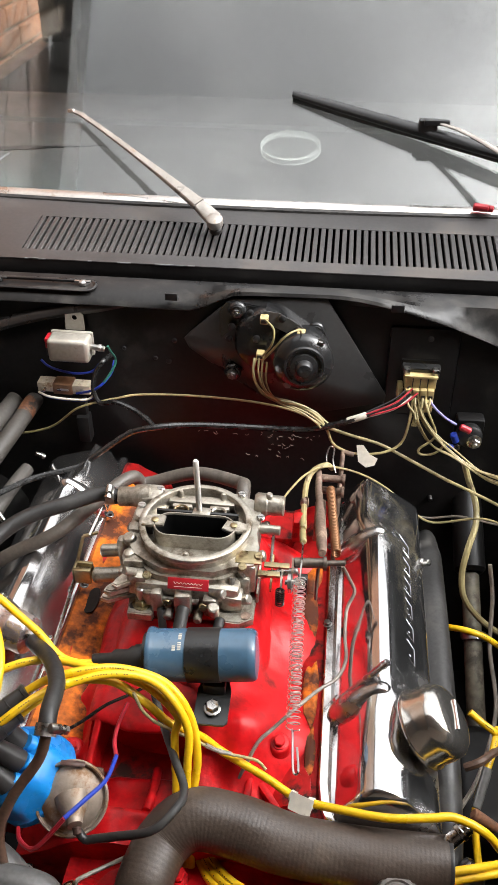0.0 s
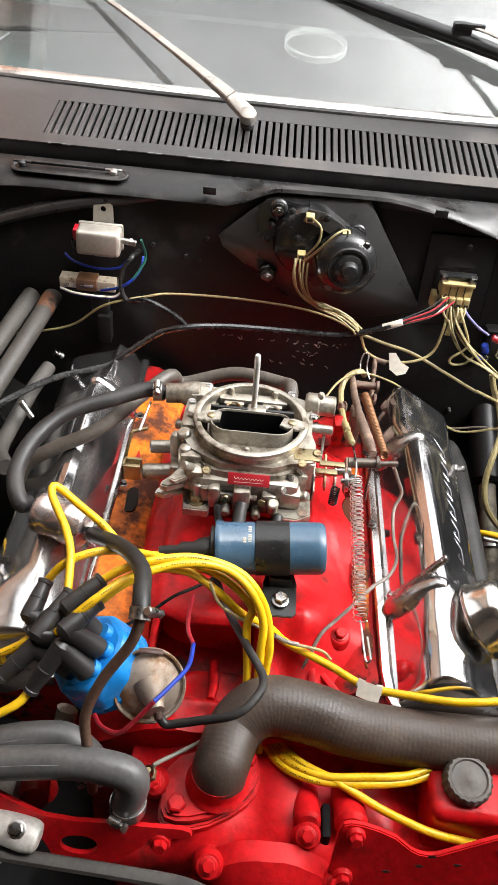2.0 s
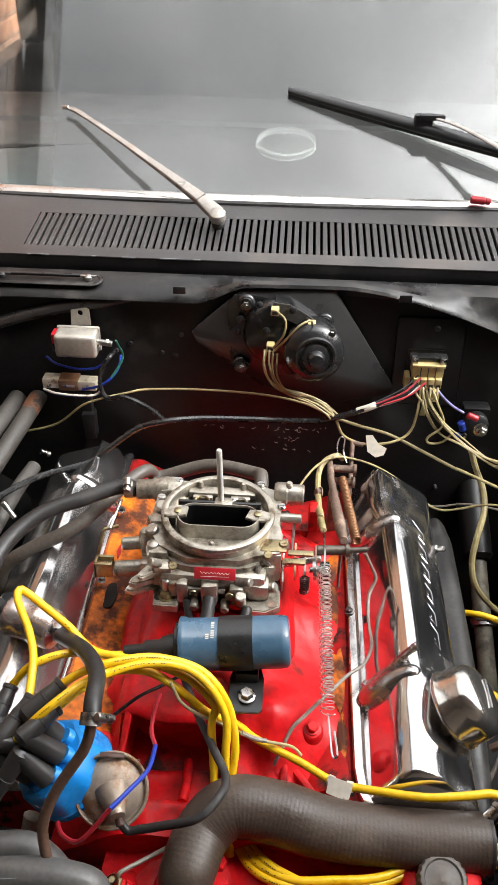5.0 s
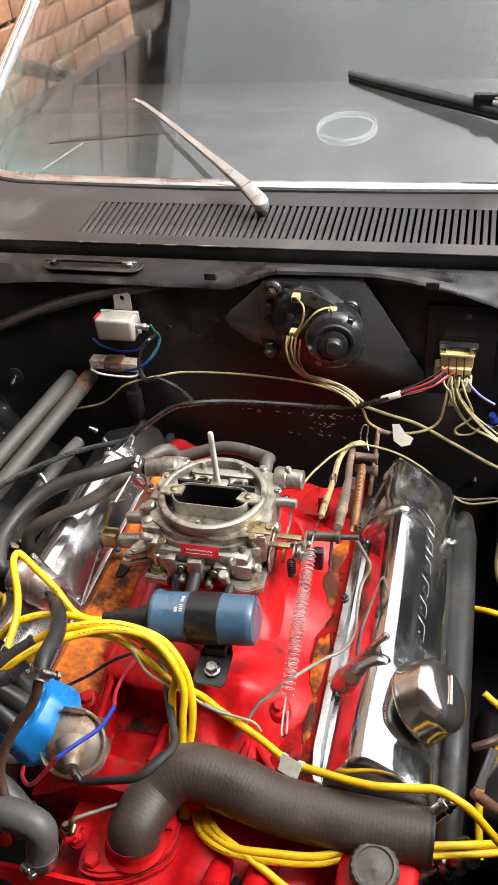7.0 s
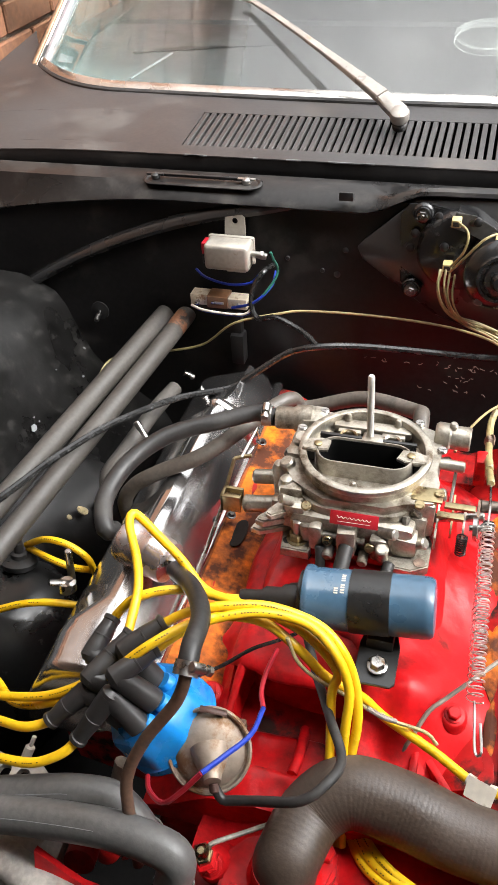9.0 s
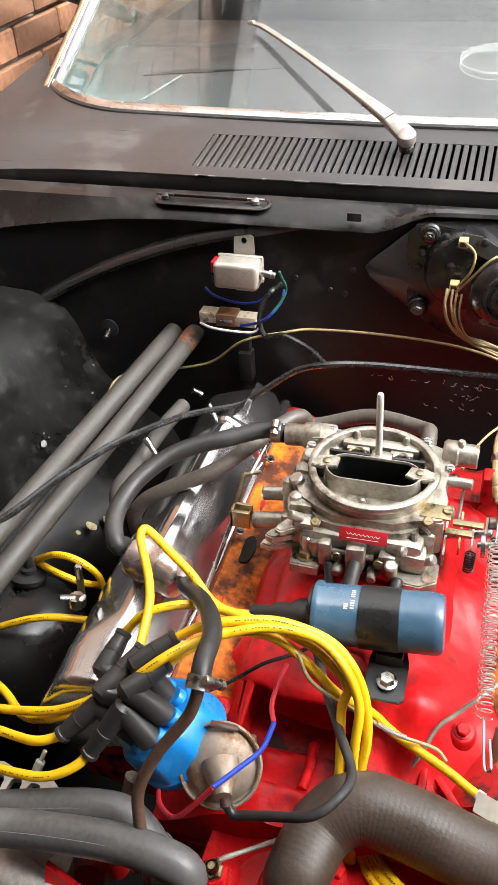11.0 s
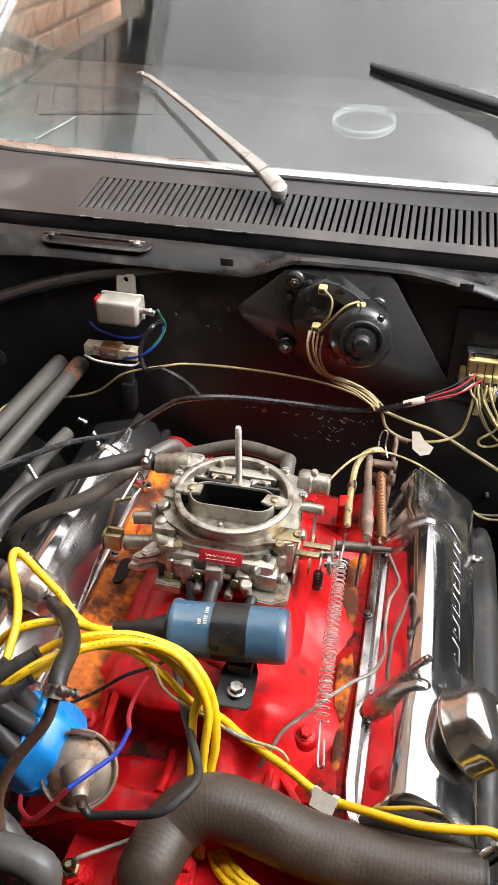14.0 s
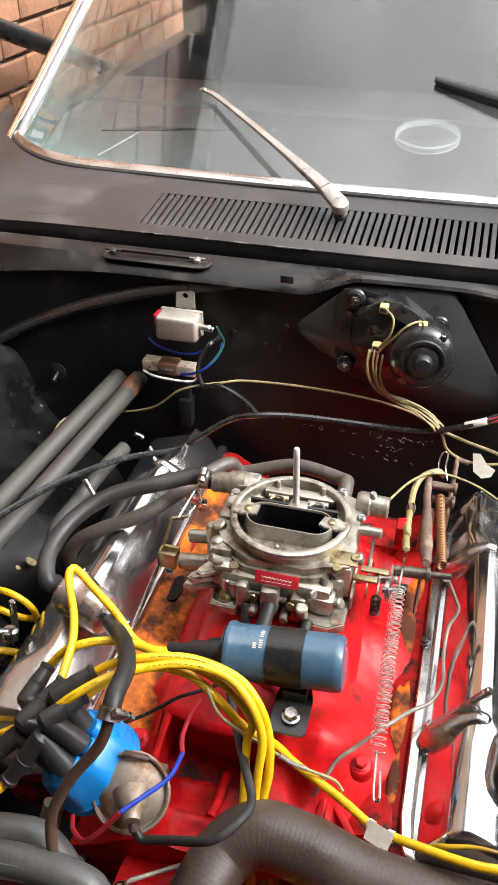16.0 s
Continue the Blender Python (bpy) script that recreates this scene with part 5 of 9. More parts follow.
base_outline = [(-0.068, -0.090), (-0.040, -0.090), (-0.036, -0.074), (0.030, -0.074), (0.036, -0.090), (0.062, -0.092), (0.078, -0.082), (0.078, -0.05), (0.07, -0.03), (0.07, 0.06), (0.062, 0.085), (-0.062, 0.085), (-0.066, 0.05), (-0.066, -0.03), (-0.072, -0.055)]
part("base_gasket", plate([(x * 0.98, y * 0.98) for x, y in base_outline], 0.002, pose(CX, CY, 0.7365)), PLASTIC_BLACK, carb)
part("throttle_base", roughen(plate(base_outline, 0.011, pose(CX, CY, 0.7387), 0.0015), 0.0006, 60), ALUMINIUM, carb, "grey cast throttle body")
secs = []
for z, rx, ry in ((0.7495, 0.046, 0.056), (0.757, 0.049, 0.060), (0.764, 0.051, 0.062), (0.772, 0.051, 0.062)):
    secs.append([(x, y, z) for x, y in superellipse(CX, CY, rx, ry, 48, 5)])
MAIN_SECS = secs
# bowl bosses, pump housings and webs round the body
for i, a in enumerate(((-0.222, -0.196, 0.655, 0.700, 0.756, 0.800, 0.006), (-0.226, -0.200, 0.700, 0.742, 0.765, 0.808, 0.007), (-0.216, -0.192, 0.640, 0.664, 0.760, 0.790, 0.005), (-0.095, -0.068, 0.660, 0.702, 0.758, 0.800, 0.004), (-0.094, -0.070, 0.705, 0.760, 0.758, 0.795, 0.006), (-0.186, -0.172, 0.628, 0.648, 0.748, 0.778, 0.004), (-0.125, -0.108, 0.626, 0.648, 0.748, 0.776, 0.004), (-0.158, -0.138, 0.624, 0.645, 0.748, 0.782, 0.005), (-0.105, -0.080, 0.634, 0.656, 0.750, 0.774, 0.006), (-0.235, -0.215, 0.668, 0.684, 0.752, 0.768, 0.005))):
    part("boss", lump(*a, seed=i * 3.1), ALUMINIUM, carb)
for p, q, r in (((-0.212, 0.722, 0.800), (-0.212, 0.722, 0.815), 0.0105), ((-0.218, 0.690, 0.795), (-0.222, 0.688, 0.808), 0.008), ((-0.19, 0.640, 0.752), (-0.19, 0.640, 0.775), 0.008), ((-0.112, 0.628, 0.752), (-0.112, 0.622, 0.772), 0.0065)):
    part("boss", roughen(rod(p, q, r, 20), 0.0005, 80), ALUMINIUM, carb)
# top casting
TOP_IN = superellipse(0, 0, 0.060, 0.070, 48, 4)
top_outline = [(-0.075, -0.03), (-0.066, -0.045), (-0.05, -0.055), (-0.03, -0.066), (0.03, -0.066), (0.05, -0.056), (0.075, -0.05), (0.078, -0.02), (0.073, 0.0), (0.075, 0.035), (0.07, 0.06), (0.04, 0.072), (-0.06, 0.072), (-0.078, 0.06), (-0.08, 0.02)]
part("top_casting", holed(TOP_IN, [[(0.0500 * math.cos(2 * math.pi * i / 48), 0.0500 * math.sin(2 * math.pi * i / 48)) for i in range(48)]], 0.0225, pose(CX, CY, 0.7705)), ALUMINIUM, carb)
part("top_flange", holed(top_outline, [[(0.0588 * math.cos(2 * math.pi * i / 48), 0.0588 * math.sin(2 * math.pi * i / 48)) for i in range(48)]], 0.010, pose(CX, CY, 0.7925)), ALUMINIUM, carb)
part("air_horn", revolve([(0.0590, -0.006), (0.0590, 0.010), (0.0600, 0.0125), (0.0610, 0.013), (0.0655, 0.013), (0.0672, 0.012), (0.0678, 0.009), (0.0672, 0.006), (0.0650, 0.004), (0.0650, -0.006)], (CX, CY, 0.806), (0, 0, 1), 72), ALUMINIUM, carb, "pale machined air horn ring")
part("horn_floor", holed([(0.0592 * math.cos(2 * math.pi * i / 48), 0.0592 * math.sin(2 * math.pi * i / 48)) for i in range(48)], [superellipse(0.001, -0.012, 0.047, 0.0195, 36, 3.2), superellipse(0.001, 0.030, 0.043, 0.016, 36, 3.2)], 0.0015, pose(CX, CY, 0.8015)), ALUMINIUM, carb)
part("choke_horn", stadium_wall(CX + 0.001, CY - 0.012, 0.098, 0.041, 0.773, 0.8225, 0.0026), ALUMINIUM, carb)
# black plates put the depth's shade into both openings
part("choke_plate", plate(superellipse(0, 0, 0.046, 0.0175, 40, 3), 0.001, pose(CX + 0.001, CY - 0.012, 0.7765)), WELL, carb, "choke plate blackened for the throat's shade")
part("rear_well", plate(superellipse(0, 0, 0.044, 0.0175, 40, 3), 0.001, pose(CX + 0.001, CY + 0.030, 0.7745)), WELL, carb, "black plate for the shade in the secondary opening")
part("divider_bar", box(CX - 0.049, CX + 0.050, CY + 0.0105, CY + 0.0145, 0.803, 0.8215, 0.001), PLASTIC_BLACK, carb)
part("air_valve_bar", roughen(box(CX - 0.040, CX + 0.042, CY + 0.038, CY + 0.052, 0.804, 0.8125, 0.002), 0.0005, 60), ALUMINIUM, carb)
for dx in (-0.022, 0.024):
    part("booster_ring", revolve([(0.007, 0), (0.007, 0.008), (0.0085, 0.0095), (0.010, 0.008), (0.010, 0)], (CX + dx, CY + 0.024, 0.804), (0, 0, 1), 28), BRASS if dx < 0 else ALUMINIUM, carb)
    part("booster_arm", box(CX + dx - 0.012, CX + dx + 0.012, CY + 0.030, CY + 0.036, 0.806, 0.812, 0.0015), ALUMINIUM, carb)
part("stud_foot", lump(CX - 0.006, CX + 0.016, CY + 0.006, CY + 0.022, 0.804, 0.822, 0.003), ALUMINIUM, carb)
for sx, ang in ((-1, 0.15), (1, -0.12)):
    ear = [(-0.013, -0.007), (-0.004, -0.0105), (0.008, -0.009), (0.016, -0.004), (0.016, 0.006), (0.004, 0.009), (-0.010, 0.008)]
    part("screw_ear", plate([(x * sx, y) if sx > 0 else (x * sx, -y) for x, y in ear], 0.004, pose(CX + sx * 0.047, CY - 0.008, 0.8185, 0, 0, math.degrees(ang)), 0.0008), ALUMINIUM, carb)
    part("screw", lathe([(0.0042, 0), (0.0042, 0.0014), (0.0032, 0.002)], (CX + sx * 0.047, CY - 0.008, 0.8225), (0, 0, 1), 16), BRASS, carb)
    part("ear_web", box(*sorted((CX + sx * 0.050, CX + sx * 0.061)), CY - 0.013, CY - 0.004, 0.803, 0.8185, 0.001), PLASTIC_BLACK, carb)
for a, rr in ((62, 0.0565), (118, 0.0565), (-92, 0.0565)):
    part("peg", lathe([(0.0045, 0), (0.0038, 0.009), (0.0022, 0.0125), (0.0015, 0.0128)], (CX + rr * math.cos(radians(a)), CY + rr * math.sin(radians(a)), 0.808), (0, 0, 1), 14), ALUMINIUM, carb)
STUD = mat("bright_zinc_stud", (0.62, 0.60, 0.56), 0.4, metal=0.35, var=0.15, var_scale=60, grain=160, bump=0.05)
stud_rings = [(0.0036, 0.0)]
for i in range(42):
    z = 0.005 + i * 0.0022
    stud_rings += [(0.0037, z), (0.0033, z + 0.0011)]
stud_rings += [(0.0035, 0.099), (0.0025, 0.101)]
part("centre_stud", lathe(stud_rings, (-0.1425, 0.7285, 0.795), (-0.022, 0.004, 1), 14), STUD, carb, "threaded steel air cleaner stud")
# thin black liner: the throat's shade as colour
part("choke_throat", stadium_wall(CX + 0.001, CY - 0.012, 0.0925, 0.0355, 0.774, 0.8205, 0.0012), WELL, carb, "black liner holding the choke throat's shade")
# darker copy of the cast alloy: the recess shade is in its colour
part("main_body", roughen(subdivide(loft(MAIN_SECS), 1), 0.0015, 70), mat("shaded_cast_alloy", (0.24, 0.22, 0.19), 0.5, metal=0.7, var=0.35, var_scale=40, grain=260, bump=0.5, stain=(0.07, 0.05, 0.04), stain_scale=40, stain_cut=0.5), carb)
part("bowl_front", roughen(subdivide(box(-0.207, -0.084, 0.637, 0.672, 0.748, 0.784, 0.007, 2), 2), 0.0022, 75), ALUMINIUM, carb)
for x0, x1 in ((-0.222, -0.202), (-0.090, -0.074)):
    part("bowl_side", roughen(subdivide(box(x0, x1, 0.655, 0.775, 0.748, 0.786, 0.006, 2), 2), 0.002, 75), ALUMINIUM, carb)
part("paint_smeared_edge", roughen(subdivide(box(-0.190, -0.100, 0.629, 0.640, 0.7390, 0.7480, 0.0015), 2), 0.0008, 90), RED_DIRTY, carb, "red overspray on the casting edge")
# ribs, webs and small cast details round the bowl
ALLOY = mat("grimy_cast_alloy", (0.27, 0.25, 0.22), 0.45, metal=0.75, var=0.35, var_scale=40, grain=260, bump=0.5, stain=(0.08, 0.06, 0.045), stain_scale=40, stain_cut=0.5)
for i in range(9):
    x = -0.196 + 0.0125 * i
    part("rib", roughen(sweep([(x, 0.646, 0.750), (x + 0.001, 0.640, 0.762), (x + 0.002, 0.644, 0.776), (x + 0.002, 0.652, 0.790)], 0.0036, sides=8, radii=[0.005, 0.0042, 0.0032, 0.004]), 0.0006, 90), ALLOY, carb)
for i, (p, q, r) in enumerate((((-0.206, 0.648, 0.79), (-0.216, 0.640, 0.80), 0.005), ((-0.118, 0.640, 0.775), (-0.100, 0.632, 0.783), 0.0055), ((-0.090, 0.645, 0.76), (-0.072, 0.640, 0.770), 0.006), ((-0.178, 0.634, 0.766), (-0.130, 0.633, 0.765), 0.0034), ((-0.082, 0.700, 0.775), (-0.060, 0.700, 0.782), 0.007), ((-0.080, 0.755, 0.772), (-0.060, 0.757, 0.778), 0.006), ((-0.205, 0.735, 0.77), (-0.236, 0.738, 0.776), 0.006), ((-0.165, 0.632, 0.752), (-0.165, 0.618, 0.750), 0.0058), ((-0.130, 0.632, 0.752), (-0.130, 0.616, 0.752), 0.0052))):
    part("pipe_boss", roughen(rod(p, q, r, 14), 0.0005, 80), ALLOY if i % 2 else ALUMINIUM, carb)
for i in range(7):
    y = 0.66 + 0.018 * i
    part("rib", roughen(sweep([(-0.203, y, 0.752), (-0.211, y, 0.765), (-0.213, y + 0.001, 0.782), (-0.205, y + 0.001, 0.796)], 0.0034, sides=8), 0.0006, 90), ALLOY, carb)
    part("rib", roughen(sweep([(-0.090, y, 0.752), (-0.083, y, 0.765), (-0.081, y + 0.001, 0.782), (-0.088, y + 0.001, 0.796)], 0.0034, sides=8), 0.0006, 90), ALLOY, carb)
for z, k, t in ((0.7535, 1.0, 0.007), (0.7655, 0.86, 0.008), (0.778, 0.62, 0.006)):
    fin = [(-0.200, 0.648), (-0.203, 0.682), (-0.203 - 0.030 * k, 0.652), (-0.203 - 0.042 * k, 0.640), (-0.203 - 0.044 * k, 0.633), (-0.203 - 0.034 * k, 0.630)]
    part("cast_fin", roughen(plate(fin, t, pose(0, 0, z), 0.0016), 0.0007, 80), ALUMINIUM, carb)
for x, y in ((-0.214, 0.668), (-0.226, 0.690), (-0.213, 0.706)):
    part("cast_post", roughen(lathe([(0.0095, 0), (0.0088, 0.030), (0.0092, 0.034), (0.0088, 0.044), (0.0062, 0.050), (0.002, 0.052)], (x, y, 0.752), (-0.06, 0, 1), 20), 0.0007, 70), ALUMINIUM, carb)
# unions
part("fuel_union", join(lathe([(0.011, 0), (0.0125, 0.002), (0.0125, 0.020), (0.015, 0.023), (0.015, 0.040), (0.012, 0.043)], (-0.252, 0.762, 0.803), (1, 0.12, 0), 28), lump(-0.222, -0.195, 0.752, 0.782, 0.792, 0.812, 0.005)), ALUMINIUM, carb)
part("vacuum_union", join(lathe([(0.0115, 0), (0.0128, 0.0015), (0.0128, 0.020), (0.0145, 0.022), (0.0145, 0.034), (0.012, 0.037)], (-0.043, 0.768, 0.802), (-1, 0.02, 0), 28), lathe([(0.004, 0), (0.0045, 0.005), (0.003, 0.007)], (-0.062, 0.768, 0.814), (0, 0, 1), 12)), ALUMINIUM, carb)
part("shaft_boss", roughen(rod((-0.088, 0.736, 0.792), (-0.045, 0.736, 0.790), 0.0062, 18), 0.0003, 80), ALUMINIUM, carb)
part("idle_bracket", join(box(-0.092, -0.070, 0.664, 0.668, 0.782, 0.803, 0.0008), box(-0.092, -0.062, 0.664, 0.684, 0.801, 0.8035, 0.0008)), BRASS, carb)
for p, w in (((-0.083, 0.660, 0.800), (0, -0.5, 1)), ((-0.066, 0.676, 0.803), (0, -0.2, 1)), ((-0.19, 0.64, 0.795), (0, -0.5, 1)), ((-0.218, 0.745, 0.806), (0, 0, 1)), ((-0.200, 0.775, 0.809), (0, 0, 1)), ((-0.070, 0.742, 0.803), (0, 0, 1)), ((-0.098, 0.782, 0.803), (0, 0, 1)), ((-0.166, 0.628, 0.765), (0, -1, 0.4)), ((-0.124, 0.627, 0.765), (0, -1, 0.4)), ((-0.175, 0.634, 0.750), (0, -1, 0.3)), ((-0.12, 0.634, 0.75), (0, -1, 0.3))):
    part("screw", join(lathe([(0.0052, 0), (0.0052, 0.002), (0.004, 0.0032)], p, w, 18), moved(box(-0.0045, 0.0045, -0.0005, 0.0005, 0.0028, 0.0036), axis_matrix(p, w))), BRASS if p[1] < 0.7 else STEEL, carb)
# mounting bolt with its brass nut, and the empty ear beside it
part("mounting_stud", rod((-0.199, 0.637, 0.745), (-0.199, 0.637, 0.776), 0.0042, 14), STEEL, carb)
part("brass_nut", join(hexagon((-0.199, 0.637, 0.7515), (0, 0, 1), 0.0085, 0.008, 0.3), lathe([(0.011, 0), (0.011, 0.0015)], (-0.199, 0.637, 0.750), (0, 0, 1), 20)), BRASS, carb)
part("bolt_hole", lathe([(0.0048, 0), (0.0048, 0.0005)], (-0.208, 0.633, 0.7500), (0, 0, 1), 18), PLASTIC_BLACK, carb)
part("bolt_hole", lathe([(0.0058, 0), (0.0058, 0.0005)], (-0.076, 0.632, 0.7500), (0, 0, 1), 18), RUST, carb)
for p, q, r in (((-0.147, 0.628, 0.762), (-0.149, 0.602, 0.748), 0.0078), ((-0.104, 0.624, 0.752), (-0.106, 0.610, 0.745), 0.0062), ((-0.166, 0.60, 0.715), (-0.174, 0.627, 0.757), 0.0048)):
    part("vacuum_cap", rod(p, q, r, 16), RUBBER, carb, "black rubber vacuum cap")
# maker's plate: red enamel with a pale wavy bar in place of the script
tagm = Matrix.Translation((-0.1415, 0.634, 0.7925)) @ Matrix.Rotation(radians(62), 4, "X")
part("name_plate", moved(box(-0.0235, 0.0235, -0.0068, 0.0068, -0.001, 0.001, 0.0006), tagm), TAG_PAINT, carb, "red enamel plate with a pale wavy bar")
part("plate_bar", moved(sweep([(-0.0165 + 0.00205 * i, 0.0008 + (0.0016 if i == 0 else 0.0009) * (-1) ** i, 0.0011) for i in range(17)], 0.0003, sides=6, step=0.002), tagm), LABEL_WHITE, carb)
part("plate_bar", moved(sweep([(-0.016, -0.0035, 0.0012), (0.0, -0.0032, 0.0011), (0.016, -0.003, 0.0011)], 0.00025, sides=6, step=0.004), tagm), LABEL_WHITE, carb)
# choke lever side
part("choke_shaft", join(rod((-0.268, 0.678, 0.747), (-0.225, 0.680, 0.752), 0.0095, 20), rod((-0.262, 0.700, 0.768), (-0.215, 0.703, 0.772), 0.008, 20)), ALUMINIUM, carb)
part("choke_bracket", join(box(-0.292, -0.270, 0.671, 0.675, 0.738, 0.760, 0.0008), box(-0.292, -0.270, 0.684, 0.688, 0.738, 0.760, 0.0008), box(-0.292, -0.2885, 0.671, 0.688, 0.738, 0.760, 0.0008), rod((-0.290, 0.69, 0.758), (-0.284, 0.705, 0.785), 0.0022, 8), rod((-0.284, 0.705, 0.785), (-0.266, 0.71, 0.788), 0.0022, 8)), BRASS, carb, "yellow plated choke lever bracket")
coil_pts = [(-0.2905 + 0.0205 * i / 64, 0.6795 + 0.0065 * math.cos(i * math.pi / 4), 0.749 + 0.0065 * math.sin(i * math.pi / 4)) for i in range(65)]
part("choke_spring", sweep(coil_pts, 0.0010, sides=6, smooth=False), BRASS, carb)
part("choke_rod", join(rod((-0.292, 0.69, 0.742), (-0.308, 0.62, 0.684), 0.0024, 10), rod((-0.308, 0.62, 0.684), (-0.312, 0.515, 0.684), 0.0024, 10)), STEEL, carb)
part("choke_link", rod((-0.275, 0.702, 0.79), (-0.268, 0.745, 0.80), 0.0018, 8), STEEL, carb)
# throttle lever side
part("throttle_shaft", rod((-0.075, 0.690, 0.756), (-0.020, 0.692, 0.768), 0.0048, 16), STEEL, carb)
for x, w, y0, y1, z0, z1, m_ in ((-0.066, 0.002, 0.655, 0.705, 0.742, 0.780, ALUMINIUM), (-0.052, 0.002, 0.668, 0.715, 0.748, 0.776, BRASS), (-0.040, 0.002, 0.66, 0.70, 0.744, 0.772, ALUMINIUM), (-0.028, 0.0025, 0.672, 0.708, 0.75, 0.780, RUST)):
    b = plate([(y0, z0 + 0.006), (y0 + 0.008, z0), (y1 - 0.012, z0 + 0.004), (y1, z0 + 0.02), (y1 - 0.006, z1), (y0 + 0.012, z1 - 0.008), (y0, z1 - 0.016)], w, Matrix(((0, 0, 1, x), (1, 0, 0, 0), (0, 1, 0, 0), (0, 0, 0, 1))), 0.0004)
    part("lever", b, m_, carb)
part("lever_bridge", join(box(-0.066, -0.040, 0.664, 0.672, 0.782, 0.786, 0.001), box(-0.060, -0.030, 0.682, 0.69, 0.779, 0.7825, 0.001)), BRASS, carb)
part("linkage_rod", sweep([(-0.058, 0.738, 0.790), (-0.054, 0.742, 0.788), (-0.054, 0.735, 0.77), (-0.055, 0.72, 0.752)], 0.0018, sides=8), STEEL, carb)
coil_pts = [(-0.039 + 0.0048 * math.cos(i * math.pi / 4), 0.664 + 0.0048 * math.sin(i * math.pi / 4), 0.738 + 0.026 * i / 64) for i in range(65)]
part("idle_spring", sweep(coil_pts, 0.0010, sides=6, smooth=False), PLASTIC_BLACK, carb)
part("roller", join(lathe([(0.012, 0), (0.012, 0.004), (0.008, 0.005)], (-0.030, 0.668, 0.772), (1, 0, 0.1), 22), rod((-0.034, 0.668, 0.772), (-0.012, 0.669, 0.776), 0.0035)), STEEL, carb)

# ---- lines of hoses and wires ----
HEATER_A = [(-0.492, 1.03, 0.748), (-0.497, 1.0, 0.7475), (-0.552, 0.643, 0.72), (-0.575, 0.563, 0.7)]
HEATER_B = [(-0.4635, 1.03, 0.747), (-0.4665, 1.005, 0.7435), (-0.531, 0.597, 0.7), (-0.554, 0.518, 0.68)]
HOSE_C = [(-0.445, 0.93, 0.696), (-0.455, 0.88, 0.694), (-0.467, 0.8, 0.685), (-0.464, 0.745, 0.694), (-0.442, 0.7, 0.71)]
PCV_HOSE = [(-0.252, 0.762, 0.802), (-0.275, 0.765, 0.803), (-0.313, 0.745, 0.8), (-0.363, 0.715, 0.795), (-0.394, 0.673, 0.785), (-0.402, 0.625, 0.775), (-0.391, 0.595, 0.762), (-0.385, 0.604, 0.752)]
BACK_HOSE = [(-0.098, 0.775, 0.79), (-0.098, 0.8, 0.797), (-0.107, 0.825, 0.782), (-0.17, 0.85, 0.772), (-0.239, 0.85, 0.752), (-0.26, 0.83, 0.775), (-0.328, 0.743, 0.755), (-0.381, 0.719, 0.735), (-0.412, 0.712, 0.715), (-0.428, 0.708, 0.690), (-0.430, 0.712, 0.655)]
FILTER_HOSE = [(-0.305, 0.573, 0.748), (-0.299, 0.555, 0.765), (-0.259, 0.503, 0.81), (-0.234, 0.458, 0.835), (-0.228, 0.42, 0.845), (-0.226, 0.402, 0.838)]
BROWN_PIPE = [(-0.226, 0.398, 0.833), (-0.233, 0.391, 0.814), (-0.256, 0.373, 0.781), (-0.269, 0.357, 0.75), (-0.267, 0.344, 0.723), (-0.262, 0.335, 0.7), (-0.262, 0.33, 0.66)]
VAC_HOSE = [(-0.207, 0.380, 0.719), (-0.199, 0.375, 0.712), (-0.188, 0.376, 0.714), (-0.17, 0.377, 0.72), (-0.134, 0.377, 0.738), (-0.115, 0.395, 0.745), (-0.111, 0.422, 0.735), (-0.128, 0.458, 0.73), (-0.148, 0.499, 0.725), (-0.163, 0.53, 0.73), (-0.176, 0.562, 0.735)]
COIL_LEAD = [(-0.208, 0.539, 0.768), (-0.241, 0.532, 0.768), (-0.265, 0.537, 0.771), (-0.29, 0.553, 0.785), (-0.316, 0.566, 0.797), (-0.336, 0.575, 0.808), (-0.345, 0.576, 0.812), (-0.343, 0.562, 0.81), (-0.323, 0.529, 0.803), (-0.312, 0.503, 0.797), (-0.308, 0.477, 0.79), (-0.306, 0.459, 0.786)]
LEAD_B = [(-0.335, 0.488, 0.765), (-0.317, 0.497, 0.785), (-0.291, 0.51, 0.79), (-0.263, 0.52, 0.785), (-0.223, 0.512, 0.79), (-0.179, 0.503, 0.79), (-0.151, 0.496, 0.78), (-0.127, 0.484, 0.76), (-0.13, 0.475, 0.74), (-0.125, 0.445, 0.7), (-0.12, 0.4, 0.63)]
LEAD_C = [(-0.274, 0.468, 0.8), (-0.255, 0.476, 0.81), (-0.224, 0.487, 0.815), (-0.188, 0.499, 0.81), (-0.149, 0.502, 0.795), (-0.126, 0.493, 0.78), (-0.111, 0.48, 0.755), (-0.105, 0.462, 0.725), (-0.107, 0.445, 0.695), (-0.11, 0.4, 0.63)]
LEAD_D = [(-0.273, 0.445, 0.795), (-0.255, 0.459, 0.805), (-0.23, 0.476, 0.81), (-0.195, 0.491, 0.81), (-0.158, 0.497, 0.8), (-0.132, 0.487, 0.785), (-0.115, 0.473, 0.755), (-0.114, 0.455, 0.725), (-0.113, 0.44, 0.695), (-0.105, 0.4, 0.63)]
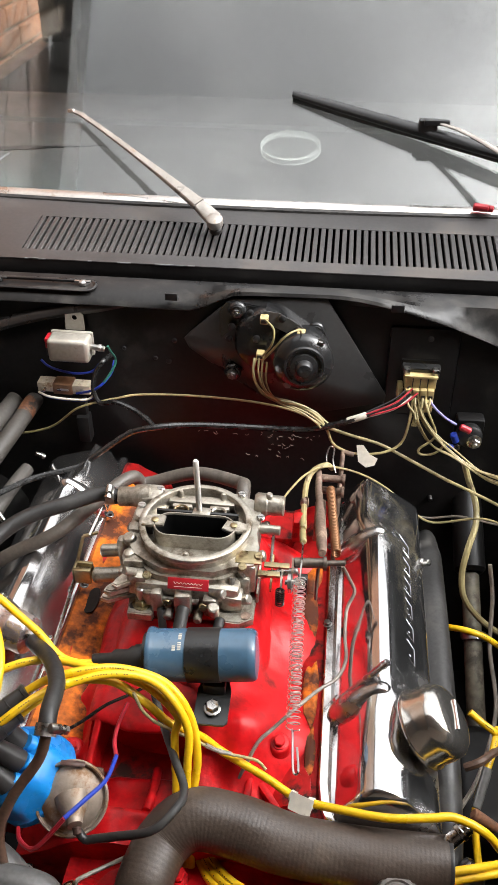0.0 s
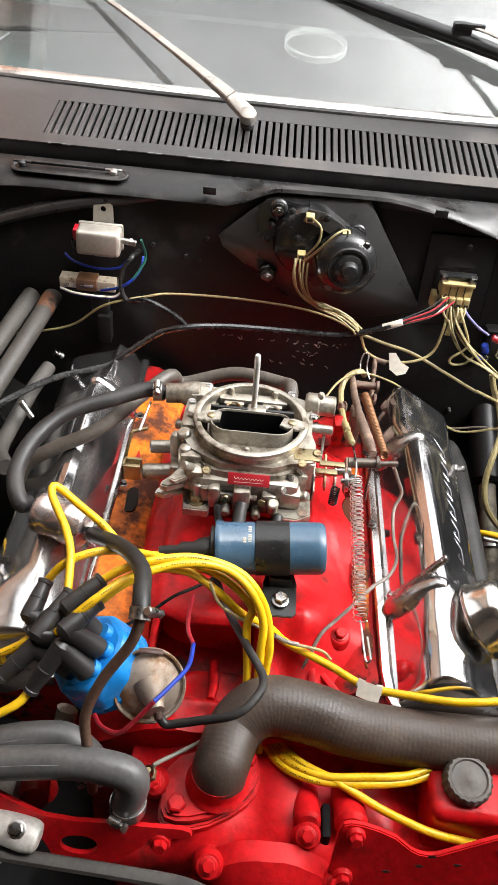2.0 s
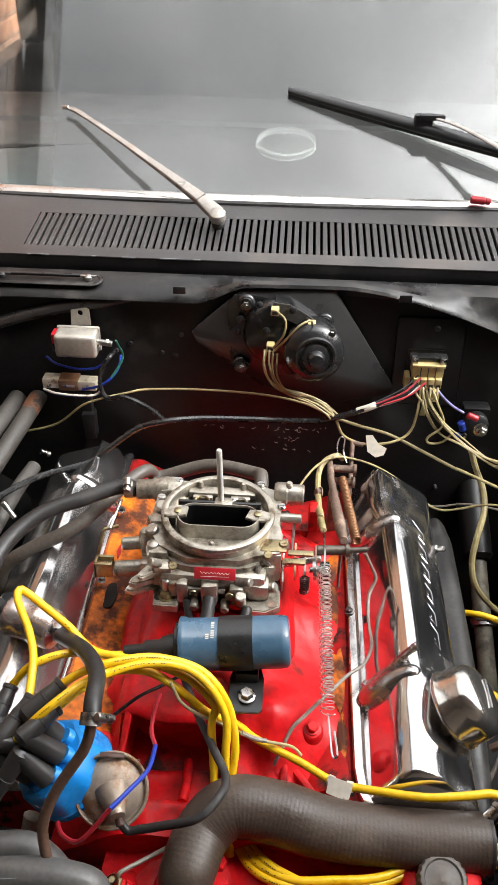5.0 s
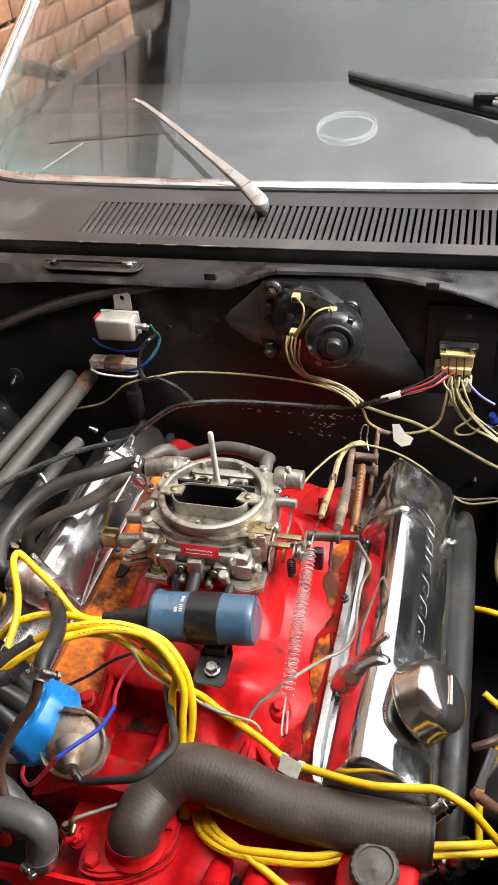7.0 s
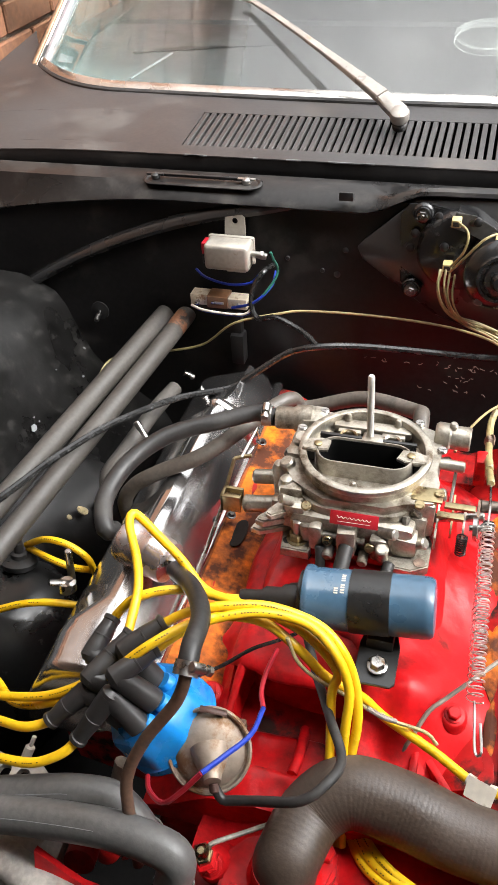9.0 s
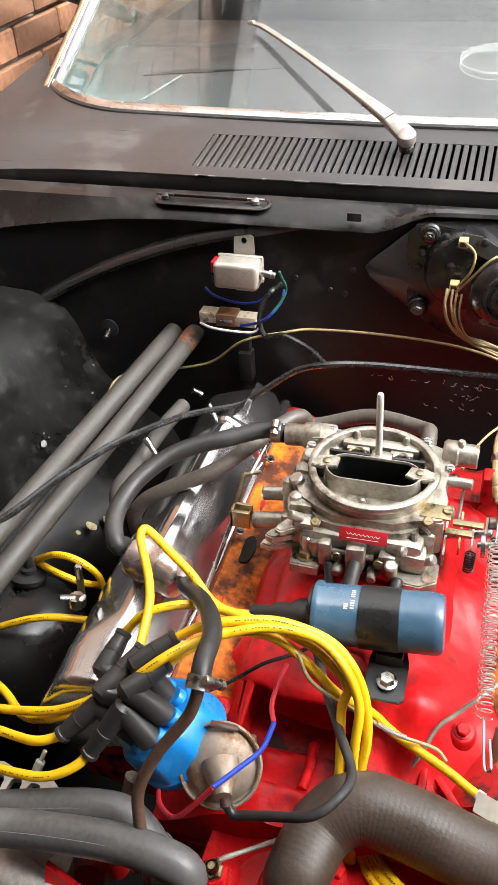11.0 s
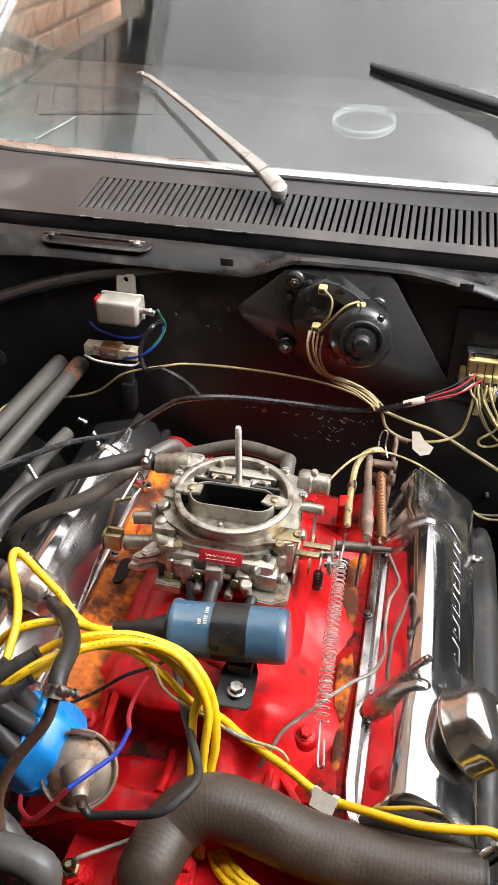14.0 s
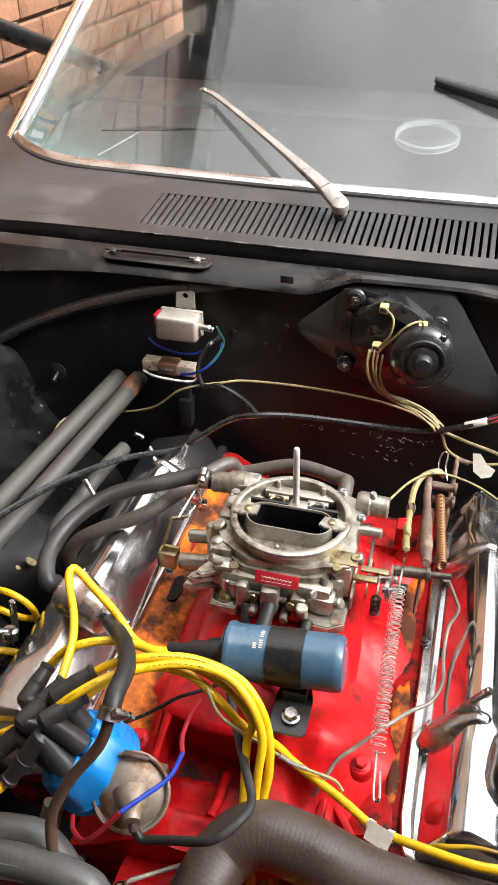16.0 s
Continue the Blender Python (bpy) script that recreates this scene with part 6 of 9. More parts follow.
LEAD_LONG = [(-0.308, 0.422, 0.775), (-0.292, 0.428, 0.795), (-0.271, 0.441, 0.81), (-0.25, 0.462, 0.812), (-0.222, 0.482, 0.808), (-0.192, 0.496, 0.79), (-0.162, 0.491, 0.77), (-0.136, 0.486, 0.745), (-0.106, 0.491, 0.72), (-0.085, 0.492, 0.695), (-0.037, 0.471, 0.69), (0.0, 0.452, 0.688), (0.047, 0.438, 0.7), (0.087, 0.429, 0.711), (0.127, 0.431, 0.716), (0.15, 0.434, 0.716), (0.179, 0.428, 0.706), (0.201, 0.426, 0.676), (0.234, 0.43, 0.616)]
LOW_A = [(-0.105, 0.42, 0.655), (-0.096, 0.413, 0.635), (-0.075, 0.385, 0.645), (-0.042, 0.368, 0.655), (-0.004, 0.368, 0.66), (0.041, 0.374, 0.66), (0.084, 0.394, 0.655), (0.16, 0.425, 0.63), (0.225, 0.456, 0.6)]
LOW_B = [(-0.118, 0.42, 0.65), (-0.103, 0.415, 0.63), (-0.083, 0.384, 0.64), (-0.053, 0.366, 0.65), (-0.009, 0.363, 0.655), (0.041, 0.37, 0.655), (0.084, 0.389, 0.65), (0.162, 0.421, 0.62), (0.222, 0.446, 0.6)]
LOW_C = [(-0.1, 0.425, 0.66), (-0.089, 0.411, 0.64), (-0.064, 0.383, 0.65), (-0.031, 0.365, 0.655), (-0.009, 0.356, 0.65), (0.019, 0.344, 0.645), (0.062, 0.33, 0.64), (0.111, 0.332, 0.62), (0.165, 0.348, 0.58)]
LEFT_A = [(-0.339, 0.442, 0.74), (-0.349, 0.432, 0.735), (-0.382, 0.423, 0.72), (-0.434, 0.424, 0.7), (-0.493, 0.431, 0.68)]
LEFT_A2 = [(-0.365, 0.423, 0.72), (-0.398, 0.423, 0.7), (-0.432, 0.433, 0.68), (-0.473, 0.463, 0.66), (-0.541, 0.505, 0.63)]
LEFT_B = [(-0.358, 0.393, 0.735), (-0.377, 0.386, 0.73), (-0.403, 0.39, 0.72), (-0.465, 0.405, 0.7)]
LEFT_C = [(-0.328, 0.382, 0.735), (-0.337, 0.371, 0.73), (-0.361, 0.362, 0.72), (-0.397, 0.363, 0.71), (-0.449, 0.374, 0.69)]
LEFT_D = [(-0.43, 0.584, 0.64), (-0.458, 0.57, 0.655), (-0.498, 0.563, 0.65), (-0.56, 0.556, 0.62)]
LEFT_E = [(-0.554, 0.667, 0.625), (-0.519, 0.66, 0.65), (-0.488, 0.658, 0.65), (-0.466, 0.659, 0.63), (-0.461, 0.66, 0.6)]
LEFT_F = [(-0.553, 0.667, 0.62), (-0.507, 0.644, 0.635), (-0.48, 0.646, 0.625), (-0.468, 0.667, 0.6)]
HARNESS_MAIN = [(-0.58, 0.604, 0.72), (-0.544, 0.636, 0.735), (-0.521, 0.677, 0.742), (-0.5, 0.711, 0.748), (-0.468, 0.783, 0.742), (-0.421, 0.873, 0.722), (-0.359, 0.915, 0.719), (-0.33, 0.93, 0.735), (-0.285, 0.945, 0.765), (-0.246, 0.942, 0.781), (-0.198, 0.955, 0.78), (-0.131, 0.965, 0.776), (-0.031, 0.975, 0.771), (0.01, 0.975, 0.782), (0.05, 0.975, 0.8), (0.096, 0.99, 0.814), (0.121, 1.01, 0.827)]
HARNESS_UP = [(-0.246, 0.942, 0.783), (-0.259, 0.955, 0.786), (-0.28, 0.97, 0.789), (-0.31, 0.977, 0.797), (-0.338, 0.99, 0.785), (-0.349, 1.0, 0.801), (-0.347, 1.01, 0.821), (-0.336, 1.02, 0.838), (-0.33, 1.05, 0.834)]
YELLOW_THIN = [(-0.565, 0.93, 0.676), (-0.568, 0.95, 0.691), (-0.56, 0.98, 0.697), (-0.514, 1.0, 0.7), (-0.429, 1.0, 0.724), (-0.372, 0.99, 0.773), (-0.311, 1.0, 0.789), (-0.276, 1.01, 0.791), (-0.195, 1.015, 0.791), (-0.105, 1.01, 0.79), (-0.043, 1.0, 0.784), (-0.003, 0.985, 0.773)]
MOTOR_A = [(-0.103, 0.985, 0.882), (-0.105, 0.975, 0.863), (-0.096, 0.975, 0.837), (-0.074, 0.985, 0.815), (-0.032, 0.985, 0.802), (-0.009, 0.98, 0.789), (0.004, 0.975, 0.772), (0.015, 0.97, 0.751), (0.045, 0.968, 0.739), (0.085, 0.97, 0.742), (0.112, 0.98, 0.754), (0.12, 0.985, 0.786), (0.123, 1.0, 0.815), (0.125, 1.01, 0.828)]
MOTOR_B = [(-0.098, 0.985, 0.882), (-0.097, 0.97, 0.866), (-0.087, 0.97, 0.836), (-0.061, 0.98, 0.812), (-0.028, 0.98, 0.798), (-0.005, 0.975, 0.784), (0.002, 0.975, 0.775)]
MOTOR_C = [(-0.093, 0.985, 0.88), (-0.092, 0.968, 0.856), (-0.079, 0.97, 0.83), (-0.052, 0.98, 0.816), (-0.023, 0.985, 0.801), (-0.002, 0.98, 0.785)]
MOTOR_D = [(-0.09, 0.985, 0.943), (-0.077, 0.97, 0.937), (-0.079, 0.965, 0.917), (-0.093, 0.98, 0.888)]
MOTOR_E = [(-0.040, 0.985, 0.921), (-0.043, 0.970, 0.938), (-0.058, 0.955, 0.938), (-0.077, 0.955, 0.914), (-0.093, 0.975, 0.884)]
TAN_LONG = [(0.005, 0.985, 0.77), (0.042, 0.985, 0.758), (0.084, 0.98, 0.749), (0.135, 0.97, 0.728), (0.184, 0.96, 0.707), (0.189, 0.95, 0.712), (0.256, 0.93, 0.692), (0.317, 0.9, 0.676)]
TAN_R1 = [(0.127, 1.01, 0.815), (0.136, 0.99, 0.795), (0.159, 0.98, 0.769), (0.186, 0.975, 0.749), (0.226, 0.965, 0.721), (0.256, 0.955, 0.714), (0.315, 0.93, 0.709)]
TAN_R2 = [(0.132, 1.01, 0.816), (0.141, 0.985, 0.799), (0.165, 0.975, 0.77), (0.192, 0.97, 0.746), (0.224, 0.96, 0.731), (0.253, 0.95, 0.728), (0.31, 0.92, 0.727)]
TAN_R3 = [(0.129, 1.01, 0.816), (0.128, 0.985, 0.798), (0.152, 0.975, 0.762), (0.185, 0.965, 0.749), (0.228, 0.955, 0.725), (0.254, 0.945, 0.719), (0.313, 0.92, 0.712)]
TAN_LOOP = [(0.14, 1.0, 0.818), (0.147, 0.985, 0.805), (0.159, 0.98, 0.779), (0.155, 0.975, 0.767), (0.138, 0.97, 0.754), (0.142, 0.97, 0.744), (0.162, 0.975, 0.744), (0.177, 0.98, 0.76)]
BLUE_R = [(0.145, 1.02, 0.82), (0.15, 1.0, 0.814), (0.168, 0.99, 0.8), (0.188, 0.99, 0.787)]
TAPE_R = [(0.208, 0.98, 0.726), (0.217, 0.972, 0.702), (0.229, 0.95, 0.677), (0.229, 0.92, 0.66), (0.218, 0.89, 0.636), (0.213, 0.87, 0.604), (0.219, 0.85, 0.578), (0.243, 0.84, 0.55), (0.272, 0.83, 0.534), (0.321, 0.82, 0.515)]
THIN_CARB = [(-0.058, 0.8, 0.757), (-0.045, 0.86, 0.745), (-0.021, 0.91, 0.741), (0.009, 0.93, 0.741), (0.056, 0.95, 0.716), (0.098, 0.95, 0.691), (0.133, 0.93, 0.672), (0.166, 0.91, 0.667), (0.231, 0.88, 0.707), (0.286, 0.84, 0.708)]
THIN_WHITE_R = [(0.128, 0.95, 0.645), (0.166, 0.95, 0.64), (0.209, 0.94, 0.656), (0.26, 0.92, 0.663), (0.309, 0.9, 0.676)]
TAN_CABLE = [(-0.019, 0.77, 0.752), (-0.021, 0.86, 0.729), (-0.02, 0.905, 0.729), (-0.011, 0.925, 0.737), (0.006, 0.935, 0.74), (0.015, 0.94, 0.73)]
WHITE_R = [(0.033, 0.709, 0.765), (0.044, 0.71, 0.74), (0.05, 0.706, 0.725), (0.042, 0.691, 0.71), (0.041, 0.658, 0.7), (0.043, 0.625, 0.698), (0.034, 0.6, 0.695), (0.012, 0.576, 0.7), (-0.013, 0.54, 0.71), (-0.035, 0.52, 0.7), (-0.048, 0.507, 0.695), (-0.06, 0.486, 0.68), (-0.073, 0.468, 0.66)]
TEMP_WIRE = [(-0.208, 0.354, 0.668), (-0.204, 0.357, 0.672), (-0.184, 0.374, 0.665), (-0.153, 0.403, 0.65)]
RED_WIRE = [(-0.189, 0.515, 0.73), (-0.19, 0.483, 0.74), (-0.188, 0.459, 0.745), (-0.181, 0.441, 0.75)]
BLUE_WIRE = [(-0.181, 0.441, 0.75), (-0.183, 0.411, 0.757), (-0.196, 0.384, 0.765), (-0.209, 0.366, 0.765)]
RED_WIRE2 = [(-0.209, 0.366, 0.765), (-0.225, 0.357, 0.745), (-0.24, 0.352, 0.73), (-0.259, 0.366, 0.715), (-0.268, 0.382, 0.705)]
BLUE_THIN = [(-0.166, 0.527, 0.75), (-0.186, 0.515, 0.745), (-0.209, 0.503, 0.74), (-0.232, 0.487, 0.73), (-0.256, 0.475, 0.72)]
TAN_THIN = [(-0.171, 0.486, 0.79), (-0.161, 0.482, 0.765), (-0.143, 0.479, 0.75), (-0.112, 0.48, 0.73), (-0.087, 0.482, 0.71), (-0.062, 0.485, 0.7), (-0.046, 0.485, 0.695), (-0.037, 0.479, 0.69)]
RES_BLUE = [(-0.44, 1.015, 0.779), (-0.417, 1.0, 0.782), (-0.381, 0.995, 0.783), (-0.358, 0.998, 0.783), (-0.348, 1.0, 0.791)]
RES_BLUE2 = [(-0.38, 1.01, 0.785), (-0.351, 1.0, 0.799), (-0.333, 1.0, 0.813), (-0.322, 1.015, 0.825), (-0.321, 1.03, 0.836)]
REG_BLUE = [(-0.435, 1.03, 0.829), (-0.42, 1.025, 0.82), (-0.385, 1.02, 0.815), (-0.353, 1.015, 0.823), (-0.34, 1.02, 0.836)]
REG_GREEN = [(-0.319, 1.0, 0.878), (-0.317, 1.005, 0.866), (-0.316, 1.02, 0.846), (-0.318, 1.015, 0.833), (-0.333, 1.0, 0.813), (-0.346, 1.0, 0.801)]
RIGHT_YEL_A = [(0.184, 0.774, 0.6), (0.211, 0.761, 0.61), (0.242, 0.756, 0.6), (0.294, 0.751, 0.56)]
RIGHT_YEL_B = [(0.198, 0.625, 0.62), (0.217, 0.616, 0.61), (0.233, 0.609, 0.6), (0.273, 0.595, 0.55)]
RIGHT_YEL_C = [(0.234, 0.62, 0.6), (0.222, 0.581, 0.6), (0.202, 0.531, 0.585), (0.2, 0.499, 0.57), (0.204, 0.459, 0.55)]
RIGHT_GREY = [(0.243, 0.85, 0.65), (0.252, 0.83, 0.604), (0.251, 0.78, 0.555), (0.255, 0.7, 0.524), (0.229, 0.62, 0.501), (0.195, 0.56, 0.506)]
RIGHT_RED = [(0.19, 0.563, 0.6), (0.205, 0.565, 0.61), (0.229, 0.589, 0.6), (0.272, 0.63, 0.58)]
FRONT_HOSE_A = [(-0.226, 0.318, 0.655), (-0.226, 0.318, 0.672), (-0.222, 0.325, 0.7), (-0.241, 0.328, 0.71), (-0.282, 0.33, 0.71), (-0.344, 0.328, 0.7), (-0.396, 0.324, 0.69)]
FRONT_HOSE_B = [(-0.262, 0.35, 0.655), (-0.262, 0.348, 0.675), (-0.275, 0.354, 0.692), (-0.294, 0.359, 0.7), (-0.325, 0.356, 0.7), (-0.351, 0.352, 0.695), (-0.404, 0.345, 0.68)]
RAD = [(-0.1445, 0.3575, 0.655), (-0.1425, 0.364, 0.667), (-0.131, 0.402, 0.672), (-0.104, 0.421, 0.684), (-0.061, 0.421, 0.68), (-0.004, 0.412, 0.672), (0.066, 0.41, 0.668), (0.146, 0.412, 0.665)]

COOLANT = mat("worn_coolant_rubber", (0.082, 0.079, 0.076), 0.42, var=0.3, var_scale=16, grain=200, bump=0.25, stain=(0.12, 0.115, 0.11), stain_scale=16, stain_cut=0.58)

GREASY_STEEL = mat("greasy_brown_steel", (0.11, 0.09, 0.075), 0.45, metal=0.7, var=0.35, var_scale=40, grain=200, bump=0.3)

WIRE_VIOLET = mat("pale_violet_wire_sleeve", (0.2, 0.18, 0.42), 0.45, var=0.2, grain=150)
# ---- ignition ----
coil = thing("ignition_coil", (-0.11, 0.558, 0.742), "slate blue ignition coil in a black clamp", "ignition coil")
CA, CW = Vector((-0.171, 0.551, 0.768)), Vector((1, 0.048, 0.080)).normalized()


def along(d):
    return CA + CW * d


part("can", lathe([(0.022, 0.0005), (0.0265, 0), (0.0295, 0.0015), (0.0300, 0.004), (0.0295, 0.007), (0.0278, 0.010), (0.0278, 0.108), (0.0272, 0.1135), (0.025, 0.1165), (0.019, 0.1175), (0.012, 0.117)], CA, CW, 56), COIL_BLUE, coil)
part("clamp_band", lathe([(0.0279, 0), (0.0288, 0.0003), (0.0288, 0.0357), (0.0279, 0.036)], along(0.043), CW, 48), PLASTIC_BLACK, coil, "black painted steel clamp band")
part("clamp_foot", roughen(plate([(-0.018, -0.036), (-0.018, 0.0), (-0.012, 0.02), (0.012, 0.02), (0.018, 0.0), (0.018, -0.036), (0.014, -0.040), (-0.014, -0.040)], 0.0032, pose(-0.098, 0.537, 0.7355, 8, 0, 0), 0.0006), 0.0004, 60), PLASTIC_BLACK, coil, "black bracket foot")
part("clamp_web", box(-0.110, -0.086, 0.530, 0.556, 0.738, 0.752, 0.002), PLASTIC_BLACK, coil)
part("foot_bolt", bolt((-0.097, 0.5135, 0.7385), (0, -0.13, 1), 0.0072, 0.006), STEEL, coil, "bright hex bolt")
part("tower", lathe([(0.024, 0), (0.024, 0.003), (0.012, 0.006), (0.011, 0.014)], CA, -CW, 32), PLASTIC_BLACK, coil)
bars = []
for i in range(13):
    if i in (4, 9):
        continue
    a = radians(12 - 5.2 * i) if i < 10 else radians(-22 - 4.5 * (i - 10))
    out = Vector((0, math.sin(a) * 0.9, math.cos(a)))
    ax = Vector(CW).normalized()
    out = (out - ax * out.dot(ax)).normalized()
    turn = Matrix((ax, out.cross(ax), out)).transposed().to_4x4()
    bars.append(moved(box(-0.0018, 0.0018, -0.0007, 0.0007, 0.0270, 0.02805), Matrix.Translation(Vector(along(0.0375 if i < 10 else 0.0318))) @ turn))
part("label_bars", join(*bars), LABEL_WHITE, coil, "faint pale printed bars")
boot = single("coil_boot", join(lathe([(0.0095, 0), (0.0115, 0.002), (0.0115, 0.012), (0.0135, 0.015), (0.0135, 0.028), (0.0105, 0.032), (0.0105, 0.046), (0.0072, 0.050), (0.0068, 0.068), (0.006, 0.070)], (-0.160, 0.5485, 0.768), (-1, -0.16, 0.0), 24)), RUBBER, "black rubber boot on the coil tower", "rubber boot")

dist = thing("distributor", (-0.235, 0.43, 0.66), "blue capped distributor leaning out from the block", "distributor")
DA = Vector((-0.52, -0.10, 0.85)).normalized()
DB = Vector((-0.262, 0.432, 0.704))
rows = []
for r, h, fl in ((0.043, 0.0, 0.0), (0.0462, 0.0012, 0.0), (0.0462, 0.0075, 0.0), (0.0450, 0.0085, 0.3), (0.0442, 0.0095, 1.0), (0.0436, 0.020, 1.0), (0.0418, 0.037, 1.0), (0.0400, 0.0405, 1.0), (0.0365, 0.0425, 1.0), (0.022, 0.0440, 0.4), (0.018, 0.0450, 0.0), (0.015, 0.049, 0.0), (0.001, 0.050, 0.0)):
    ring = []
    for i in range(64):
        a = 2 * math.pi * i / 64
        flat_r = math.cos(math.pi / 8) / math.cos((a % (math.pi / 4)) - math.pi / 8)
        groove = 0.975 if fl >= 1.0 and i % 8 == 0 else 1.0
        rr = r * (1 + (1.05 * flat_r - 1) * fl) * groove
        ring.append((rr * math.cos(a), rr * math.sin(a), h))
    rows.append(ring)
cap = part("cap", moved(loft(rows), axis_matrix(DB, DA)), BLUE, dist, "bright blue moulded cap with flat panels", sharp=22)
mt = axis_matrix(DB, DA)
for i in range(8):
    a = 2 * math.pi * (i + 0.5) / 8
    part("tower", moved(lathe([(0.0085, 0), (0.0078, 0.008), (0.0070, 0.009)], (0.026 * math.cos(a), 0.026 * math.sin(a), 0.041), (0, 0, 1), 16), mt), BLUE, dist)
part("tower", moved(lathe([(0.009, 0), (0.008, 0.012), (0.0075, 0.014)], (0, 0, 0.046), (0, 0, 1), 16), mt), BLUE, dist)
part("body", lathe([(0.026, -0.07), (0.026, -0.02), (0.038, -0.012), (0.040, -0.001)], DB, DA, 36), ALUMINIUM, dist)
part("clip", moved(box(0.038, 0.0425, -0.006, 0.006, -0.01, 0.03, 0.001), mt @ Matrix.Rotation(radians(-40), 4, "Z")), STEEL, dist)
vac = part("vacuum_canister", lathe([(0.006, -0.014), (0.013, -0.012), (0.030, -0.004), (0.0345, 0.0), (0.0358, 0.0015), (0.0358, 0.0048), (0.0346, 0.0062), (0.0330, 0.0058), (0.0318, 0.0025), (0.0300, 0.0025), (0.0285, 0.0060), (0.022, 0.0105), (0.012, 0.0135), (0.001, 0.0142)], (-0.220, 0.409, 0.722), Vector((0.12, -0.62, 0.76)), 56), VAC_TIN, dist, "rust-freckled tin vacuum canister")
part("nose", roughen(lathe([(0.0175, -0.004), (0.0150, 0.004), (0.0105, 0.013), (0.0080, 0.018), (0.0072, 0.0235), (0.001, 0.024)], (-0.2165, 0.402, 0.7275), (0.35, -0.90, -0.05), 32), 0.0004, 60), VAC_TIN, vac, "rusty conical canister nose")
part("vacuum_pipe", rod((-0.208, 0.382, 0.722), (-0.2055, 0.376, 0.7175), 0.0042, 14), RUST_DARK, vac)
part("canister_arm", box(-0.235, -0.20, 0.43, 0.45, 0.70, 0.712, 0.002), RUBBER_BROWN, dist)
part("red_clip", sweep([(-0.232, 0.426, 0.753), (-0.222, 0.427, 0.752), (-0.210, 0.430, 0.747)], 0.0030, sides=8, flat=0.45), RUST_DARK, dist, "dark rusty retaining strap")


BOOT_RUBBER = mat("satin_boot_rubber", (0.030, 0.028, 0.027), 0.4, var=0.2, var_scale=30, grain=220, bump=0.08, stain=(0.05, 0.045, 0.04), stain_scale=30, stain_cut=0.6, spec=0.4)


def plug_boot(points, r=0.0086):
    p = [Vector(q) for q in points]
    away = (p[1] - p[0]).normalized()
    b = [sweep(p[:2], r, sides=14, step=0.004, radii=[r * 0.82, r * 0.86, r, r * 1.02, r * 1.1, r * 1.12])]
    b.append(lathe([(r * 0.7, -0.001), (r * 0.94, 0.0), (r * 0.94, 0.0035), (r * 0.8, 0.0045)], p[0], away, 18))
    b.append(lathe([(r * 0.9, -0.001), (r * 1.06, 0.0), (r * 1.06, 0.0012), (r * 0.9, 0.002)], p[0].lerp(p[1], 0.5), away, 18))
    b.append(sweep(p[1:], r, sides=14, step=0.004, radii=[r * 1.12, r * 1.16, r * 1.2, r * 1.26, r * 1.28]))
    b.append(lathe([(r * 0.6, -r * 0.9), (r * 1.1, -r * 0.4), (r * 1.1, r * 0.4), (r * 0.6, r * 0.9)], p[1], away, 14))
    return single("lead_boot", join(*b), BOOT_RUBBER, "smooth black rubber lead boot on the distributor cap", "rubber boot", "distributor lead boots")


plug_boot([(-0.272, 0.445, 0.797), (-0.297, 0.416, 0.790), (-0.270, 0.420, 0.758)])
plug_boot([(-0.274, 0.470, 0.800), (-0.301, 0.444, 0.787), (-0.278, 0.442, 0.752)])
plug_boot([(-0.303, 0.462, 0.786), (-0.325, 0.420, 0.772), (-0.278, 0.424, 0.750)])
plug_boot([(-0.335, 0.488, 0.766), (-0.344, 0.455, 0.752), (-0.30, 0.442, 0.735)])
plug_boot([(-0.327, 0.382, 0.736), (-0.301, 0.407, 0.774), (-0.277, 0.402, 0.746)])
plug_boot([(-0.358, 0.392, 0.736), (-0.330, 0.415, 0.758), (-0.292, 0.41, 0.733)])
plug_boot([(-0.342, 0.442, 0.741), (-0.322, 0.452, 0.757), (-0.290, 0.435, 0.740)])


def lead(path, r=0.0043, name="ignition_lead", mat_=None, label="bright yellow silicone ignition lead", group="yellow ignition leads", cat="ignition lead"):
    ob = single(name, sweep(path, r, sides=10, step=0.005), mat_ or YELLOW, label, cat, group)
    line = spline(path, 0.0024)
    if len(line) > 30:
        bars = []
        first = 6 + int(37 * abs(path[0][0] * 13 % 1)) % 18
        for i in range(first, len(line) - 6):
            if i - first > 22 or random.random() < 0.3:
                continue
            tg = (line[i + 1] - line[i]).normalized()
            nv = Vector((0, -0.62, 0.78))
            nv = (nv - tg * nv.dot(tg)).normalized()
            m = Matrix.Translation(line[i] + nv * (r - 0.0001)) @ Matrix((tg, nv.cross(tg), nv)).transposed().to_4x4()
            bars.append(moved(box(-0.0007, 0.0007, -0.0005, 0.0005, -0.0004, 0.0001), m))
        tagged(part("print_bars", join(*bars), PRINT, ob, "dark printed bars along the lead"), kind="stuff")
    return ob


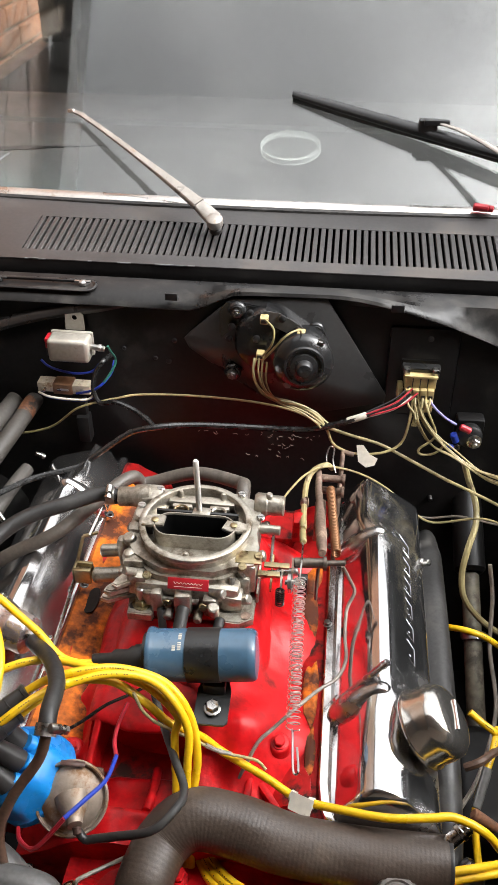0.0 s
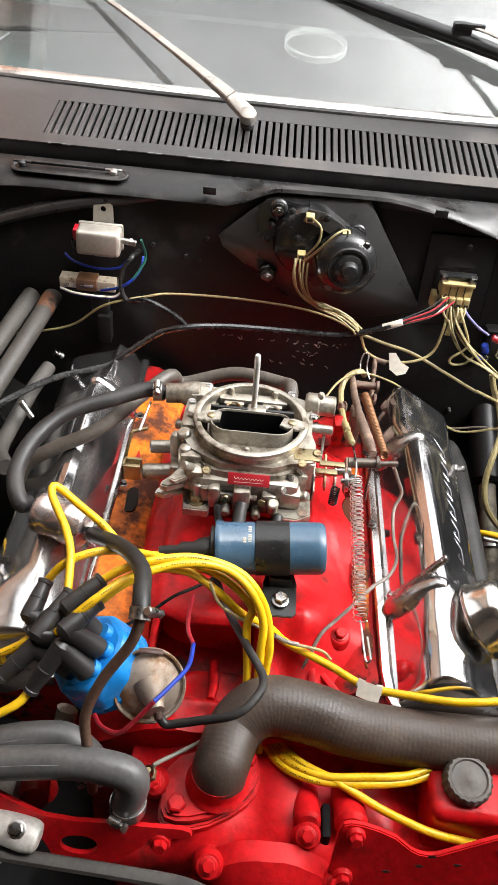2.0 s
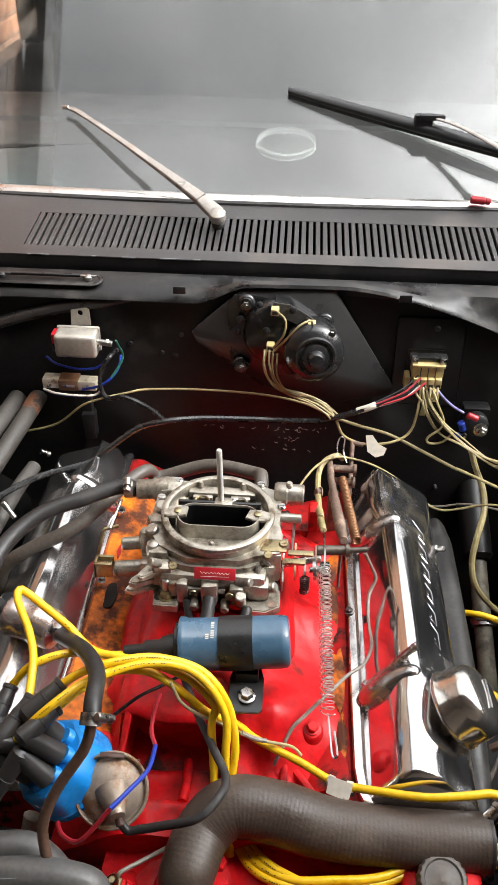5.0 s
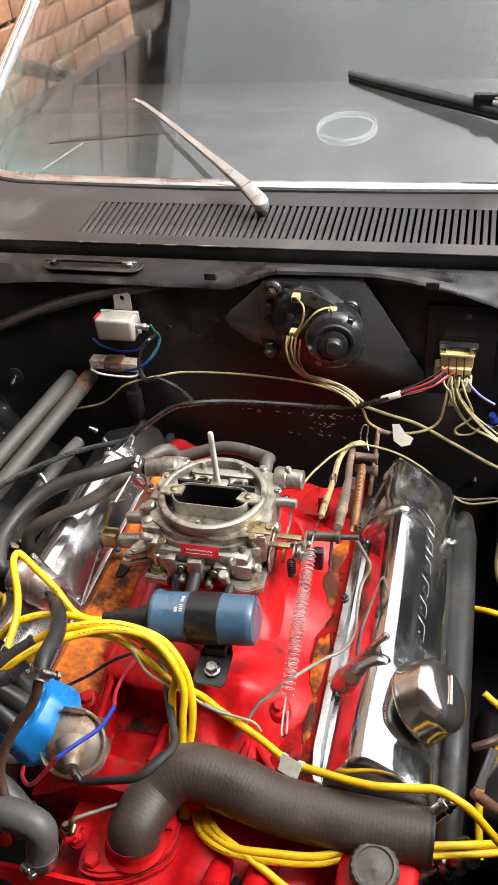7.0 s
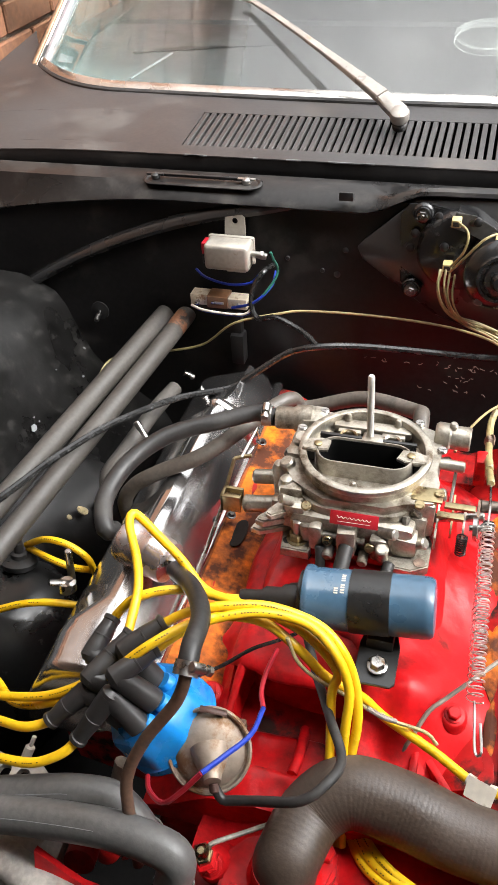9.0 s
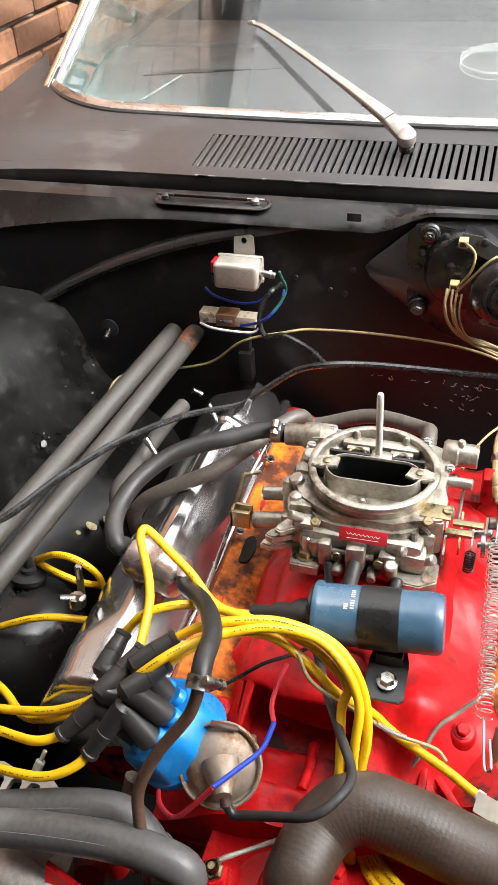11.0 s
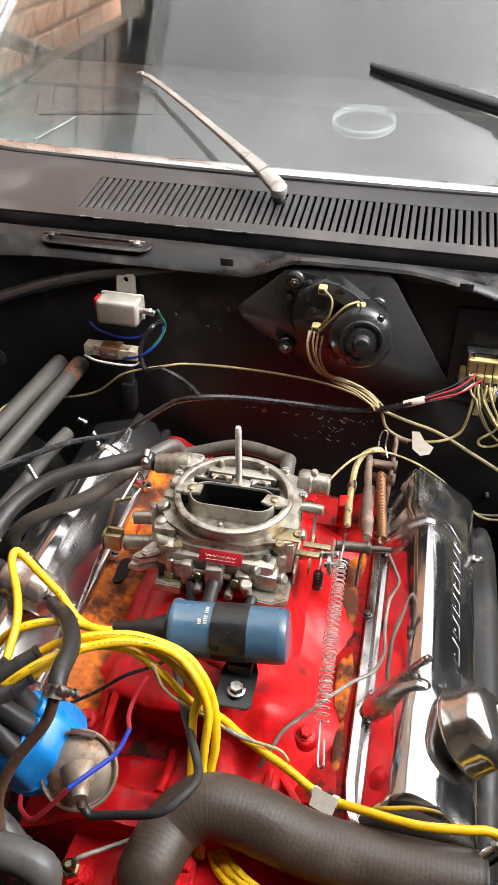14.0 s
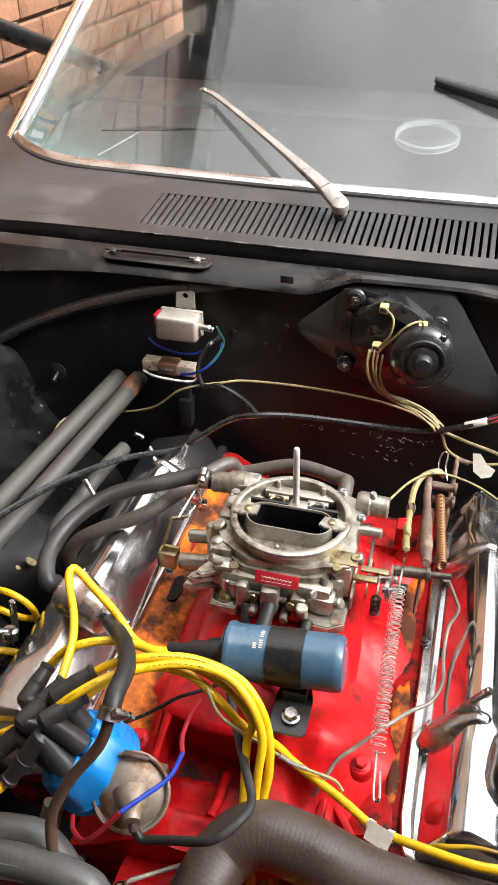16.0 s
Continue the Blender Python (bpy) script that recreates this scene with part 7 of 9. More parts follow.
for path in (COIL_LEAD, LEAD_B, LEAD_C, LEAD_D, LEAD_LONG, LOW_A, LOW_B, LOW_C, LEFT_A, LEFT_A2, LEFT_B, LEFT_C, LEFT_D, LEFT_E, LEFT_F, RIGHT_YEL_A, RIGHT_YEL_B, RIGHT_YEL_C):
    lead(path)
run = [q for q in spline(LEAD_LONG, 0.0024) if -0.010 < q.x < 0.016]
tg = (run[-1] - run[0]).normalized()
nv = Vector((0, -0.62, 0.78))
nv = (nv - tg * nv.dot(tg)).normalized()
flag_m = Matrix.Translation(run[len(run) // 2] + nv * 0.0048) @ Matrix((tg, nv.cross(tg), nv)).transposed().to_4x4()
flag = [(-0.0125, -0.0115), (0.004, -0.0125), (0.0122, -0.0108), (0.0126, 0.004), (-0.0120, 0.005)]
single("lead_sleeve", join(sweep(run, 0.0054, sides=12, step=0.003), roughen(subdivide(plate(flag, 0.0009, flag_m), 2), 0.0008, 70)), LABEL_WHITE, "off-white tape flag folded round a yellow lead", "tape label")

# ---- fuel filter and small hoses ----
filt = thing("fuel_filter", (-0.345, 0.59, 0.72), "tarnished metal inline fuel filter can", "fuel filter")
FA, FW = Vector((-0.372, 0.598, 0.748)), Vector((0.93, -0.33, -0.02)).normalized()
part("can", lathe([(0.008, -0.006), (0.010, -0.004), (0.018, -0.002), (0.0225, 0.001), (0.0238, 0.004), (0.0238, 0.014), (0.0226, 0.016), (0.0226, 0.034), (0.0238, 0.036), (0.0238, 0.041), (0.0226, 0.043), (0.0226, 0.056), (0.021, 0.060), (0.012, 0.064), (0.010, 0.070)], FA, FW, 40), PINK_TIN, filt)
part("outlet_clamp", join(revolve([(0.0098, -0.004), (0.011, -0.004), (0.011, 0.004), (0.0098, 0.004)], FA + FW * 0.069, FW, 28), box(-0.314, -0.304, 0.566, 0.574, 0.757, 0.765, 0.001)), STEEL, filt)


def hose(name, path, r, mat_, label, **k):
    return single(name, sweep(path, r, sides=18, step=0.005, **k), mat_, label, "hose")


for path, lab, end_mat, end_label in ((HEATER_A, "dusty grey heater hose from the firewall", HOSE_GREY, "swollen rubber hose end"), (HEATER_B, "dusty grey heater hose with a rusty end", RUST_END, "rust-stained hose end")):
    p0, p1 = Vector(path[0]), Vector(path[1])
    hh = thing("heater_hose", p0, lab, "hose", "heater hoses")
    part("hose_body", sweep(path, 0.0135, sides=18, step=0.005), HOSE_GREY, hh)
    away = (p0 - p1).normalized()
    part("end_fitting", sweep([p0 + away * 0.004, p0 - away * 0.014, p0 - away * 0.028], 0.0138, sides=24, radii=[0.0132, 0.0138, 0.0138, 0.0136]), end_mat, hh, end_label)
hose("vacuum_hose", HOSE_C, 0.0105, HOSE_GREY, "grey rubber hose curling beside the valve cover")
hose("breather_hose", PCV_HOSE, 0.0098, RUBBER, "black rubber hose clamped to the carburettor")
hose("rear_hose", [(x, y, z + 0.005 * max(0.0, min(1.0, (x + 0.25) / 0.06)) * max(0.0, min(1.0, (y - 0.78) / 0.04))) for x, y, z in BACK_HOSE], 0.0090, HOSE_BROWN, "dusty grey rubber hose looping behind the carburettor")
hose("fuel_hose", FILTER_HOSE, 0.0082, RUBBER, "bent black rubber fuel hose")
BROWN_IN = Vector(FILTER_HOSE[-1]) + (Vector(FILTER_HOSE[-2]) - Vector(FILTER_HOSE[-1])).normalized() * 0.01
hose("fuel_pipe", [BROWN_IN, FILTER_HOSE[-1]] + list(BROWN_PIPE[1:]), 0.0050, RUBBER_BROWN, "brown perished rubber pipe")
hose("vacuum_line", VAC_HOSE, 0.0042, RUBBER, "thin black rubber vacuum line")
for path, rr, lab in ((FRONT_HOSE_A, 0.0155, "worn black rubber coolant hose with a screw clamp"), (FRONT_HOSE_B, 0.0145, "worn black moulded rubber bypass hose")):
    ch = thing("coolant_hose", path[0], lab, "hose", "coolant hoses")
    part("hose_body", sweep(path, rr, sides=20, step=0.005), COOLANT, ch)
    p0, p1 = Vector(path[0]), Vector(path[1])
    part("cuff", lathe([(rr * 0.9, 0), (rr * 1.06, 0.0015), (rr * 1.06, 0.009), (rr * 1.0, 0.011)], p0, p1 - p0, 28), COOLANT, ch)
    line = spline(path, 0.006)
    pale = [q + Vector((0, -0.62, 0.78)) * (rr * 0.985) for q in line[len(line) // 2:-1]]
    part("mould_line", sweep(pale, 0.0006, sides=6, step=0.01), HOSE_PALE, ch, "pale printed line along the hose")
rad = [Vector(p) for p in RAD]
top_hose = thing("radiator_hose", rad[0], "brownish black ribbed rubber top radiator hose", "hose")
part("hose_body", sweep(rad, 0.0285, sides=32, step=0.0011, radii=[0.027, 0.028, 0.030, 0.0305, 0.029, 0.0285, 0.0285, 0.0285], rib=0.0022), RAD_RUBBER, top_hose, sharp=80)
part("open_end", revolve([(0.022, 0), (0.0283, 0.0), (0.0288, 0.002), (0.0283, 0.004), (0.022, 0.003)], rad[-1], rad[-1] - rad[-2], 32), RUBBER, top_hose, "cut rubber end")


def screw_clamp(p, way, r, screw_dir, label="steel worm-drive hose clamp with a screw"):
    c = thing("hose_clamp", p, label, "hose clamp", "hose clamps")
    w = Vector(way).normalized()
    part("band", revolve([(r, -0.0055), (r + 0.0012, -0.0055), (r + 0.0012, 0.0055), (r, 0.0055)], p, w, 32), STEEL, c)
    s = Vector(screw_dir).normalized()
    q = Vector(p) + s * (r + 0.004)
    side = w.cross(s).normalized()
    part("screw_house", rod(q - side * 0.006, q + side * 0.006, 0.0045, 14), STEEL, c)
    part("screw", join(rod(q + side * 0.006, q + side * 0.010, 0.003, 12), hexagon(q + side * 0.010, side, 0.0045, 0.004)), STEEL, c)
    return c


screw_clamp((-0.262, 0.763, 0.8025), (1, 0.08, 0), 0.0102, (0, -0.3, 1))
screw_clamp((-0.227, 0.405, 0.839), (0, 0.8, 0.5), 0.0086, (0.9, -0.2, 0.6))
screw_clamp((-0.226, 0.318, 0.664), (0, 0.1, 1), 0.0160, (-0.5, -0.9, 0.1))
screw_clamp((-0.262, 0.349, 0.668), (0, 0.1, 1), 0.0150, (-0.8, -0.5, 0.1))

# ---- firewall fittings ----
reg = thing("voltage_regulator", (-0.379, 1.05, 0.84), "tarnished silver voltage regulator box on the firewall", "voltage regulator")
part("case", box(-0.411, -0.350, 1.000, 1.036, 0.845, 0.881, 0.006, 3), TIN, reg)
fw_reg = Matrix.Translation((-0.380, 1.046, 0.866)) @ Matrix.Rotation(radians(83), 4, "X")
part("mount_tab", holed([(-0.0145, 0.010), (0.0145, 0.010), (0.0135, 0.034), (0.010, 0.038), (-0.010, 0.038), (-0.0135, 0.034)], [[(0.0042 * math.cos(a * math.pi / 8), 0.029 + 0.0042 * math.sin(a * math.pi / 8)) for a in range(16)]], 0.003, fw_reg), TIN, reg, "tarnished steel mounting tab")
part("case_rim", box(-0.4125, -0.3485, 1.026, 1.034, 0.8435, 0.8825, 0.004, 2), TIN, reg)
part("side_plug", box(-0.424, -0.412, 1.028, 1.040, 0.838, 0.852, 0.002), PLASTIC_BLACK, reg)
part("red_terminal", box(-0.417, -0.409, 1.010, 1.030, 0.862, 0.878, 0.002), TAG_PAINT, reg, "faded red terminal block")
part("terminal", join(rod((-0.351, 1.016, 0.866), (-0.328, 1.014, 0.864), 0.0045, 14), hexagon((-0.337, 1.015, 0.865), (1, 0, 0), 0.006, 0.004)), STEEL, reg)
part("lower_tab", holed([(-0.013, -0.042), (0.013, -0.042), (0.014, -0.018), (-0.014, -0.018)], [[(0.0042 * math.cos(a * math.pi / 8), -0.033 + 0.0042 * math.sin(a * math.pi / 8)) for a in range(16)]], 0.003, fw_reg), TIN, reg)
res = thing("ballast_resistor", (-0.402, 1.04, 0.78), "cream ceramic ballast resistor with a brown bar", "ballast resistor")
part("ceramic_end", box(-0.442, -0.416, 1.014, 1.034, 0.782, 0.798, 0.002), CREAM, res)
part("ceramic_end", box(-0.388, -0.360, 1.014, 1.034, 0.780, 0.796, 0.002), CREAM, res)
part("centre", box(-0.417, -0.387, 1.011, 1.036, 0.7805, 0.7985, 0.002), BROWN_BAKELITE, res)
part("strap", box(-0.410, -0.392, 1.0095, 1.0115, 0.788, 0.7915, 0.0006), STEEL, res)
for x in (-0.431, -0.372):
    part("terminal", lathe([(0.0032, 0), (0.0032, 0.006), (0.002, 0.007)], (x, 1.015, 0.788), (0, -1, 0), 12), STEEL, res)

PLATE_BLACK = mat("satin_black_plate_paint", (0.023, 0.0225, 0.0225), 0.34, var=0.3, var_scale=10, grain=150, bump=0.1, stain=(0.036, 0.034, 0.031), stain_scale=14, stain_cut=0.6, spec=0.5)
WORN_PLATE = mat("worn_grey_cover_plate", (0.085, 0.083, 0.08), 0.35, metal=0.4, var=0.3, var_scale=20, grain=150, bump=0.1, stain=(0.03, 0.029, 0.028), stain_scale=30, stain_cut=0.5)
# gasket plate and wiper motor
mplate = thing("motor_gasket_plate", (-0.06, 1.05, 0.76), "satin black diamond shaped mounting plate", "mounting plate")
fwm = Matrix.Translation((-0.06, 1.046, 0.85)) @ Matrix.Rotation(radians(84), 4, "X")
rim_pts = [(-0.155, 0.022), (-0.147, 0.032), (-0.085, 0.088), (0.05, 0.096), (0.10, 0.02), (0.147, -0.052), (0.145, -0.064), (0.06, -0.085), (0.03, -0.088), (-0.05, -0.06), (-0.148, 0.008)]
in_pts = [(-0.055 + (x + 0.02) * 0.18, 0.010 + y * 0.3) for x, y in rim_pts]
part("plate", moved(loft([[(x, y, 0.0) for x, y in rim_pts], [(x, y, 0.004) for x, y in rim_pts], [(x * 0.985, y * 0.985, 0.0055) for x, y in rim_pts], [(x, y, 0.022) for x, y in in_pts]]), fwm), PLATE_BLACK, mplate)
part("screw_hole", lathe([(0.0055, 0), (0.0055, 0.0006)], fwm @ Vector((0.135, -0.055, 0.0051)), (0, -1, 0.1), 16), PLASTIC_BLACK, mplate)
wm = thing("wiper_motor", (-0.065, 1.04, 0.84), "satin black wiper motor with a round end cover", "wiper motor")
mm = Matrix.Translation((-0.062, 1.040, 0.888)) @ Matrix.Rotation(radians(84), 4, "X")
part("bracket", plate([(-0.100, 0.034), (-0.090, 0.048), (-0.07, 0.050), (-0.02, 0.042), (0.035, 0.020), (0.052, 0.014), (0.056, -0.004), (0.045, -0.016), (0.0, -0.03), (-0.055, -0.055), (-0.080, -0.062), (-0.094, -0.052), (-0.097, -0.03)], 0.006, mm, 0.002), MOTOR_BLACK, wm)
for x, z in ((-0.134, 0.929), (-0.1405, 0.833), (-0.022, 0.905)):
    m_ = part("mount", lathe([(0.0125, 0), (0.0128, 0.0035), (0.0115, 0.0045), (0.0105, 0.0075), (0.0092, 0.0080), (0.0088, 0.0105), (0.0070, 0.0112)], (x, 1.032 + (z - 0.89) * 0.12, z), (0, -1, 0.1), 32), MOTOR_BLACK, wm, "black stepped rubber mount")
    part("mount_nut", bolt((x, 1.022 + (z - 0.89) * 0.12, z + 0.001), (0, -1, 0.1), 0.0065, 0.006, stud=0.003), DARK_STEEL, m_)
part("gear_case", roughen(lathe([(0.050, 0), (0.050, 0.012), (0.046, 0.020), (0.030, 0.026), (0.012, 0.028)], (-0.088, 1.036, 0.886), (0.03, -1, 0.12), 44), 0.001, 50), MOTOR_BLACK, wm)
mw = Vector((0.10, -1, 0.14)).normalized()
mc = Vector((-0.040, 1.018, 0.880))
part("motor_can", lathe([(0.037, 0), (0.039, 0.003), (0.039, 0.040), (0.0415, 0.042), (0.0415, 0.048), (0.0395, 0.051), (0.034, 0.056), (0.029, 0.059), (0.0275, 0.0625), (0.0245, 0.0625), (0.0235, 0.060), (0.0195, 0.060), (0.0185, 0.0645), (0.0125, 0.066), (0.0115, 0.0725), (0.009, 0.076), (0.001, 0.077)], mc, mw, 56), MOTOR_BLACK, wm, "glossy black stepped motor can", sharp=35)
for a in (55, 235):
    o = axis_matrix(mc, mw) @ Vector((0.037 * math.cos(radians(a)), 0.037 * math.sin(radians(a)), 0.049))
    part("can_screw", bolt(o, mw, 0.0052, 0.005), DARK_STEEL, wm)
cover_out = [(-0.032, 0.052), (-0.010, 0.049), (0.012, 0.037), (0.034, 0.022), (0.030, 0.006), (0.006, 0.018), (-0.016, 0.028), (-0.038, 0.034)]
part("top_lug", roughen(plate([(x * 0.94, y - 0.001) for x, y in cover_out], 0.034, mm, 0.003), 0.0006, 60), MOTOR_BLACK, wm)
part("cover_plate", plate(cover_out, 0.0022, mm @ Matrix.Translation((0, 0, 0.0345)), 0.0006), WORN_PLATE, wm, "worn flat cover plate with screws")
for x, y in ((-0.012, 0.041), (0.014, 0.028), (-0.031, 0.041)):
    q = mm @ Vector((x, y, 0.037))
    part("cover_screw", lathe([(0.0042, 0), (0.0040, 0.0022), (0.0022, 0.0032)], q, (0, -1, 0.1), 16), DARK_STEEL, wm)
for p in ((-0.092, 0.987, 0.939), (-0.041, 0.987, 0.920), (-0.097, 0.987, 0.883)):
    part("plug", box(p[0] - 0.0055, p[0] + 0.0055, p[1] - 0.002, p[1] + 0.012, p[2] - 0.004, p[2] + 0.005, 0.0012), CREAM_PLUG, wm, "yellowed wire plug")
    part("socket", box(p[0] - 0.0038, p[0] + 0.0038, p[1] - 0.0026, p[1], p[2] - 0.0022, p[2] + 0.0032, 0.0005), PLASTIC_BLACK, wm)
for p in ((-0.104, 1.008, 0.900), (-0.068, 1.006, 0.935), (-0.146, 1.03, 0.885), (-0.142, 1.03, 0.905), (-0.115, 1.03, 0.928), (-0.118, 1.022, 0.860)):
    part("rivet", lathe([(0.0055, 0), (0.005, 0.004), (0.0025, 0.006)], p, (0, -1, 0.1), 18), BLACK, wm)

py_ = firewall_y(0.835)
part("raised_panel", moved(box(-0.050, 0.050, -0.070, 0.070, 0.0, 0.007, 0.005), Matrix.Translation((0.135, py_ + 0.001, 0.835)) @ Matrix.Rotation(radians(83), 4, "X")), BLACK_BAY, firewall, "raised square panel in the firewall")
for x, z, r in ((-0.232, 0.862, 0.0035), (-0.262, 0.832, 0.003), (-0.242, 0.828, 0.004), (0.062, 0.800, 0.0045), (-0.31, 0.845, 0.003), (0.142, 0.892, 0.004)):
    part("grommet", lathe([(r, 0), (r * 1.15, 0.0008), (r * 0.8, 0.0018), (r * 0.3, 0.0018)], (x, firewall_y(z) - (0.010 if x > 0.1 else 0.0006), z), (0, -1, 0.12), 18), BLACK, firewall, "small dusty grommet")
bulk = thing("bulkhead_connector", (0.13, 1.04, 0.79), "yellowed bulkhead plug block in a black holder", "electrical connector")
part("holder", roughen(plate([(-0.028, -0.052), (0.028, -0.052), (0.028, 0.026), (-0.028, 0.026)], 0.004, Matrix.Translation((0.131, 1.048, 0.833)) @ Matrix.Rotation(radians(84), 4, "X"), 0.002), 0.0005, 50), BLACK_BAY, bulk)
part("top_bar", box(0.105, 0.159, 1.020, 1.036, 0.853, 0.859, 0.002), PLASTIC_BLACK, bulk)
for x in (0.111, 0.152):
    part("clip", box(x - 0.0045, x + 0.0045, 1.012, 1.022, 0.850, 0.862, 0.0015), STEEL, bulk)
part("plug_body", box(0.109, 0.154, 1.010, 1.040, 0.829, 0.852, 0.003), CREAM_PLUG, bulk)
for i in range(4):
    x = 0.1110 + i * 0.0106
    part("socket", join(box(x, x + 0.0092, 1.003, 1.03, 0.818, 0.833, 0.0012)), CREAM_PLUG, bulk)
    part("socket_mouth", box(x + 0.0018, x + 0.0074, 1.0022, 1.0045, 0.8195, 0.8245), PLASTIC_BLACK, bulk)
for x in (0.1205, 0.1311, 0.1417):
    part("slot", box(x - 0.0007, x + 0.0007, 1.0088, 1.012, 0.834, 0.8505), PLASTIC_BLACK, bulk)
part("body_lip", box(0.108, 0.155, 1.0075, 1.012, 0.8495, 0.8535, 0.001), CREAM_PLUG, bulk)
part("side_plug", box(0.101, 0.109, 1.018, 1.04, 0.803, 0.826, 0.002), CREAM_PLUG, bulk)
part("side_plug", box(0.143, 0.155, 1.018, 1.04, 0.785, 0.803, 0.002), CREAM_PLUG, bulk)

relay = thing("starter_relay", (0.213, 1.04, 0.735), "black starter relay with a red capped terminal", "relay")
part("base", roughen(box(0.194, 0.236, 1.020, 1.045, 0.735, 0.775, 0.006), 0.001, 50), BLACK_BAY, relay)
part("drum", lathe([(0.018, 0), (0.018, 0.012), (0.014, 0.016), (0.004, 0.017)], (0.213, 1.013, 0.757), (0, -1, 0.1), 28), BLACK, relay)
part("terminal", join(hexagon((0.219, 0.996, 0.754), (0, -1, 0.1), 0.0085, 0.008), rod((0.219, 0.999, 0.754), (0.219, 0.982, 0.756), 0.004), lathe([(0.011, 0), (0.011, 0.0015)], (0.219, 0.997, 0.754), (0, -1, 0.1), 20)), STEEL, relay)
part("terminal", join(hexagon((0.196, 1.0, 0.742), (0, -1, 0.1), 0.006, 0.006), rod((0.196, 1.0, 0.742), (0.196, 0.988, 0.743), 0.003)), STEEL, relay)
part("red_cap", rod((0.194, 0.99, 0.784), (0.210, 0.988, 0.778), 0.005, 14), WIRE_RED, relay, "pinkish red wire cap")
part("blue_cap", join(rod((0.186, 0.988, 0.772), (0.192, 0.99, 0.757), 0.0055, 12), rod((0.180, 0.985, 0.752), (0.188, 0.988, 0.748), 0.004, 12)), WIRE_BLUE, relay, "blue crimp terminals")

for x, y, z in ((-0.594, 1.02, 0.746), (0.173, 1.03, 0.622)):
    c = thing("firewall_stud", (x, y, z), "threaded stud with a washer on the firewall", "stud", "firewall studs")
    part("washer", lathe([(0.014, 0), (0.014, 0.002), (0.006, 0.004)], (x, y + 0.01, z), (0, -1, 0.1), 24), BLACK, c)
    part("stud", rod((x, y + 0.012, z), (x + 0.002, y - 0.012, z - 0.005), 0.0036, 12), DARK_STEEL, c)
brk = thing("pipe_bracket", (-0.385, 1.03, 0.69), "small black pressed bracket on the firewall", "bracket")
part("strap", roughen(join(box(-0.398, -0.372, 1.02, 1.034, 0.735, 0.765, 0.003), box(-0.388, -0.368, 1.012, 1.034, 0.69, 0.738, 0.004)), 0.001, 60), BLACK, brk)
for x in (-0.231, 0.09):
    c = thing("shelf_clip", (x, 1.055, 0.936), "small black spring clip on the cowl shelf", "clip", "cowl shelf clips")
    part("tab", join(box(x - 0.009, x + 0.009, 1.043, 1.053, 0.934, 0.9385, 0.001), box(x - 0.009, x + 0.009, 1.042, 1.045, 0.934, 0.945, 0.001)), BLACK, c)
lid = thing("shelf_cover", (-0.43, 1.07, 0.93), "oblong black access cover with two screws", "access cover")
lm = Matrix.Translation((-0.430, 1.072, 0.9355)) @ Matrix.Rotation(radians(4), 4, "X")
part("rim", moved(stadium_wall(0, 0, 0.166, 0.034, 0.0, 0.0022, 0.006), lm), SHELF, lid)
part("bar", moved(box(-0.06, 0.055, 0.002, 0.0055, 0.003, 0.007, 0.001), lm), BLACK, lid)
for x in (-0.066, 0.062):
    part("screw", moved(join(lathe([(0.006, 0), (0.006, 0.005), (0.003, 0.007)], (x, 0, 0.002), (0, 0, 1), 18), box(x - 0.012, x + 0.012, -0.002, 0.002, 0.006, 0.0085, 0.0005)), lm), STEEL if x > 0 else PLASTIC_BLACK, lid)

for k in range(46):
    u, v_ = random.random(), random.random()
    x = -0.20 + 0.16 * u if k % 3 == 0 else random.gauss(-0.055, 0.022)
    z = 0.715 - 0.05 * v_ * (u > 0.5) - 0.006 * random.random()
    y = firewall_y(z) - 0.0012
    d = Vector((random.uniform(-0.008, 0.008), 0, random.uniform(-0.004, 0.004)))
    part("paint_scratch", sweep([Vector((x, y, z)), Vector((x, y, z)) + d * 0.5 + Vector((0, 0, random.uniform(-0.002, 0.002))), Vector((x, y, z)) + d], 0.0005, sides=5, step=0.003), WIRE_GREY, firewall)

# ---- wiring ----
def wire(path, r, mat_, label, name="wire"):
    return single(name, sweep(path, r, sides=8, step=0.005), mat_, label, "wire")


wire(HARNESS_MAIN, 0.0044, WIRE_BLACK, "black taped wiring loom across the firewall", "wiring_loom")
wire(HARNESS_UP, 0.0036, WIRE_BLACK, "black taped loom branch to the regulator", "wiring_loom")
wire(YELLOW_THIN, 0.0017, WIRE_TAN, "thin yellowed wire along the firewall")
for p, r in ((MOTOR_A, 0.0021), (MOTOR_B, 0.0014), (MOTOR_C, 0.0014), (MOTOR_D, 0.0015), (MOTOR_E, 0.0015), ([(x - 0.007, y - 0.002, z + 0.001) for x, y, z in MOTOR_B], 0.0013), ([(x + 0.006, y + 0.001, z - 0.004) for x, y, z in MOTOR_C], 0.0013)):
    wire(p, r, WIRE_TAN, "yellowed wiper motor wire")
wire(TAN_LONG, 0.0024, WIRE_TAN, "long yellowed wire to the fender side")
for p in (TAN_R1, TAN_R2, TAN_R3, [(x + 0.003, y, z + 0.004) for x, y, z in TAN_R1], [(x - 0.002, y - 0.003, z + 0.001) for x, y, z in TAN_R2], [(x + 0.004, y - 0.002, z - 0.002) for x, y, z in TAN_R3]):
    wire(p, 0.0014, WIRE_TAN, "yellowed wire from the bulkhead plug")
wire(TAN_LOOP, 0.0018, WIRE_TAN, "looped yellowed wire below the bulkhead plug")
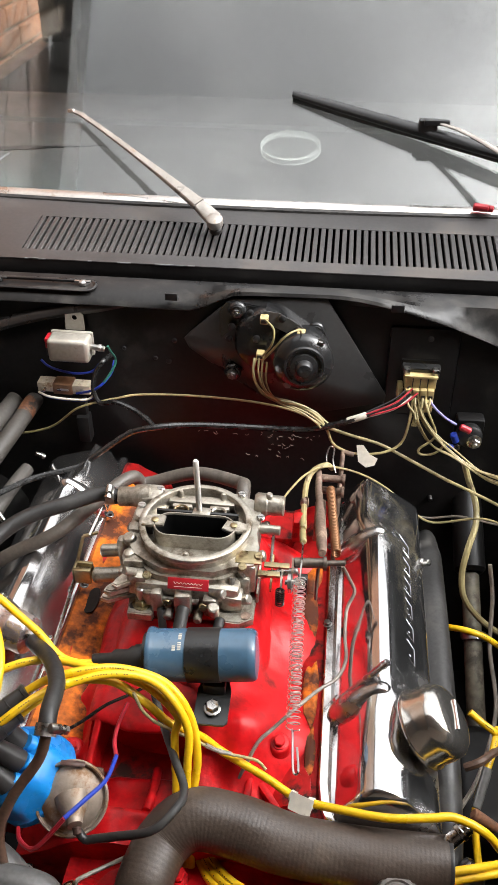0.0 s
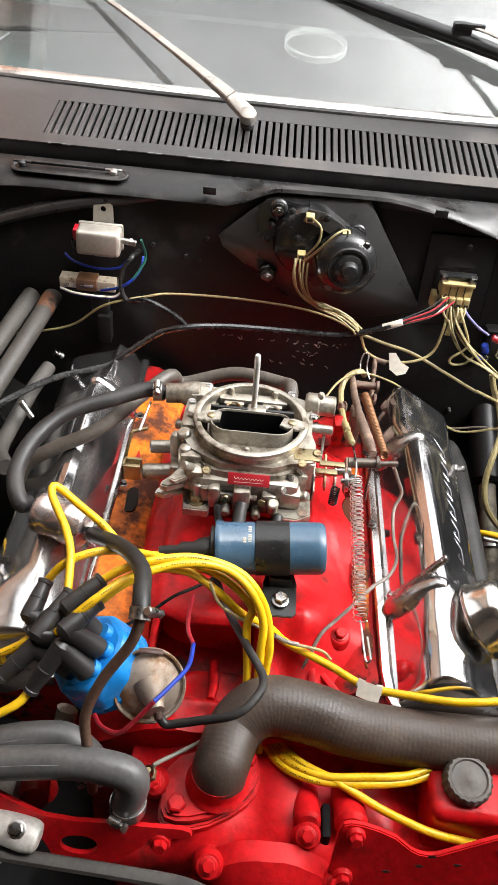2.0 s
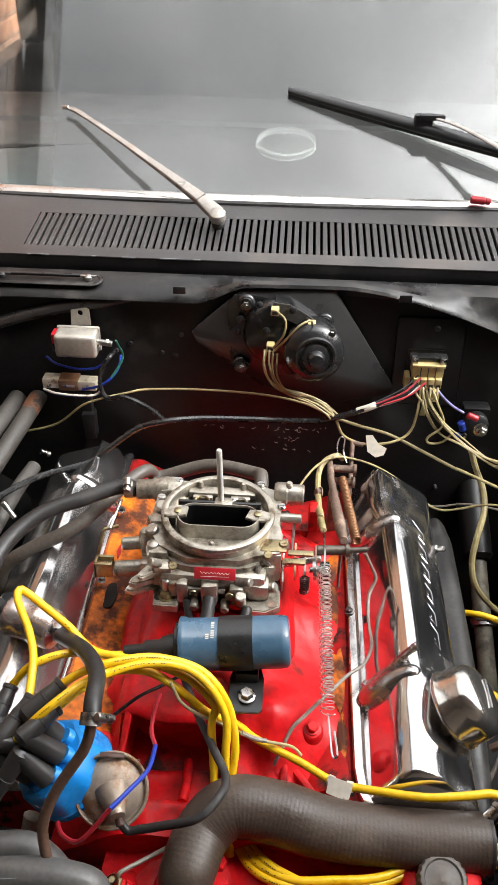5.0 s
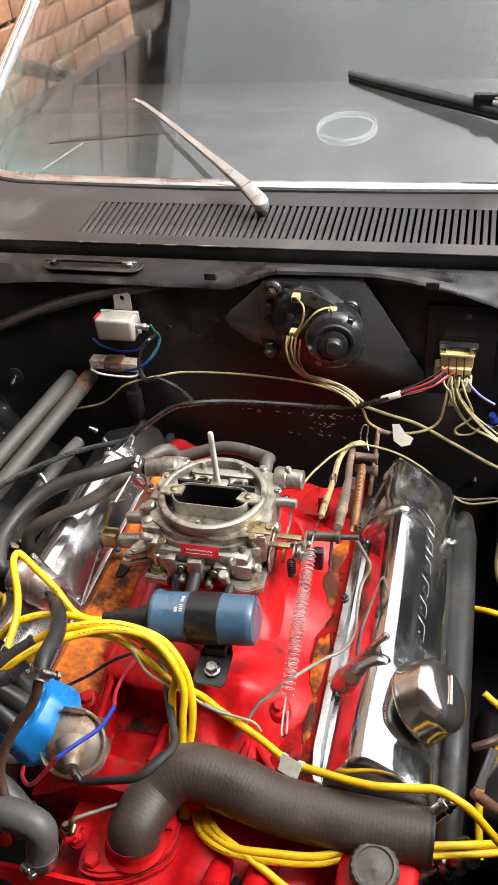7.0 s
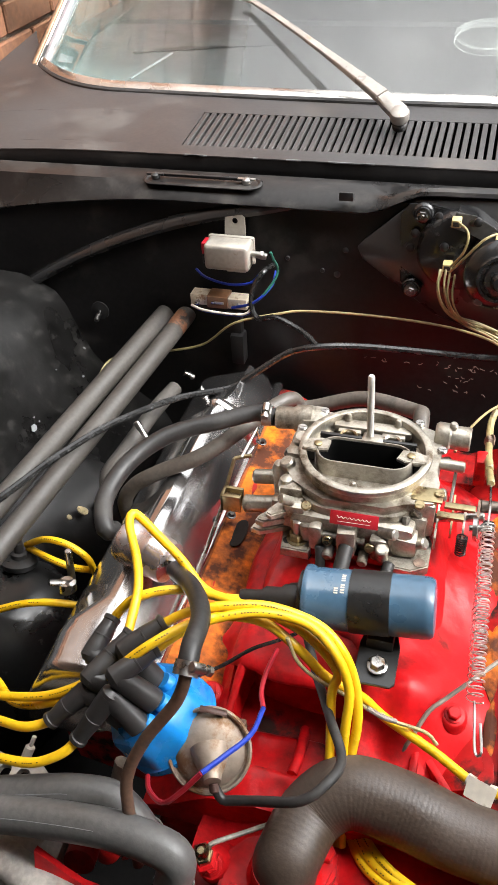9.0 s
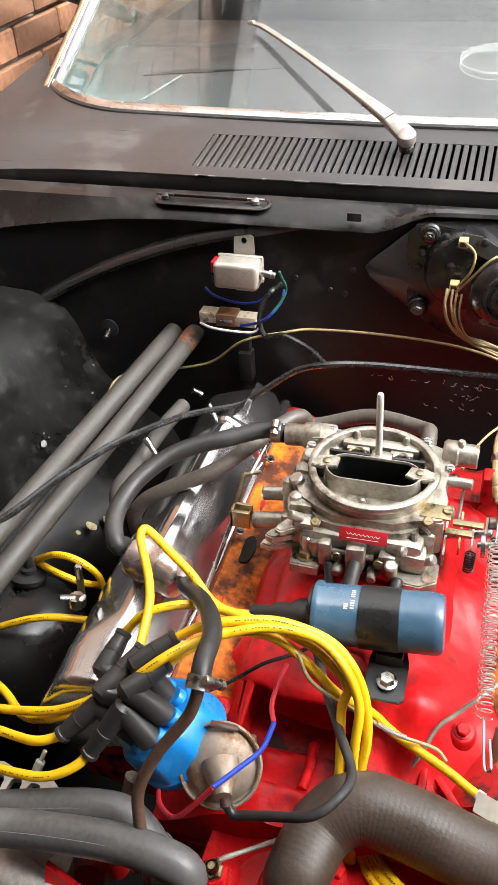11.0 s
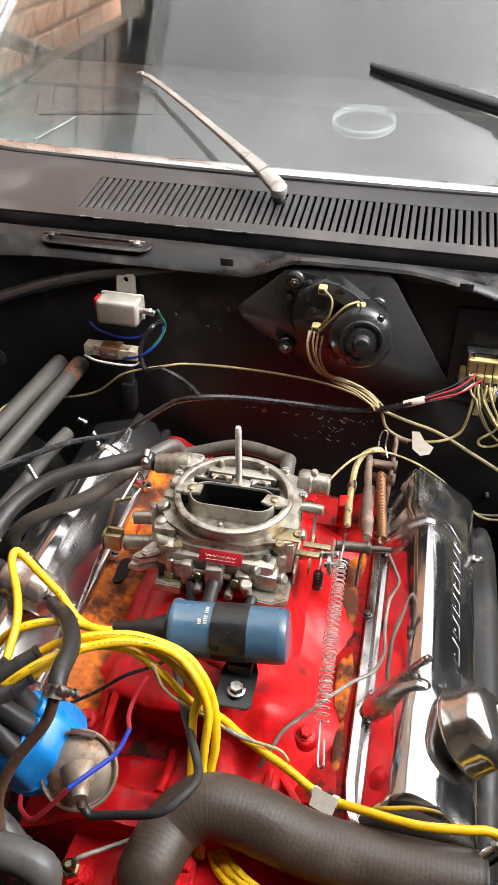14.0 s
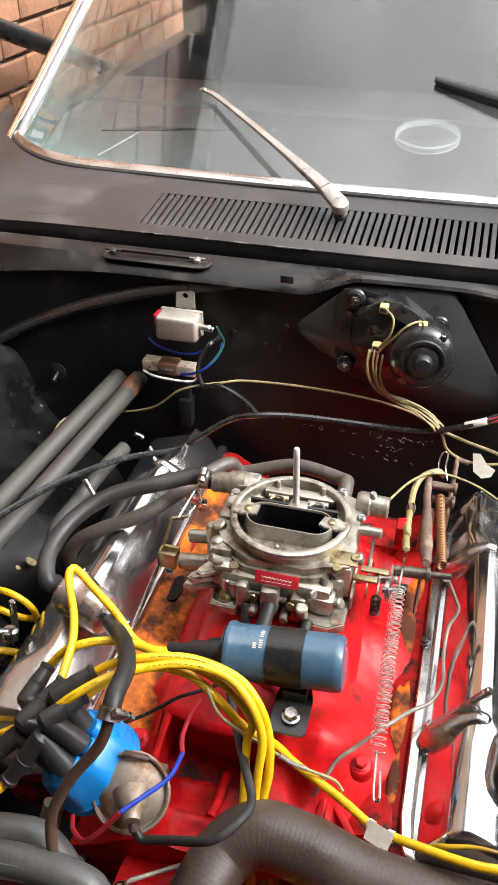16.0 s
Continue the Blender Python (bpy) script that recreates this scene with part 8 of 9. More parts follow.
for k in range(4):
    x = 0.1155 + 0.0106 * k
    wire([(x, 1.004, 0.821), (x + 0.1 * (0.131 - x), 0.994, 0.812), (0.131 + 0.25 * (x - 0.131), 0.990, 0.800), (0.1275 + 0.004 * (k - 1.5) * 0.4, 0.985, 0.783)], 0.0017, WIRE_TAN, "short yellowed wire from a plug socket")
wire(BLUE_R, 0.0019, WIRE_VIOLET, "pale violet wire to the relay")
wire(TAPE_R, 0.0046, WIRE_TAN, "tape wrapped yellowed loom drooping down", "wiring_loom")
wire(THIN_CARB, 0.0016, WIRE_TAN, "thin yellowed wire behind the carburettor")
wire(THIN_WHITE_R, 0.0016, WIRE_GREY, "thin grey wire by the fender side")
wire(TAN_CABLE, 0.0042, WIRE_TAN, "yellowed sleeved throttle cable loop", "throttle_cable")
wire(WHITE_R, 0.0022, WIRE_GREY, "dirty pale wire over the valve cover flange")
wire(TEMP_WIRE, 0.0022, WIRE_GREY, "dirty wire to the temperature sender")
wire(RED_WIRE, 0.0022, WIRE_RED, "red insulated wire by the distributor")
wire(BLUE_WIRE, 0.0022, WIRE_BLUE, "blue insulated wire over the vacuum canister")
wire(RED_WIRE2, 0.0022, WIRE_RED, "red insulated wire under the distributor")
wire(BLUE_THIN, 0.0018, WIRE_BLACK, "thin black wire on the intake")
wire(TAN_THIN, 0.0017, WIRE_TAN, "thin yellowed wire with a taped joint")
single("tape_joint", sweep([(-0.100, 0.4805, 0.7215), (-0.087, 0.482, 0.711), (-0.074, 0.4835, 0.7055)], 0.0024, sides=8), WIRE_GREY, "grubby tape joint on a thin wire", "tape label")
wire(RES_BLUE, 0.002, WIRE_BLUE, "blue wire under the ballast resistor")
wire([(x, y - 0.003, z + 0.003) for x, y, z in RES_BLUE], 0.0017, WIRE_WHITE, "white wire under the ballast resistor")
wire(RES_BLUE2, 0.002, WIRE_BLUE, "blue wire from the ballast resistor")
wire(REG_BLUE, 0.0018, WIRE_BLUE, "dark blue wire under the regulator")
wire(REG_GREEN, 0.0018, WIRE_GREEN, "green wire from the regulator terminal")
wire(RIGHT_GREY, 0.003, WIRE_GREY, "grey wire hanging beside the valve cover")
wire(RIGHT_RED, 0.005, RUBBER_BROWN, "dark red battery cable end")
hm = [Vector(p) for p in HARNESS_MAIN[-5:]]
for k, (m_, o) in enumerate(((WIRE_RED, (0, -0.003, 0.004)), (WIRE_RED, (0.004, -0.004, 0.001)), (WIRE_WHITE, (0, -0.004, -0.002)), (WIRE_BLACK, (0, 0.002, 0.005)))):
    wire([hm[2] + Vector(o) * 0.6, hm[3] + Vector(o) * 1.6, hm[4] + Vector(o) * 2], 0.0013, m_, "loose coloured loom wire at the bulkhead plug")
single("loom_label", sweep([hm[2] - (hm[2] - hm[1]) * 0.45, hm[2], hm[2] + (hm[3] - hm[2]) * 0.18], 0.0050, sides=12), LABEL_WHITE, "white label sleeve with dark print bars", "tape label")
b = plate([(-0.016, 0.012), (-0.006, 0.013), (0.004, 0.0), (0.016, -0.006), (0.012, -0.016), (0.0, -0.020), (-0.012, -0.012)], 0.0012, Matrix.Translation((0.064, 0.966, 0.741)) @ Matrix.Rotation(radians(62), 4, "X"))
single("tape_flag", b, LABEL_WHITE, "crumpled cream tape flag on a wire", "tape label")

# ---- throttle linkage ----
def coil_spring(p, q, r, wire_r, turns, name, mat_, label):
    p, q = Vector(p), Vector(q)
    m = axis_matrix(p, q - p)
    n = (q - p).length
    pts = [m @ Vector((r * math.cos(i * math.pi / 5), r * math.sin(i * math.pi / 5), n * i / (turns * 10))) for i in range(turns * 10 + 1)]
    return sweep(pts, wire_r, sides=6, smooth=False)


spring = thing("return_spring", (-0.012, 0.57, 0.73), "long open steel throttle return spring", "spring")
SA, SB = (-0.017, 0.672, 0.776), (-0.012, 0.502, 0.732)
part("coil", coil_spring(SA, SB, 0.0074, 0.0006, 28, "", SPRING_WIRE, ""), SPRING_WIRE, spring)
part("inner_coil", coil_spring((-0.0165, 0.668, 0.776), (-0.0115, 0.52, 0.737), 0.0058, 0.00062, 30, "", SPRING_WIRE, ""), SPRING_WIRE, spring)
part("hook", sweep([SB, (-0.011, 0.49, 0.733), (-0.009, 0.465, 0.730), (-0.007, 0.455, 0.728), (-0.003, 0.457, 0.730), (-0.006, 0.48, 0.735)], 0.0012, sides=6), STEEL, spring)
part("top_wire", sweep([SA, (-0.0165, 0.69, 0.782), (-0.017, 0.73, 0.772), (-0.018, 0.748, 0.762)], 0.0012, sides=6), STEEL, spring)
tab = single("spring_bracket", plate([(-0.012, -0.03), (0.002, -0.034), (0.012, -0.02), (0.010, 0.004), (0.0, 0.022), (-0.014, 0.026), (-0.018, 0.018), (-0.006, 0.010), (-0.002, -0.006), (-0.010, -0.018)], 0.003, pose(0.004, 0.466, 0.698, 20, -10, 0) @ Matrix.Scale(0.6, 4), 0.0005), RED_DIRTY, "rusty hooked bracket holding the spring", "bracket")
link = thing("throttle_linkage", (0.0, 0.85, 0.69), "rusty throttle bracket with levers and rods", "throttle linkage")
part("upright", roughen(sweep([(-0.004, 0.930, 0.732), (-0.003, 0.90, 0.732), (0.001, 0.84, 0.737), (0.005, 0.77, 0.755), (0.007, 0.725, 0.768)], 0.0055, sides=14, radii=[0.0042, 0.005, 0.005, 0.005, 0.0062, 0.0072, 0.0075, 0.0072, 0.005]), 0.0012, 60), RUST, link, "rusty round bar with a worn sleeve")
part("foot", roughen(box(-0.006, 0.010, 0.855, 0.885, 0.66, 0.72, 0.005), 0.002, 40), RUST, link)
part("cross_shaft", join(rod((-0.026, 0.702, 0.772), (0.014, 0.705, 0.772), 0.0062, 18), rod((0.012, 0.705, 0.772), (0.036, 0.707, 0.773), 0.0036, 14), lathe([(0.0085, 0), (0.0085, 0.004)], (0.009, 0.7047, 0.772), (1, 0.05, 0), 18)), GREASY_STEEL, link)
part("lever_blade", roughen(sweep([(0.004, 0.704, 0.772), (0.003, 0.697, 0.750), (0.003, 0.690, 0.726)], 0.005, sides=8, flat=0.4), 0.0005, 60), GREASY_STEEL, link)
part("stop_block", roughen(box(-0.020, -0.008, 0.700, 0.712, 0.715, 0.745, 0.002), 0.0006, 60), PLASTIC_BLACK, link)
part("lever_rod", join(rod((0.029, 0.965, 0.745), (0.027, 0.915, 0.700), 0.0034, 12), rod((0.029, 0.963, 0.744), (0.045, 0.962, 0.741), 0.0036, 12), rod((0.027, 0.915, 0.70), (0.025, 0.88, 0.66), 0.0034, 12)), RUST, link)
for z in (0.728, 0.705):
    part("pivot", join(rod((0.0, 0.92, z), (0.034, 0.918, z), 0.0055, 14), lathe([(0.0085, 0), (0.0085, 0.004)], (0.030, 0.918, z), (1, 0, 0), 18)), RUST, link)
part("bolt", bolt((-0.018, 0.86, 0.73), (-1, -0.3, 0.3), 0.007, 0.006), RUST, link)
part("rust_coil", coil_spring((0.014, 0.900, 0.724), (0.025, 0.740, 0.755), 0.0052, 0.0012, 44, "", COPPER, ""), COPPER, link, "copper brown tight coil spring")
part("wire_clip", sweep([(0.008, 0.935, 0.735), (0.006, 0.945, 0.752), (0.010, 0.95, 0.762), (0.016, 0.948, 0.76), (0.015, 0.94, 0.745), (0.02, 0.925, 0.735)], 0.0011, sides=6), STEEL, link)
part("cable_ferrule", join(rod((-0.019, 0.775, 0.756), (-0.017, 0.745, 0.766), 0.0044, 12), rod((-0.020, 0.81, 0.742), (-0.019, 0.785, 0.752), 0.0048, 12)), WIRE_TAN, link, "yellowed cable ferrule")
part("red_stop", roughen(box(-0.034, -0.020, 0.805, 0.828, 0.705, 0.742, 0.004), 0.0015, 50), RED_DIRTY, link)

# ---- beside the engine ----
tube = thing("filler_tube", (0.178, 0.70, 0.45), "dusty black tube beside the valve cover", "pipe")
part("tube_body", sweep([(0.163, 0.935, 0.615), (0.163, 0.90, 0.622), (0.164, 0.80, 0.622), (0.165, 0.65, 0.615), (0.165, 0.54, 0.60), (0.164, 0.47, 0.575), (0.160, 0.43, 0.53)], 0.0185, sides=24, radii=[0.012, 0.0185, 0.0185, 0.0185, 0.0185, 0.0185, 0.0185, 0.0185, 0.0185, 0.0185, 0.0185]), RUBBER, tube)
part("tube_end", join(rod((0.140, 0.420, 0.678), (0.166, 0.437, 0.699), 0.0075, 18), rod((0.157, 0.431, 0.692), (0.161, 0.434, 0.695), 0.009, 18)), STEEL, tube, "bright ribbed pipe end")
fit = thing("ribbed_pipe_fitting", (0.139, 0.422, 0.56), "bright ribbed steel pipe fitting low beside the engine", "pipe fitting")
rib_way = Vector((0.187, 0.448, 0.58)) - Vector((0.139, 0.422, 0.56))
rib_len = rib_way.length
part("pipe", rod(Vector((0.139, 0.422, 0.56)) - rib_way * 0.3, (0.187, 0.448, 0.58), 0.0085, 20), STEEL, fit)
part("ribs", lathe([(0.010, 0), (0.0155, 0.004), (0.0165, 0.010), (0.013, 0.014), (0.0165, 0.018), (0.0175, 0.026), (0.013, 0.030), (0.0165, 0.034), (0.0165, 0.042), (0.012, 0.046)], Vector((0.139, 0.422, 0.56)) + rib_way * 0.4, rib_way, 36), STEEL, fit, "stepped ribs of the fitting")
single("rusty_stub", roughen(rod((0.189, 0.496, 0.62), (0.217, 0.492, 0.6), 0.0062, 16), 0.0008, 60), RUST_END, "rust-brown pipe stub beside the leads", "pipe stub")
single("grey_tube", sweep([(0.197, 0.514, 0.6), [(a + b) / 2 for a, b in zip((0.197, 0.514, 0.6), (0.211, 0.552, 0.62))], (0.211, 0.552, 0.62)], 0.0055, sides=14), COOLANT, "grey rubber tube beside the steering shaft", "hose")
steer = thing("steering_column", (0.24, 0.9, 0.42), "black steering shaft with a clamped joint", "steering column")
part("upper_tube", rod((0.232, 1.06, 0.625), (0.238, 0.925, 0.555), 0.024, 24), BLACK_BAY, steer)
part("lower_shaft", rod((0.238, 0.925, 0.555), (0.246, 0.70, 0.43), 0.0135, 24), SHAFT_CREAM, steer, "dull cream painted shaft")
part("joint_clamp", join(revolve([(0.0132, -0.006), (0.019, -0.006), (0.019, 0.006), (0.0132, 0.006)], (0.2415, 0.84, 0.508), (0.03, -0.86, -0.5), 28), rod((0.225, 0.835, 0.525), (0.262, 0.83, 0.522), 0.004)), STEEL, steer)
part("gear_box", roughen(box(0.20, 0.30, 0.55, 0.72, 0.34, 0.47, 0.02, 3), 0.003, 30), BLACK_BAY, steer)
SCUFFED = mat("scuffed_gloss_black", (0.012, 0.012, 0.012), 0.36, var=0.4, var_scale=16, grain=120, bump=0.15, stain=(0.11, 0.105, 0.095), stain_scale=45, stain_cut=0.62, stain_soft=0.08, spec=0.55)
bottle = thing("ignition_ballast_can", (-0.565, 0.62, 0.52), "black round canister with a small top nipple", "canister")
part("can", lathe([(0.078, -0.06), (0.078, 0.045), (0.075, 0.062), (0.066, 0.080), (0.050, 0.092), (0.030, 0.098), (0.018, 0.099)], (-0.555, 0.60, 0.517), (0.02, 0.12, 1), 56), SCUFFED, bottle, sharp=70)
part("collar", lathe([(0.021, 0), (0.023, 0.003), (0.023, 0.008), (0.018, 0.011)], (-0.556, 0.645, 0.612), (0.05, 0.3, 1), 28), PLASTIC_BLACK, bottle)
part("nipple", lathe([(0.010, 0), (0.010, 0.008), (0.006, 0.010), (0.006, 0.022)], (-0.556, 0.648, 0.620), (0.05, 0.3, 1), 20), RUBBER, bottle)
wing = thing("wing_nut", (-0.447, 0.578, 0.665), "bright steel wing nut on a stud", "wing nut")
part("stud", rod((-0.452, 0.60, 0.66), (-0.447, 0.60, 0.71), 0.0042, 12), STEEL, wing)
part("wing_body", join(sweep([(-0.461, 0.572, 0.686), (-0.454, 0.578, 0.681), (-0.447, 0.582, 0.678), (-0.440, 0.580, 0.681), (-0.434, 0.576, 0.688)], 0.0045, sides=10, flat=0.6), lathe([(0.010, 0), (0.008, 0.012)], (-0.447, 0.582, 0.668), (0, 0, 1), 16)), STEEL, wing)
ALT_CAST = mat("pale_sandy_casting", (0.46, 0.43, 0.39), 0.5, metal=0.25, var=0.25, var_scale=25, grain=220, bump=0.4, stain=(0.2, 0.17, 0.14), stain_scale=28, stain_cut=0.55)
alt = thing("alternator_bracket", (-0.36, 0.30, 0.60), "grey cast bracket with a worn edge", "bracket")
part("arm", roughen(sweep([(-0.40, 0.315, 0.648), (-0.365, 0.305, 0.650), (-0.335, 0.294, 0.652), (-0.312, 0.288, 0.650), (-0.304, 0.286, 0.649), (-0.301, 0.2855, 0.6488)], 0.015, sides=14, flat=0.6, radii=[0.013, 0.014, 0.015, 0.0155, 0.0165, 0.0165, 0.014, 0.006]), 0.0015, 60), ALT_CAST, alt)
part("bolt", bolt((-0.322, 0.288, 0.660), (0, -0.4, 1), 0.0065, 0.005), STEEL, alt)
altb = thing("alternator", (-0.40, 0.31, 0.50), "pale cast aluminium alternator under the coolant hoses", "alternator")
part("end_frame", roughen(lathe([(0.030, -0.02), (0.060, -0.012), (0.066, 0.0), (0.066, 0.045), (0.060, 0.052)], (-0.405, 0.31, 0.585), (0.1, 1, 0.25), 40), 0.0012, 60), ALT_CAST, altb)
for a in range(6):
    q = axis_matrix((-0.405, 0.31, 0.585), (0.1, 1, 0.25)) @ Vector((0.052 * math.cos(a * 1.05), 0.052 * math.sin(a * 1.05), -0.014))
    part("vent_rib", lathe([(0.010, 0), (0.008, 0.006), (0.003, 0.007)], q, (-0.1, -1, -0.25), 14), ALT_CAST, altb)
part("lug", roughen(box(-0.372, -0.338, 0.318, 0.352, 0.585, 0.640, 0.006), 0.0015, 50), ALT_CAST, altb)
part("terminal", join(bolt((-0.360, 0.352, 0.642), (0, -0.2, 1), 0.007, 0.006, stud=0.006)), STEEL, altb)
vent_out = [(-0.470, 0.352), (-0.372, 0.352), (-0.366, 0.362), (-0.374, 0.386), (-0.392, 0.398), (-0.415, 0.392), (-0.440, 0.399), (-0.470, 0.392)]
slots = [superellipse(x, 0.375, 0.0062, 0.011, 16, 4) for x in (-0.455, -0.4365, -0.418, -0.3995)]
part("vent_grille", roughen(holed(vent_out, slots, 0.007, Matrix.Translation((0, 0, 0.643))), 0.0005, 60), TIN, altb, "pale cast vent with dark slots")
# black plate that supplies the shade behind the slots
part("vent_shadow", plate([(mx * 0.99 - 0.004, my) for mx, my in vent_out], 0.002, Matrix.Translation((0, 0, 0.632))), WELL, altb)
part("field_terminal", join(rod((-0.405, 0.390, 0.648), (-0.399, 0.402, 0.664), 0.0048, 14), rod((-0.399, 0.402, 0.664), (-0.396, 0.408, 0.672), 0.0022, 10)), LABEL_WHITE, altb, "pale plastic terminal sleeve")
single("red_pipe_elbow", roughen(sweep([(-0.325, 0.372, 0.56), (-0.325, 0.368, 0.60), (-0.322, 0.352, 0.63), (-0.318, 0.325, 0.640)], 0.014, sides=18), 0.0008, 50), RED_DIRTY, "greasy red painted pipe elbow beside the hoses", "pipe fitting")
single("drive_belt", sweep([(-0.44, 0.280, 0.640), (-0.336, 0.274, 0.640), (-0.273, 0.270, 0.640), (-0.211, 0.266, 0.640), (-0.164, 0.262, 0.638), (-0.12, 0.250, 0.630)], 0.007, sides=8, flat=0.6), HOSE_GREY, "worn grey rubber drive belt", "belt")
single("plug_shield", roughen(sweep([(-0.30, 0.40, 0.68), (-0.305, 0.385, 0.65), (-0.31, 0.375, 0.62)], 0.011, sides=10, flat=0.7), 0.001, 60), ALUMINIUM, "dull metal shield below the distributor", "metal shield")

# ---- wipers and screen ----
def wiper_arm(pivot, tip, label):
    w = thing("windscreen_wiper", pivot, label, "windscreen wiper", "windscreen wipers")
    p, t = Vector(pivot), Vector(tip)
    d = (t - p)
    u = d.normalized()
    up = Vector((0, -0.42, 0.91))
    up = (up - u * up.dot(u)).normalized()
    side = u.cross(up)

    def bar(stations):
        """A folded channel: bevelled flat top with skirts, its width and depth given along the arm."""
        rings = []
        for f, h, w, deep in stations:
            c = p + d * f + Vector((0, 0, h))
            rings.append([c + side * (w * a) + up * (deep * b) for a, b in ((-0.5, -1.0), (-0.5, -0.18), (-0.40, 0.0), (0.40, 0.0), (0.5, -0.18), (0.5, -1.0))])
        return loft(rings)

    part("spindle", lathe([(0.0105, -0.024), (0.0105, -0.017), (0.0085, -0.015), (0.0085, -0.006)], p, (0, -0.45, 0.9), 24), RUBBER, w, "dark spindle boot")
    part("pivot_cap", lathe([(0.0122, -0.010), (0.0130, -0.008), (0.0132, 0.001), (0.0120, 0.004), (0.009, 0.0056), (0.001, 0.006)], p, (0, -0.42, 0.91), 36), ARM_PAINT, w)
    part("hinge_head", bar(((0.0, 0.0045, 0.0245, 0.010), (0.05, 0.0065, 0.0225, 0.011), (0.098, 0.0085, 0.0195, 0.011))), ARM_PAINT, w)
    line = [p + d * f + Vector((0, 0, h)) for f, h in ((0.97, 0.0), (1.0, -0.004))]
    part("arm", bar(((0.100, 0.0095, 0.0205, 0.0105), (0.20, 0.0098, 0.0170, 0.0095), (0.32, 0.0095, 0.0135, 0.0080), (0.45, 0.0085, 0.0110, 0.0062), (0.60, 0.0075, 0.0095, 0.0050), (0.80, 0.0050, 0.0085, 0.0045), (0.94, 0.0015, 0.0080, 0.0042), (1.0, -0.0035, 0.0070, 0.0038))), ARM_PAINT, w)
    part("tip_hook", rod(line[-1], line[-1] + Vector((-0.012, 0.004, -0.001)), 0.0035, 10), STEEL, w)
    return w


wiper_arm((-0.192, 1.213, 0.988), (-0.4725, 1.4505, 1.0825), "scuffed silver wiper arm without its blade")
blade = thing("windscreen_wiper", (0.10, 1.40, 1.08), "black wiper blade on a silver arm across the glass", "windscreen wiper", "windscreen wipers")
BA, BB = Vector((-0.0926, 1.500, 1.107)), Vector((0.129, 1.427, 1.0725))
bd = BB - BA
ends = [BA, BA + bd * 0.3, BA + bd * 0.7, BB, BA + bd * 1.6, BA + bd * 1.9]
part("bow", sweep([p + Vector((0, 0, -0.002)) for p in ends], 0.008, sides=10, step=0.02, radii=[0.0075, 0.0105, 0.0120, 0.0130, 0.0130, 0.0120, 0.008], flat=0.75), BLADE, blade)
part("rubber", sweep([p + Vector((0, 0.004, -0.012)) for p in ends], 0.0042, sides=6, step=0.03, flat=1.6), BLADE, blade)
part("adapter", join(box(0.119, 0.151, 1.412, 1.430, 1.0725, 1.0925, 0.006), box(0.127, 0.169, 1.408, 1.420, 1.0845, 1.0935, 0.003)), BLADE, blade)
part("arm", sweep([(0.151, 1.414, 1.0885), (0.20, 1.376, 1.081), (0.28, 1.30, 1.055), (0.36, 1.24, 1.01)], 0.0055, sides=10, radii=[0.004, 0.006, 0.009, 0.012], flat=0.5), ARM_PAINT, blade, "silver wiper arm")
tube_r = thing("red_lens_tube", (0.224, 1.313, 0.975), "small red plastic tube lying on the screen's foot", "plastic tube")
part("barrel", rod((0.212, 1.312, 0.989), (0.236, 1.309, 0.988), 0.0062, 16), WIRE_RED, tube_r)
part("cap", rod((0.236, 1.309, 0.988), (0.244, 1.308, 0.9875), 0.0054, 16), WIRE_RED, tube_r)
disc = thing("sticker_holder", (-0.094, 1.478, 1.010), "faint round clear plastic disc holder behind the glass", "disc holder")
dm = Matrix.Translation((-0.094, 1.478, 1.014)) @ Matrix.Rotation(radians(10), 4, "X")
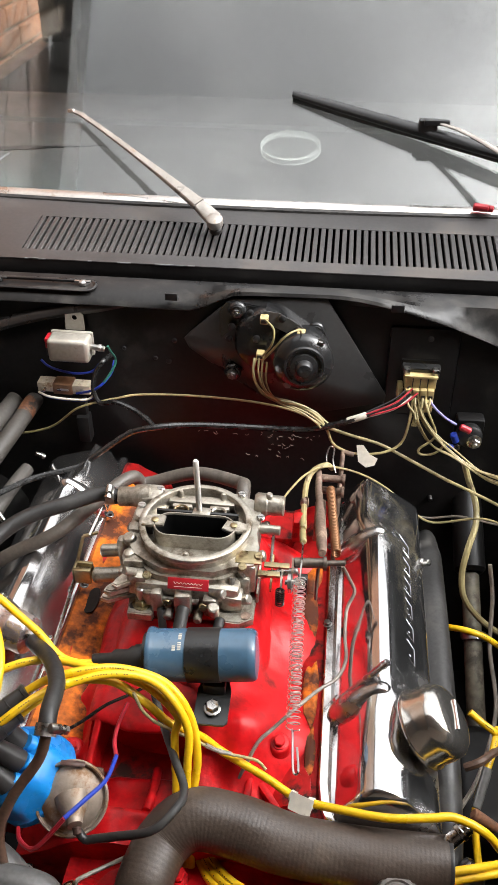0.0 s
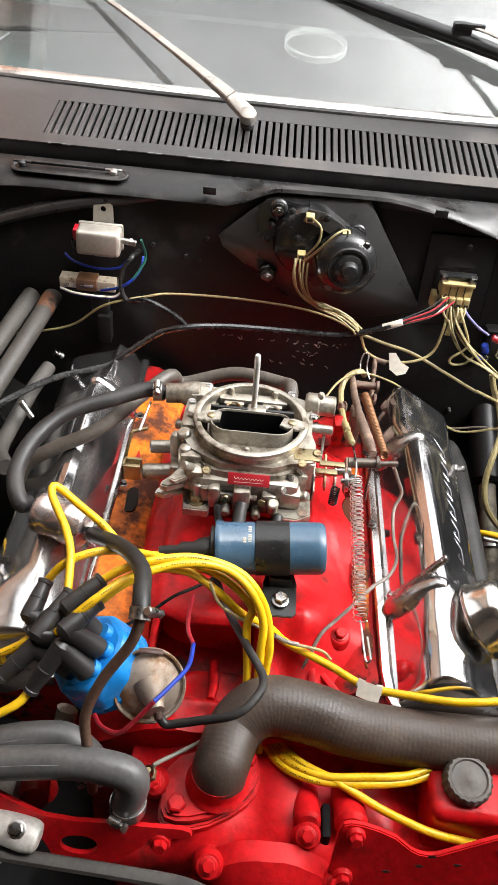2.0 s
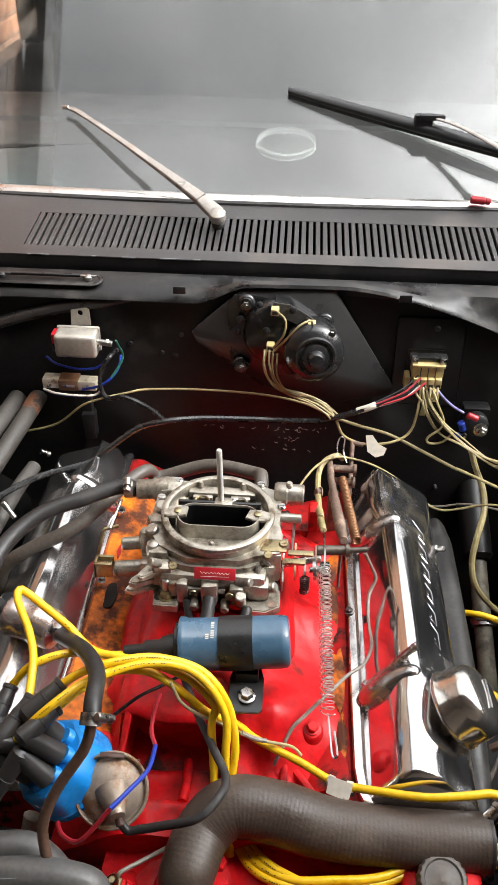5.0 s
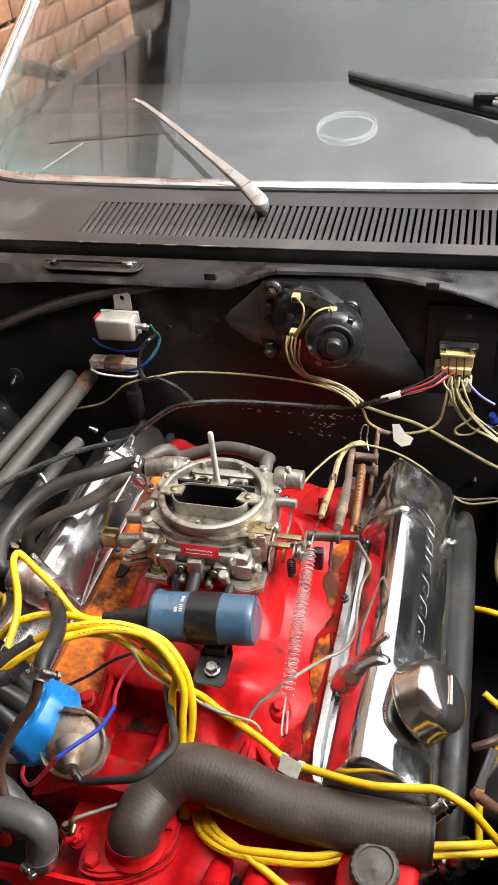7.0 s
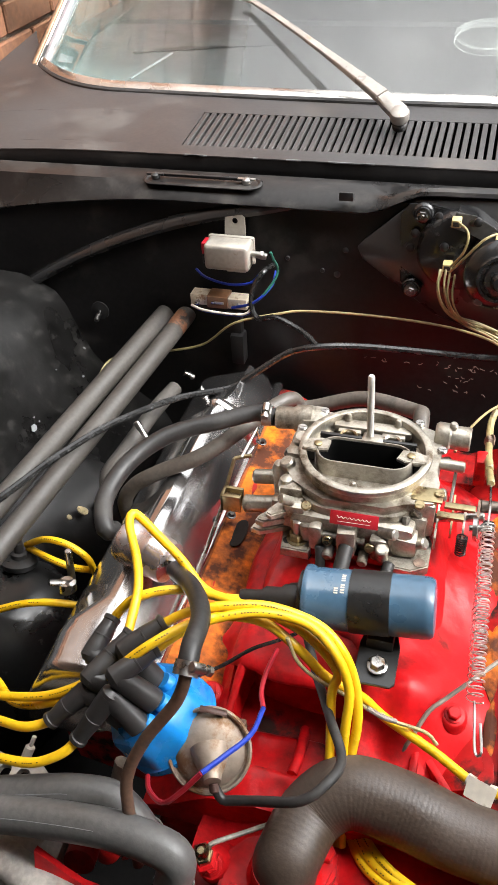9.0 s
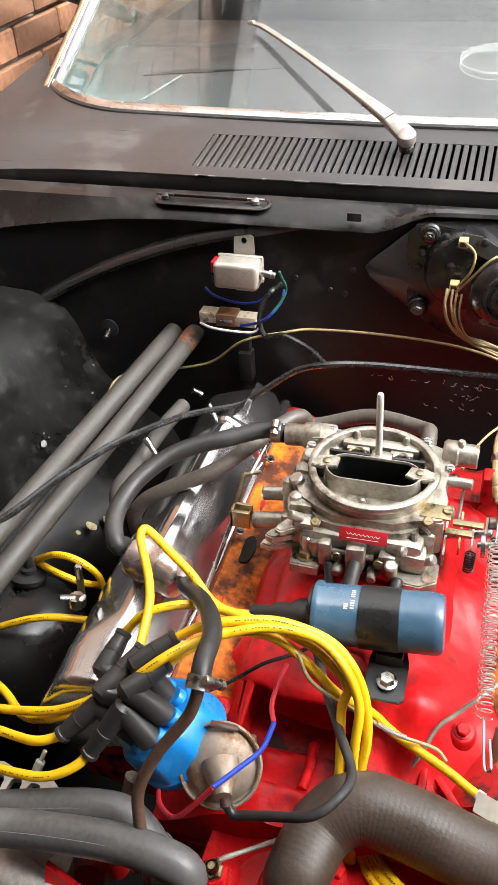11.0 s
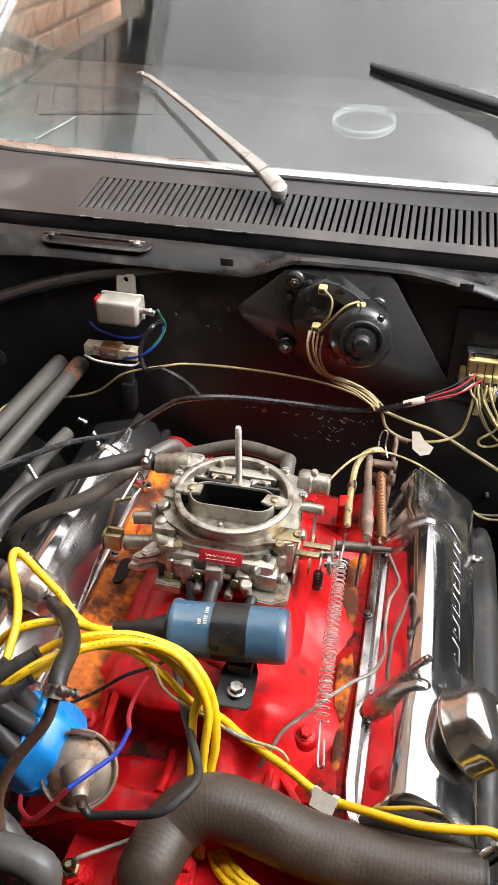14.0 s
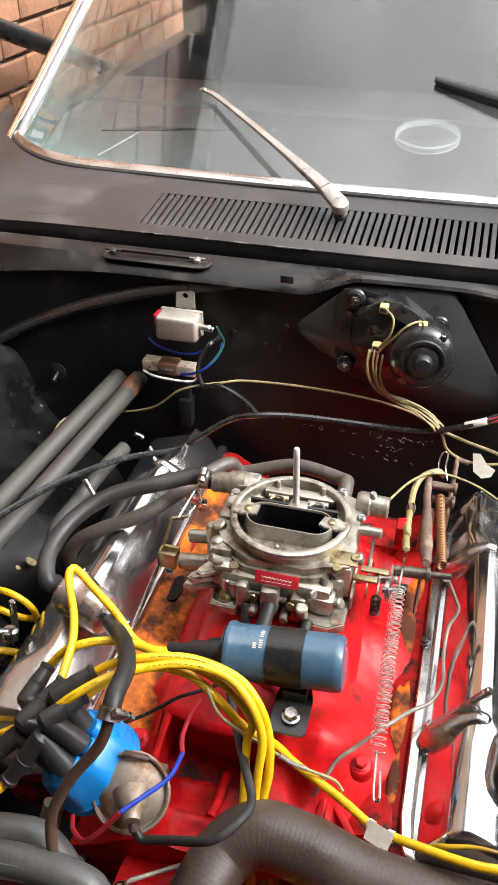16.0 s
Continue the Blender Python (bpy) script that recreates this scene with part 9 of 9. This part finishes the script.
part("rim", moved(revolve([(0.0515, 0), (0.0530, 0.0), (0.0533, 0.010), (0.0515, 0.010)], (0, 0, 0), (0, 0, 1), 56), dm), CLEAR_RIM, disc)
part("disc", moved(lathe([(0.0515, 0.0), (0.0515, 0.0015)], (0, 0, 0.007), (0, 0, 1), 48), dm), CLEAR_DISC, disc)
for r, z in ((0.0528, 0.0006), (0.0528, 0.0100), (0.0470, 0.0090)):
    part("bead", moved(sweep([(r * math.cos(2 * math.pi * i / 56), r * math.sin(2 * math.pi * i / 56), z) for i in range(57)], 0.0006, sides=6, smooth=False), dm), CLEAR_BEAD, disc)

# ---- bricks of the house wall, nearest stretch as pieces ----
brick_mesh = bpy.data.meshes.new("brick")
b = box(0, 0.018, 0, 0.215, 0, 0.065, 0.004, 1)
b.to_mesh(brick_mesh)
b.free()
brick_mesh.materials.append(BRICK)
wall_at = Vector(house_wall.location)
count = 0
rest = bmesh.new()
for row in range(48):
    for col in range(70):
        y = -1.9 + col * 0.225 + (0.1125 if row % 2 else 0)
        z = 0.005 + row * 0.075
        high = 2.68 if y > 5.2 else min(3.56 - (y - 3.3) * 0.426, 2.94 + (y - brace_y(2.94)) * 0.4)
        if y > 13.6 or (z > 1.28 and (y < brace_y(z + 0.07) + 0.03 or z + 0.07 > high)):
            continue
        if 1.3 < y < 3.4 and row > 8 and count < 300:
            o = new("brick", brick_mesh)
            o.parent = house_wall
            o.location = Vector((-1.2145 + 0.002 * random.random(), y, z)) - wall_at
            count += 1
        else:
            x0, x1 = -1.2145, -1.1965
            v = [rest.verts.new(p) for p in ((x1, y, z), (x1, y + 0.215, z), (x1, y + 0.215, z + 0.065), (x1, y, z + 0.065), (x0, y, z), (x0, y + 0.215, z), (x0, y + 0.215, z + 0.065), (x0, y, z + 0.065))]
            for f in ((0, 1, 2, 3), (4, 5, 1, 0), (3, 2, 6, 7), (5, 6, 2, 1), (4, 0, 3, 7)):
                rest.faces.new([v[i] for i in f])
bricks = part("brick_courses", rest, BRICK, house_wall)
tagged(bricks, kind="stuff")
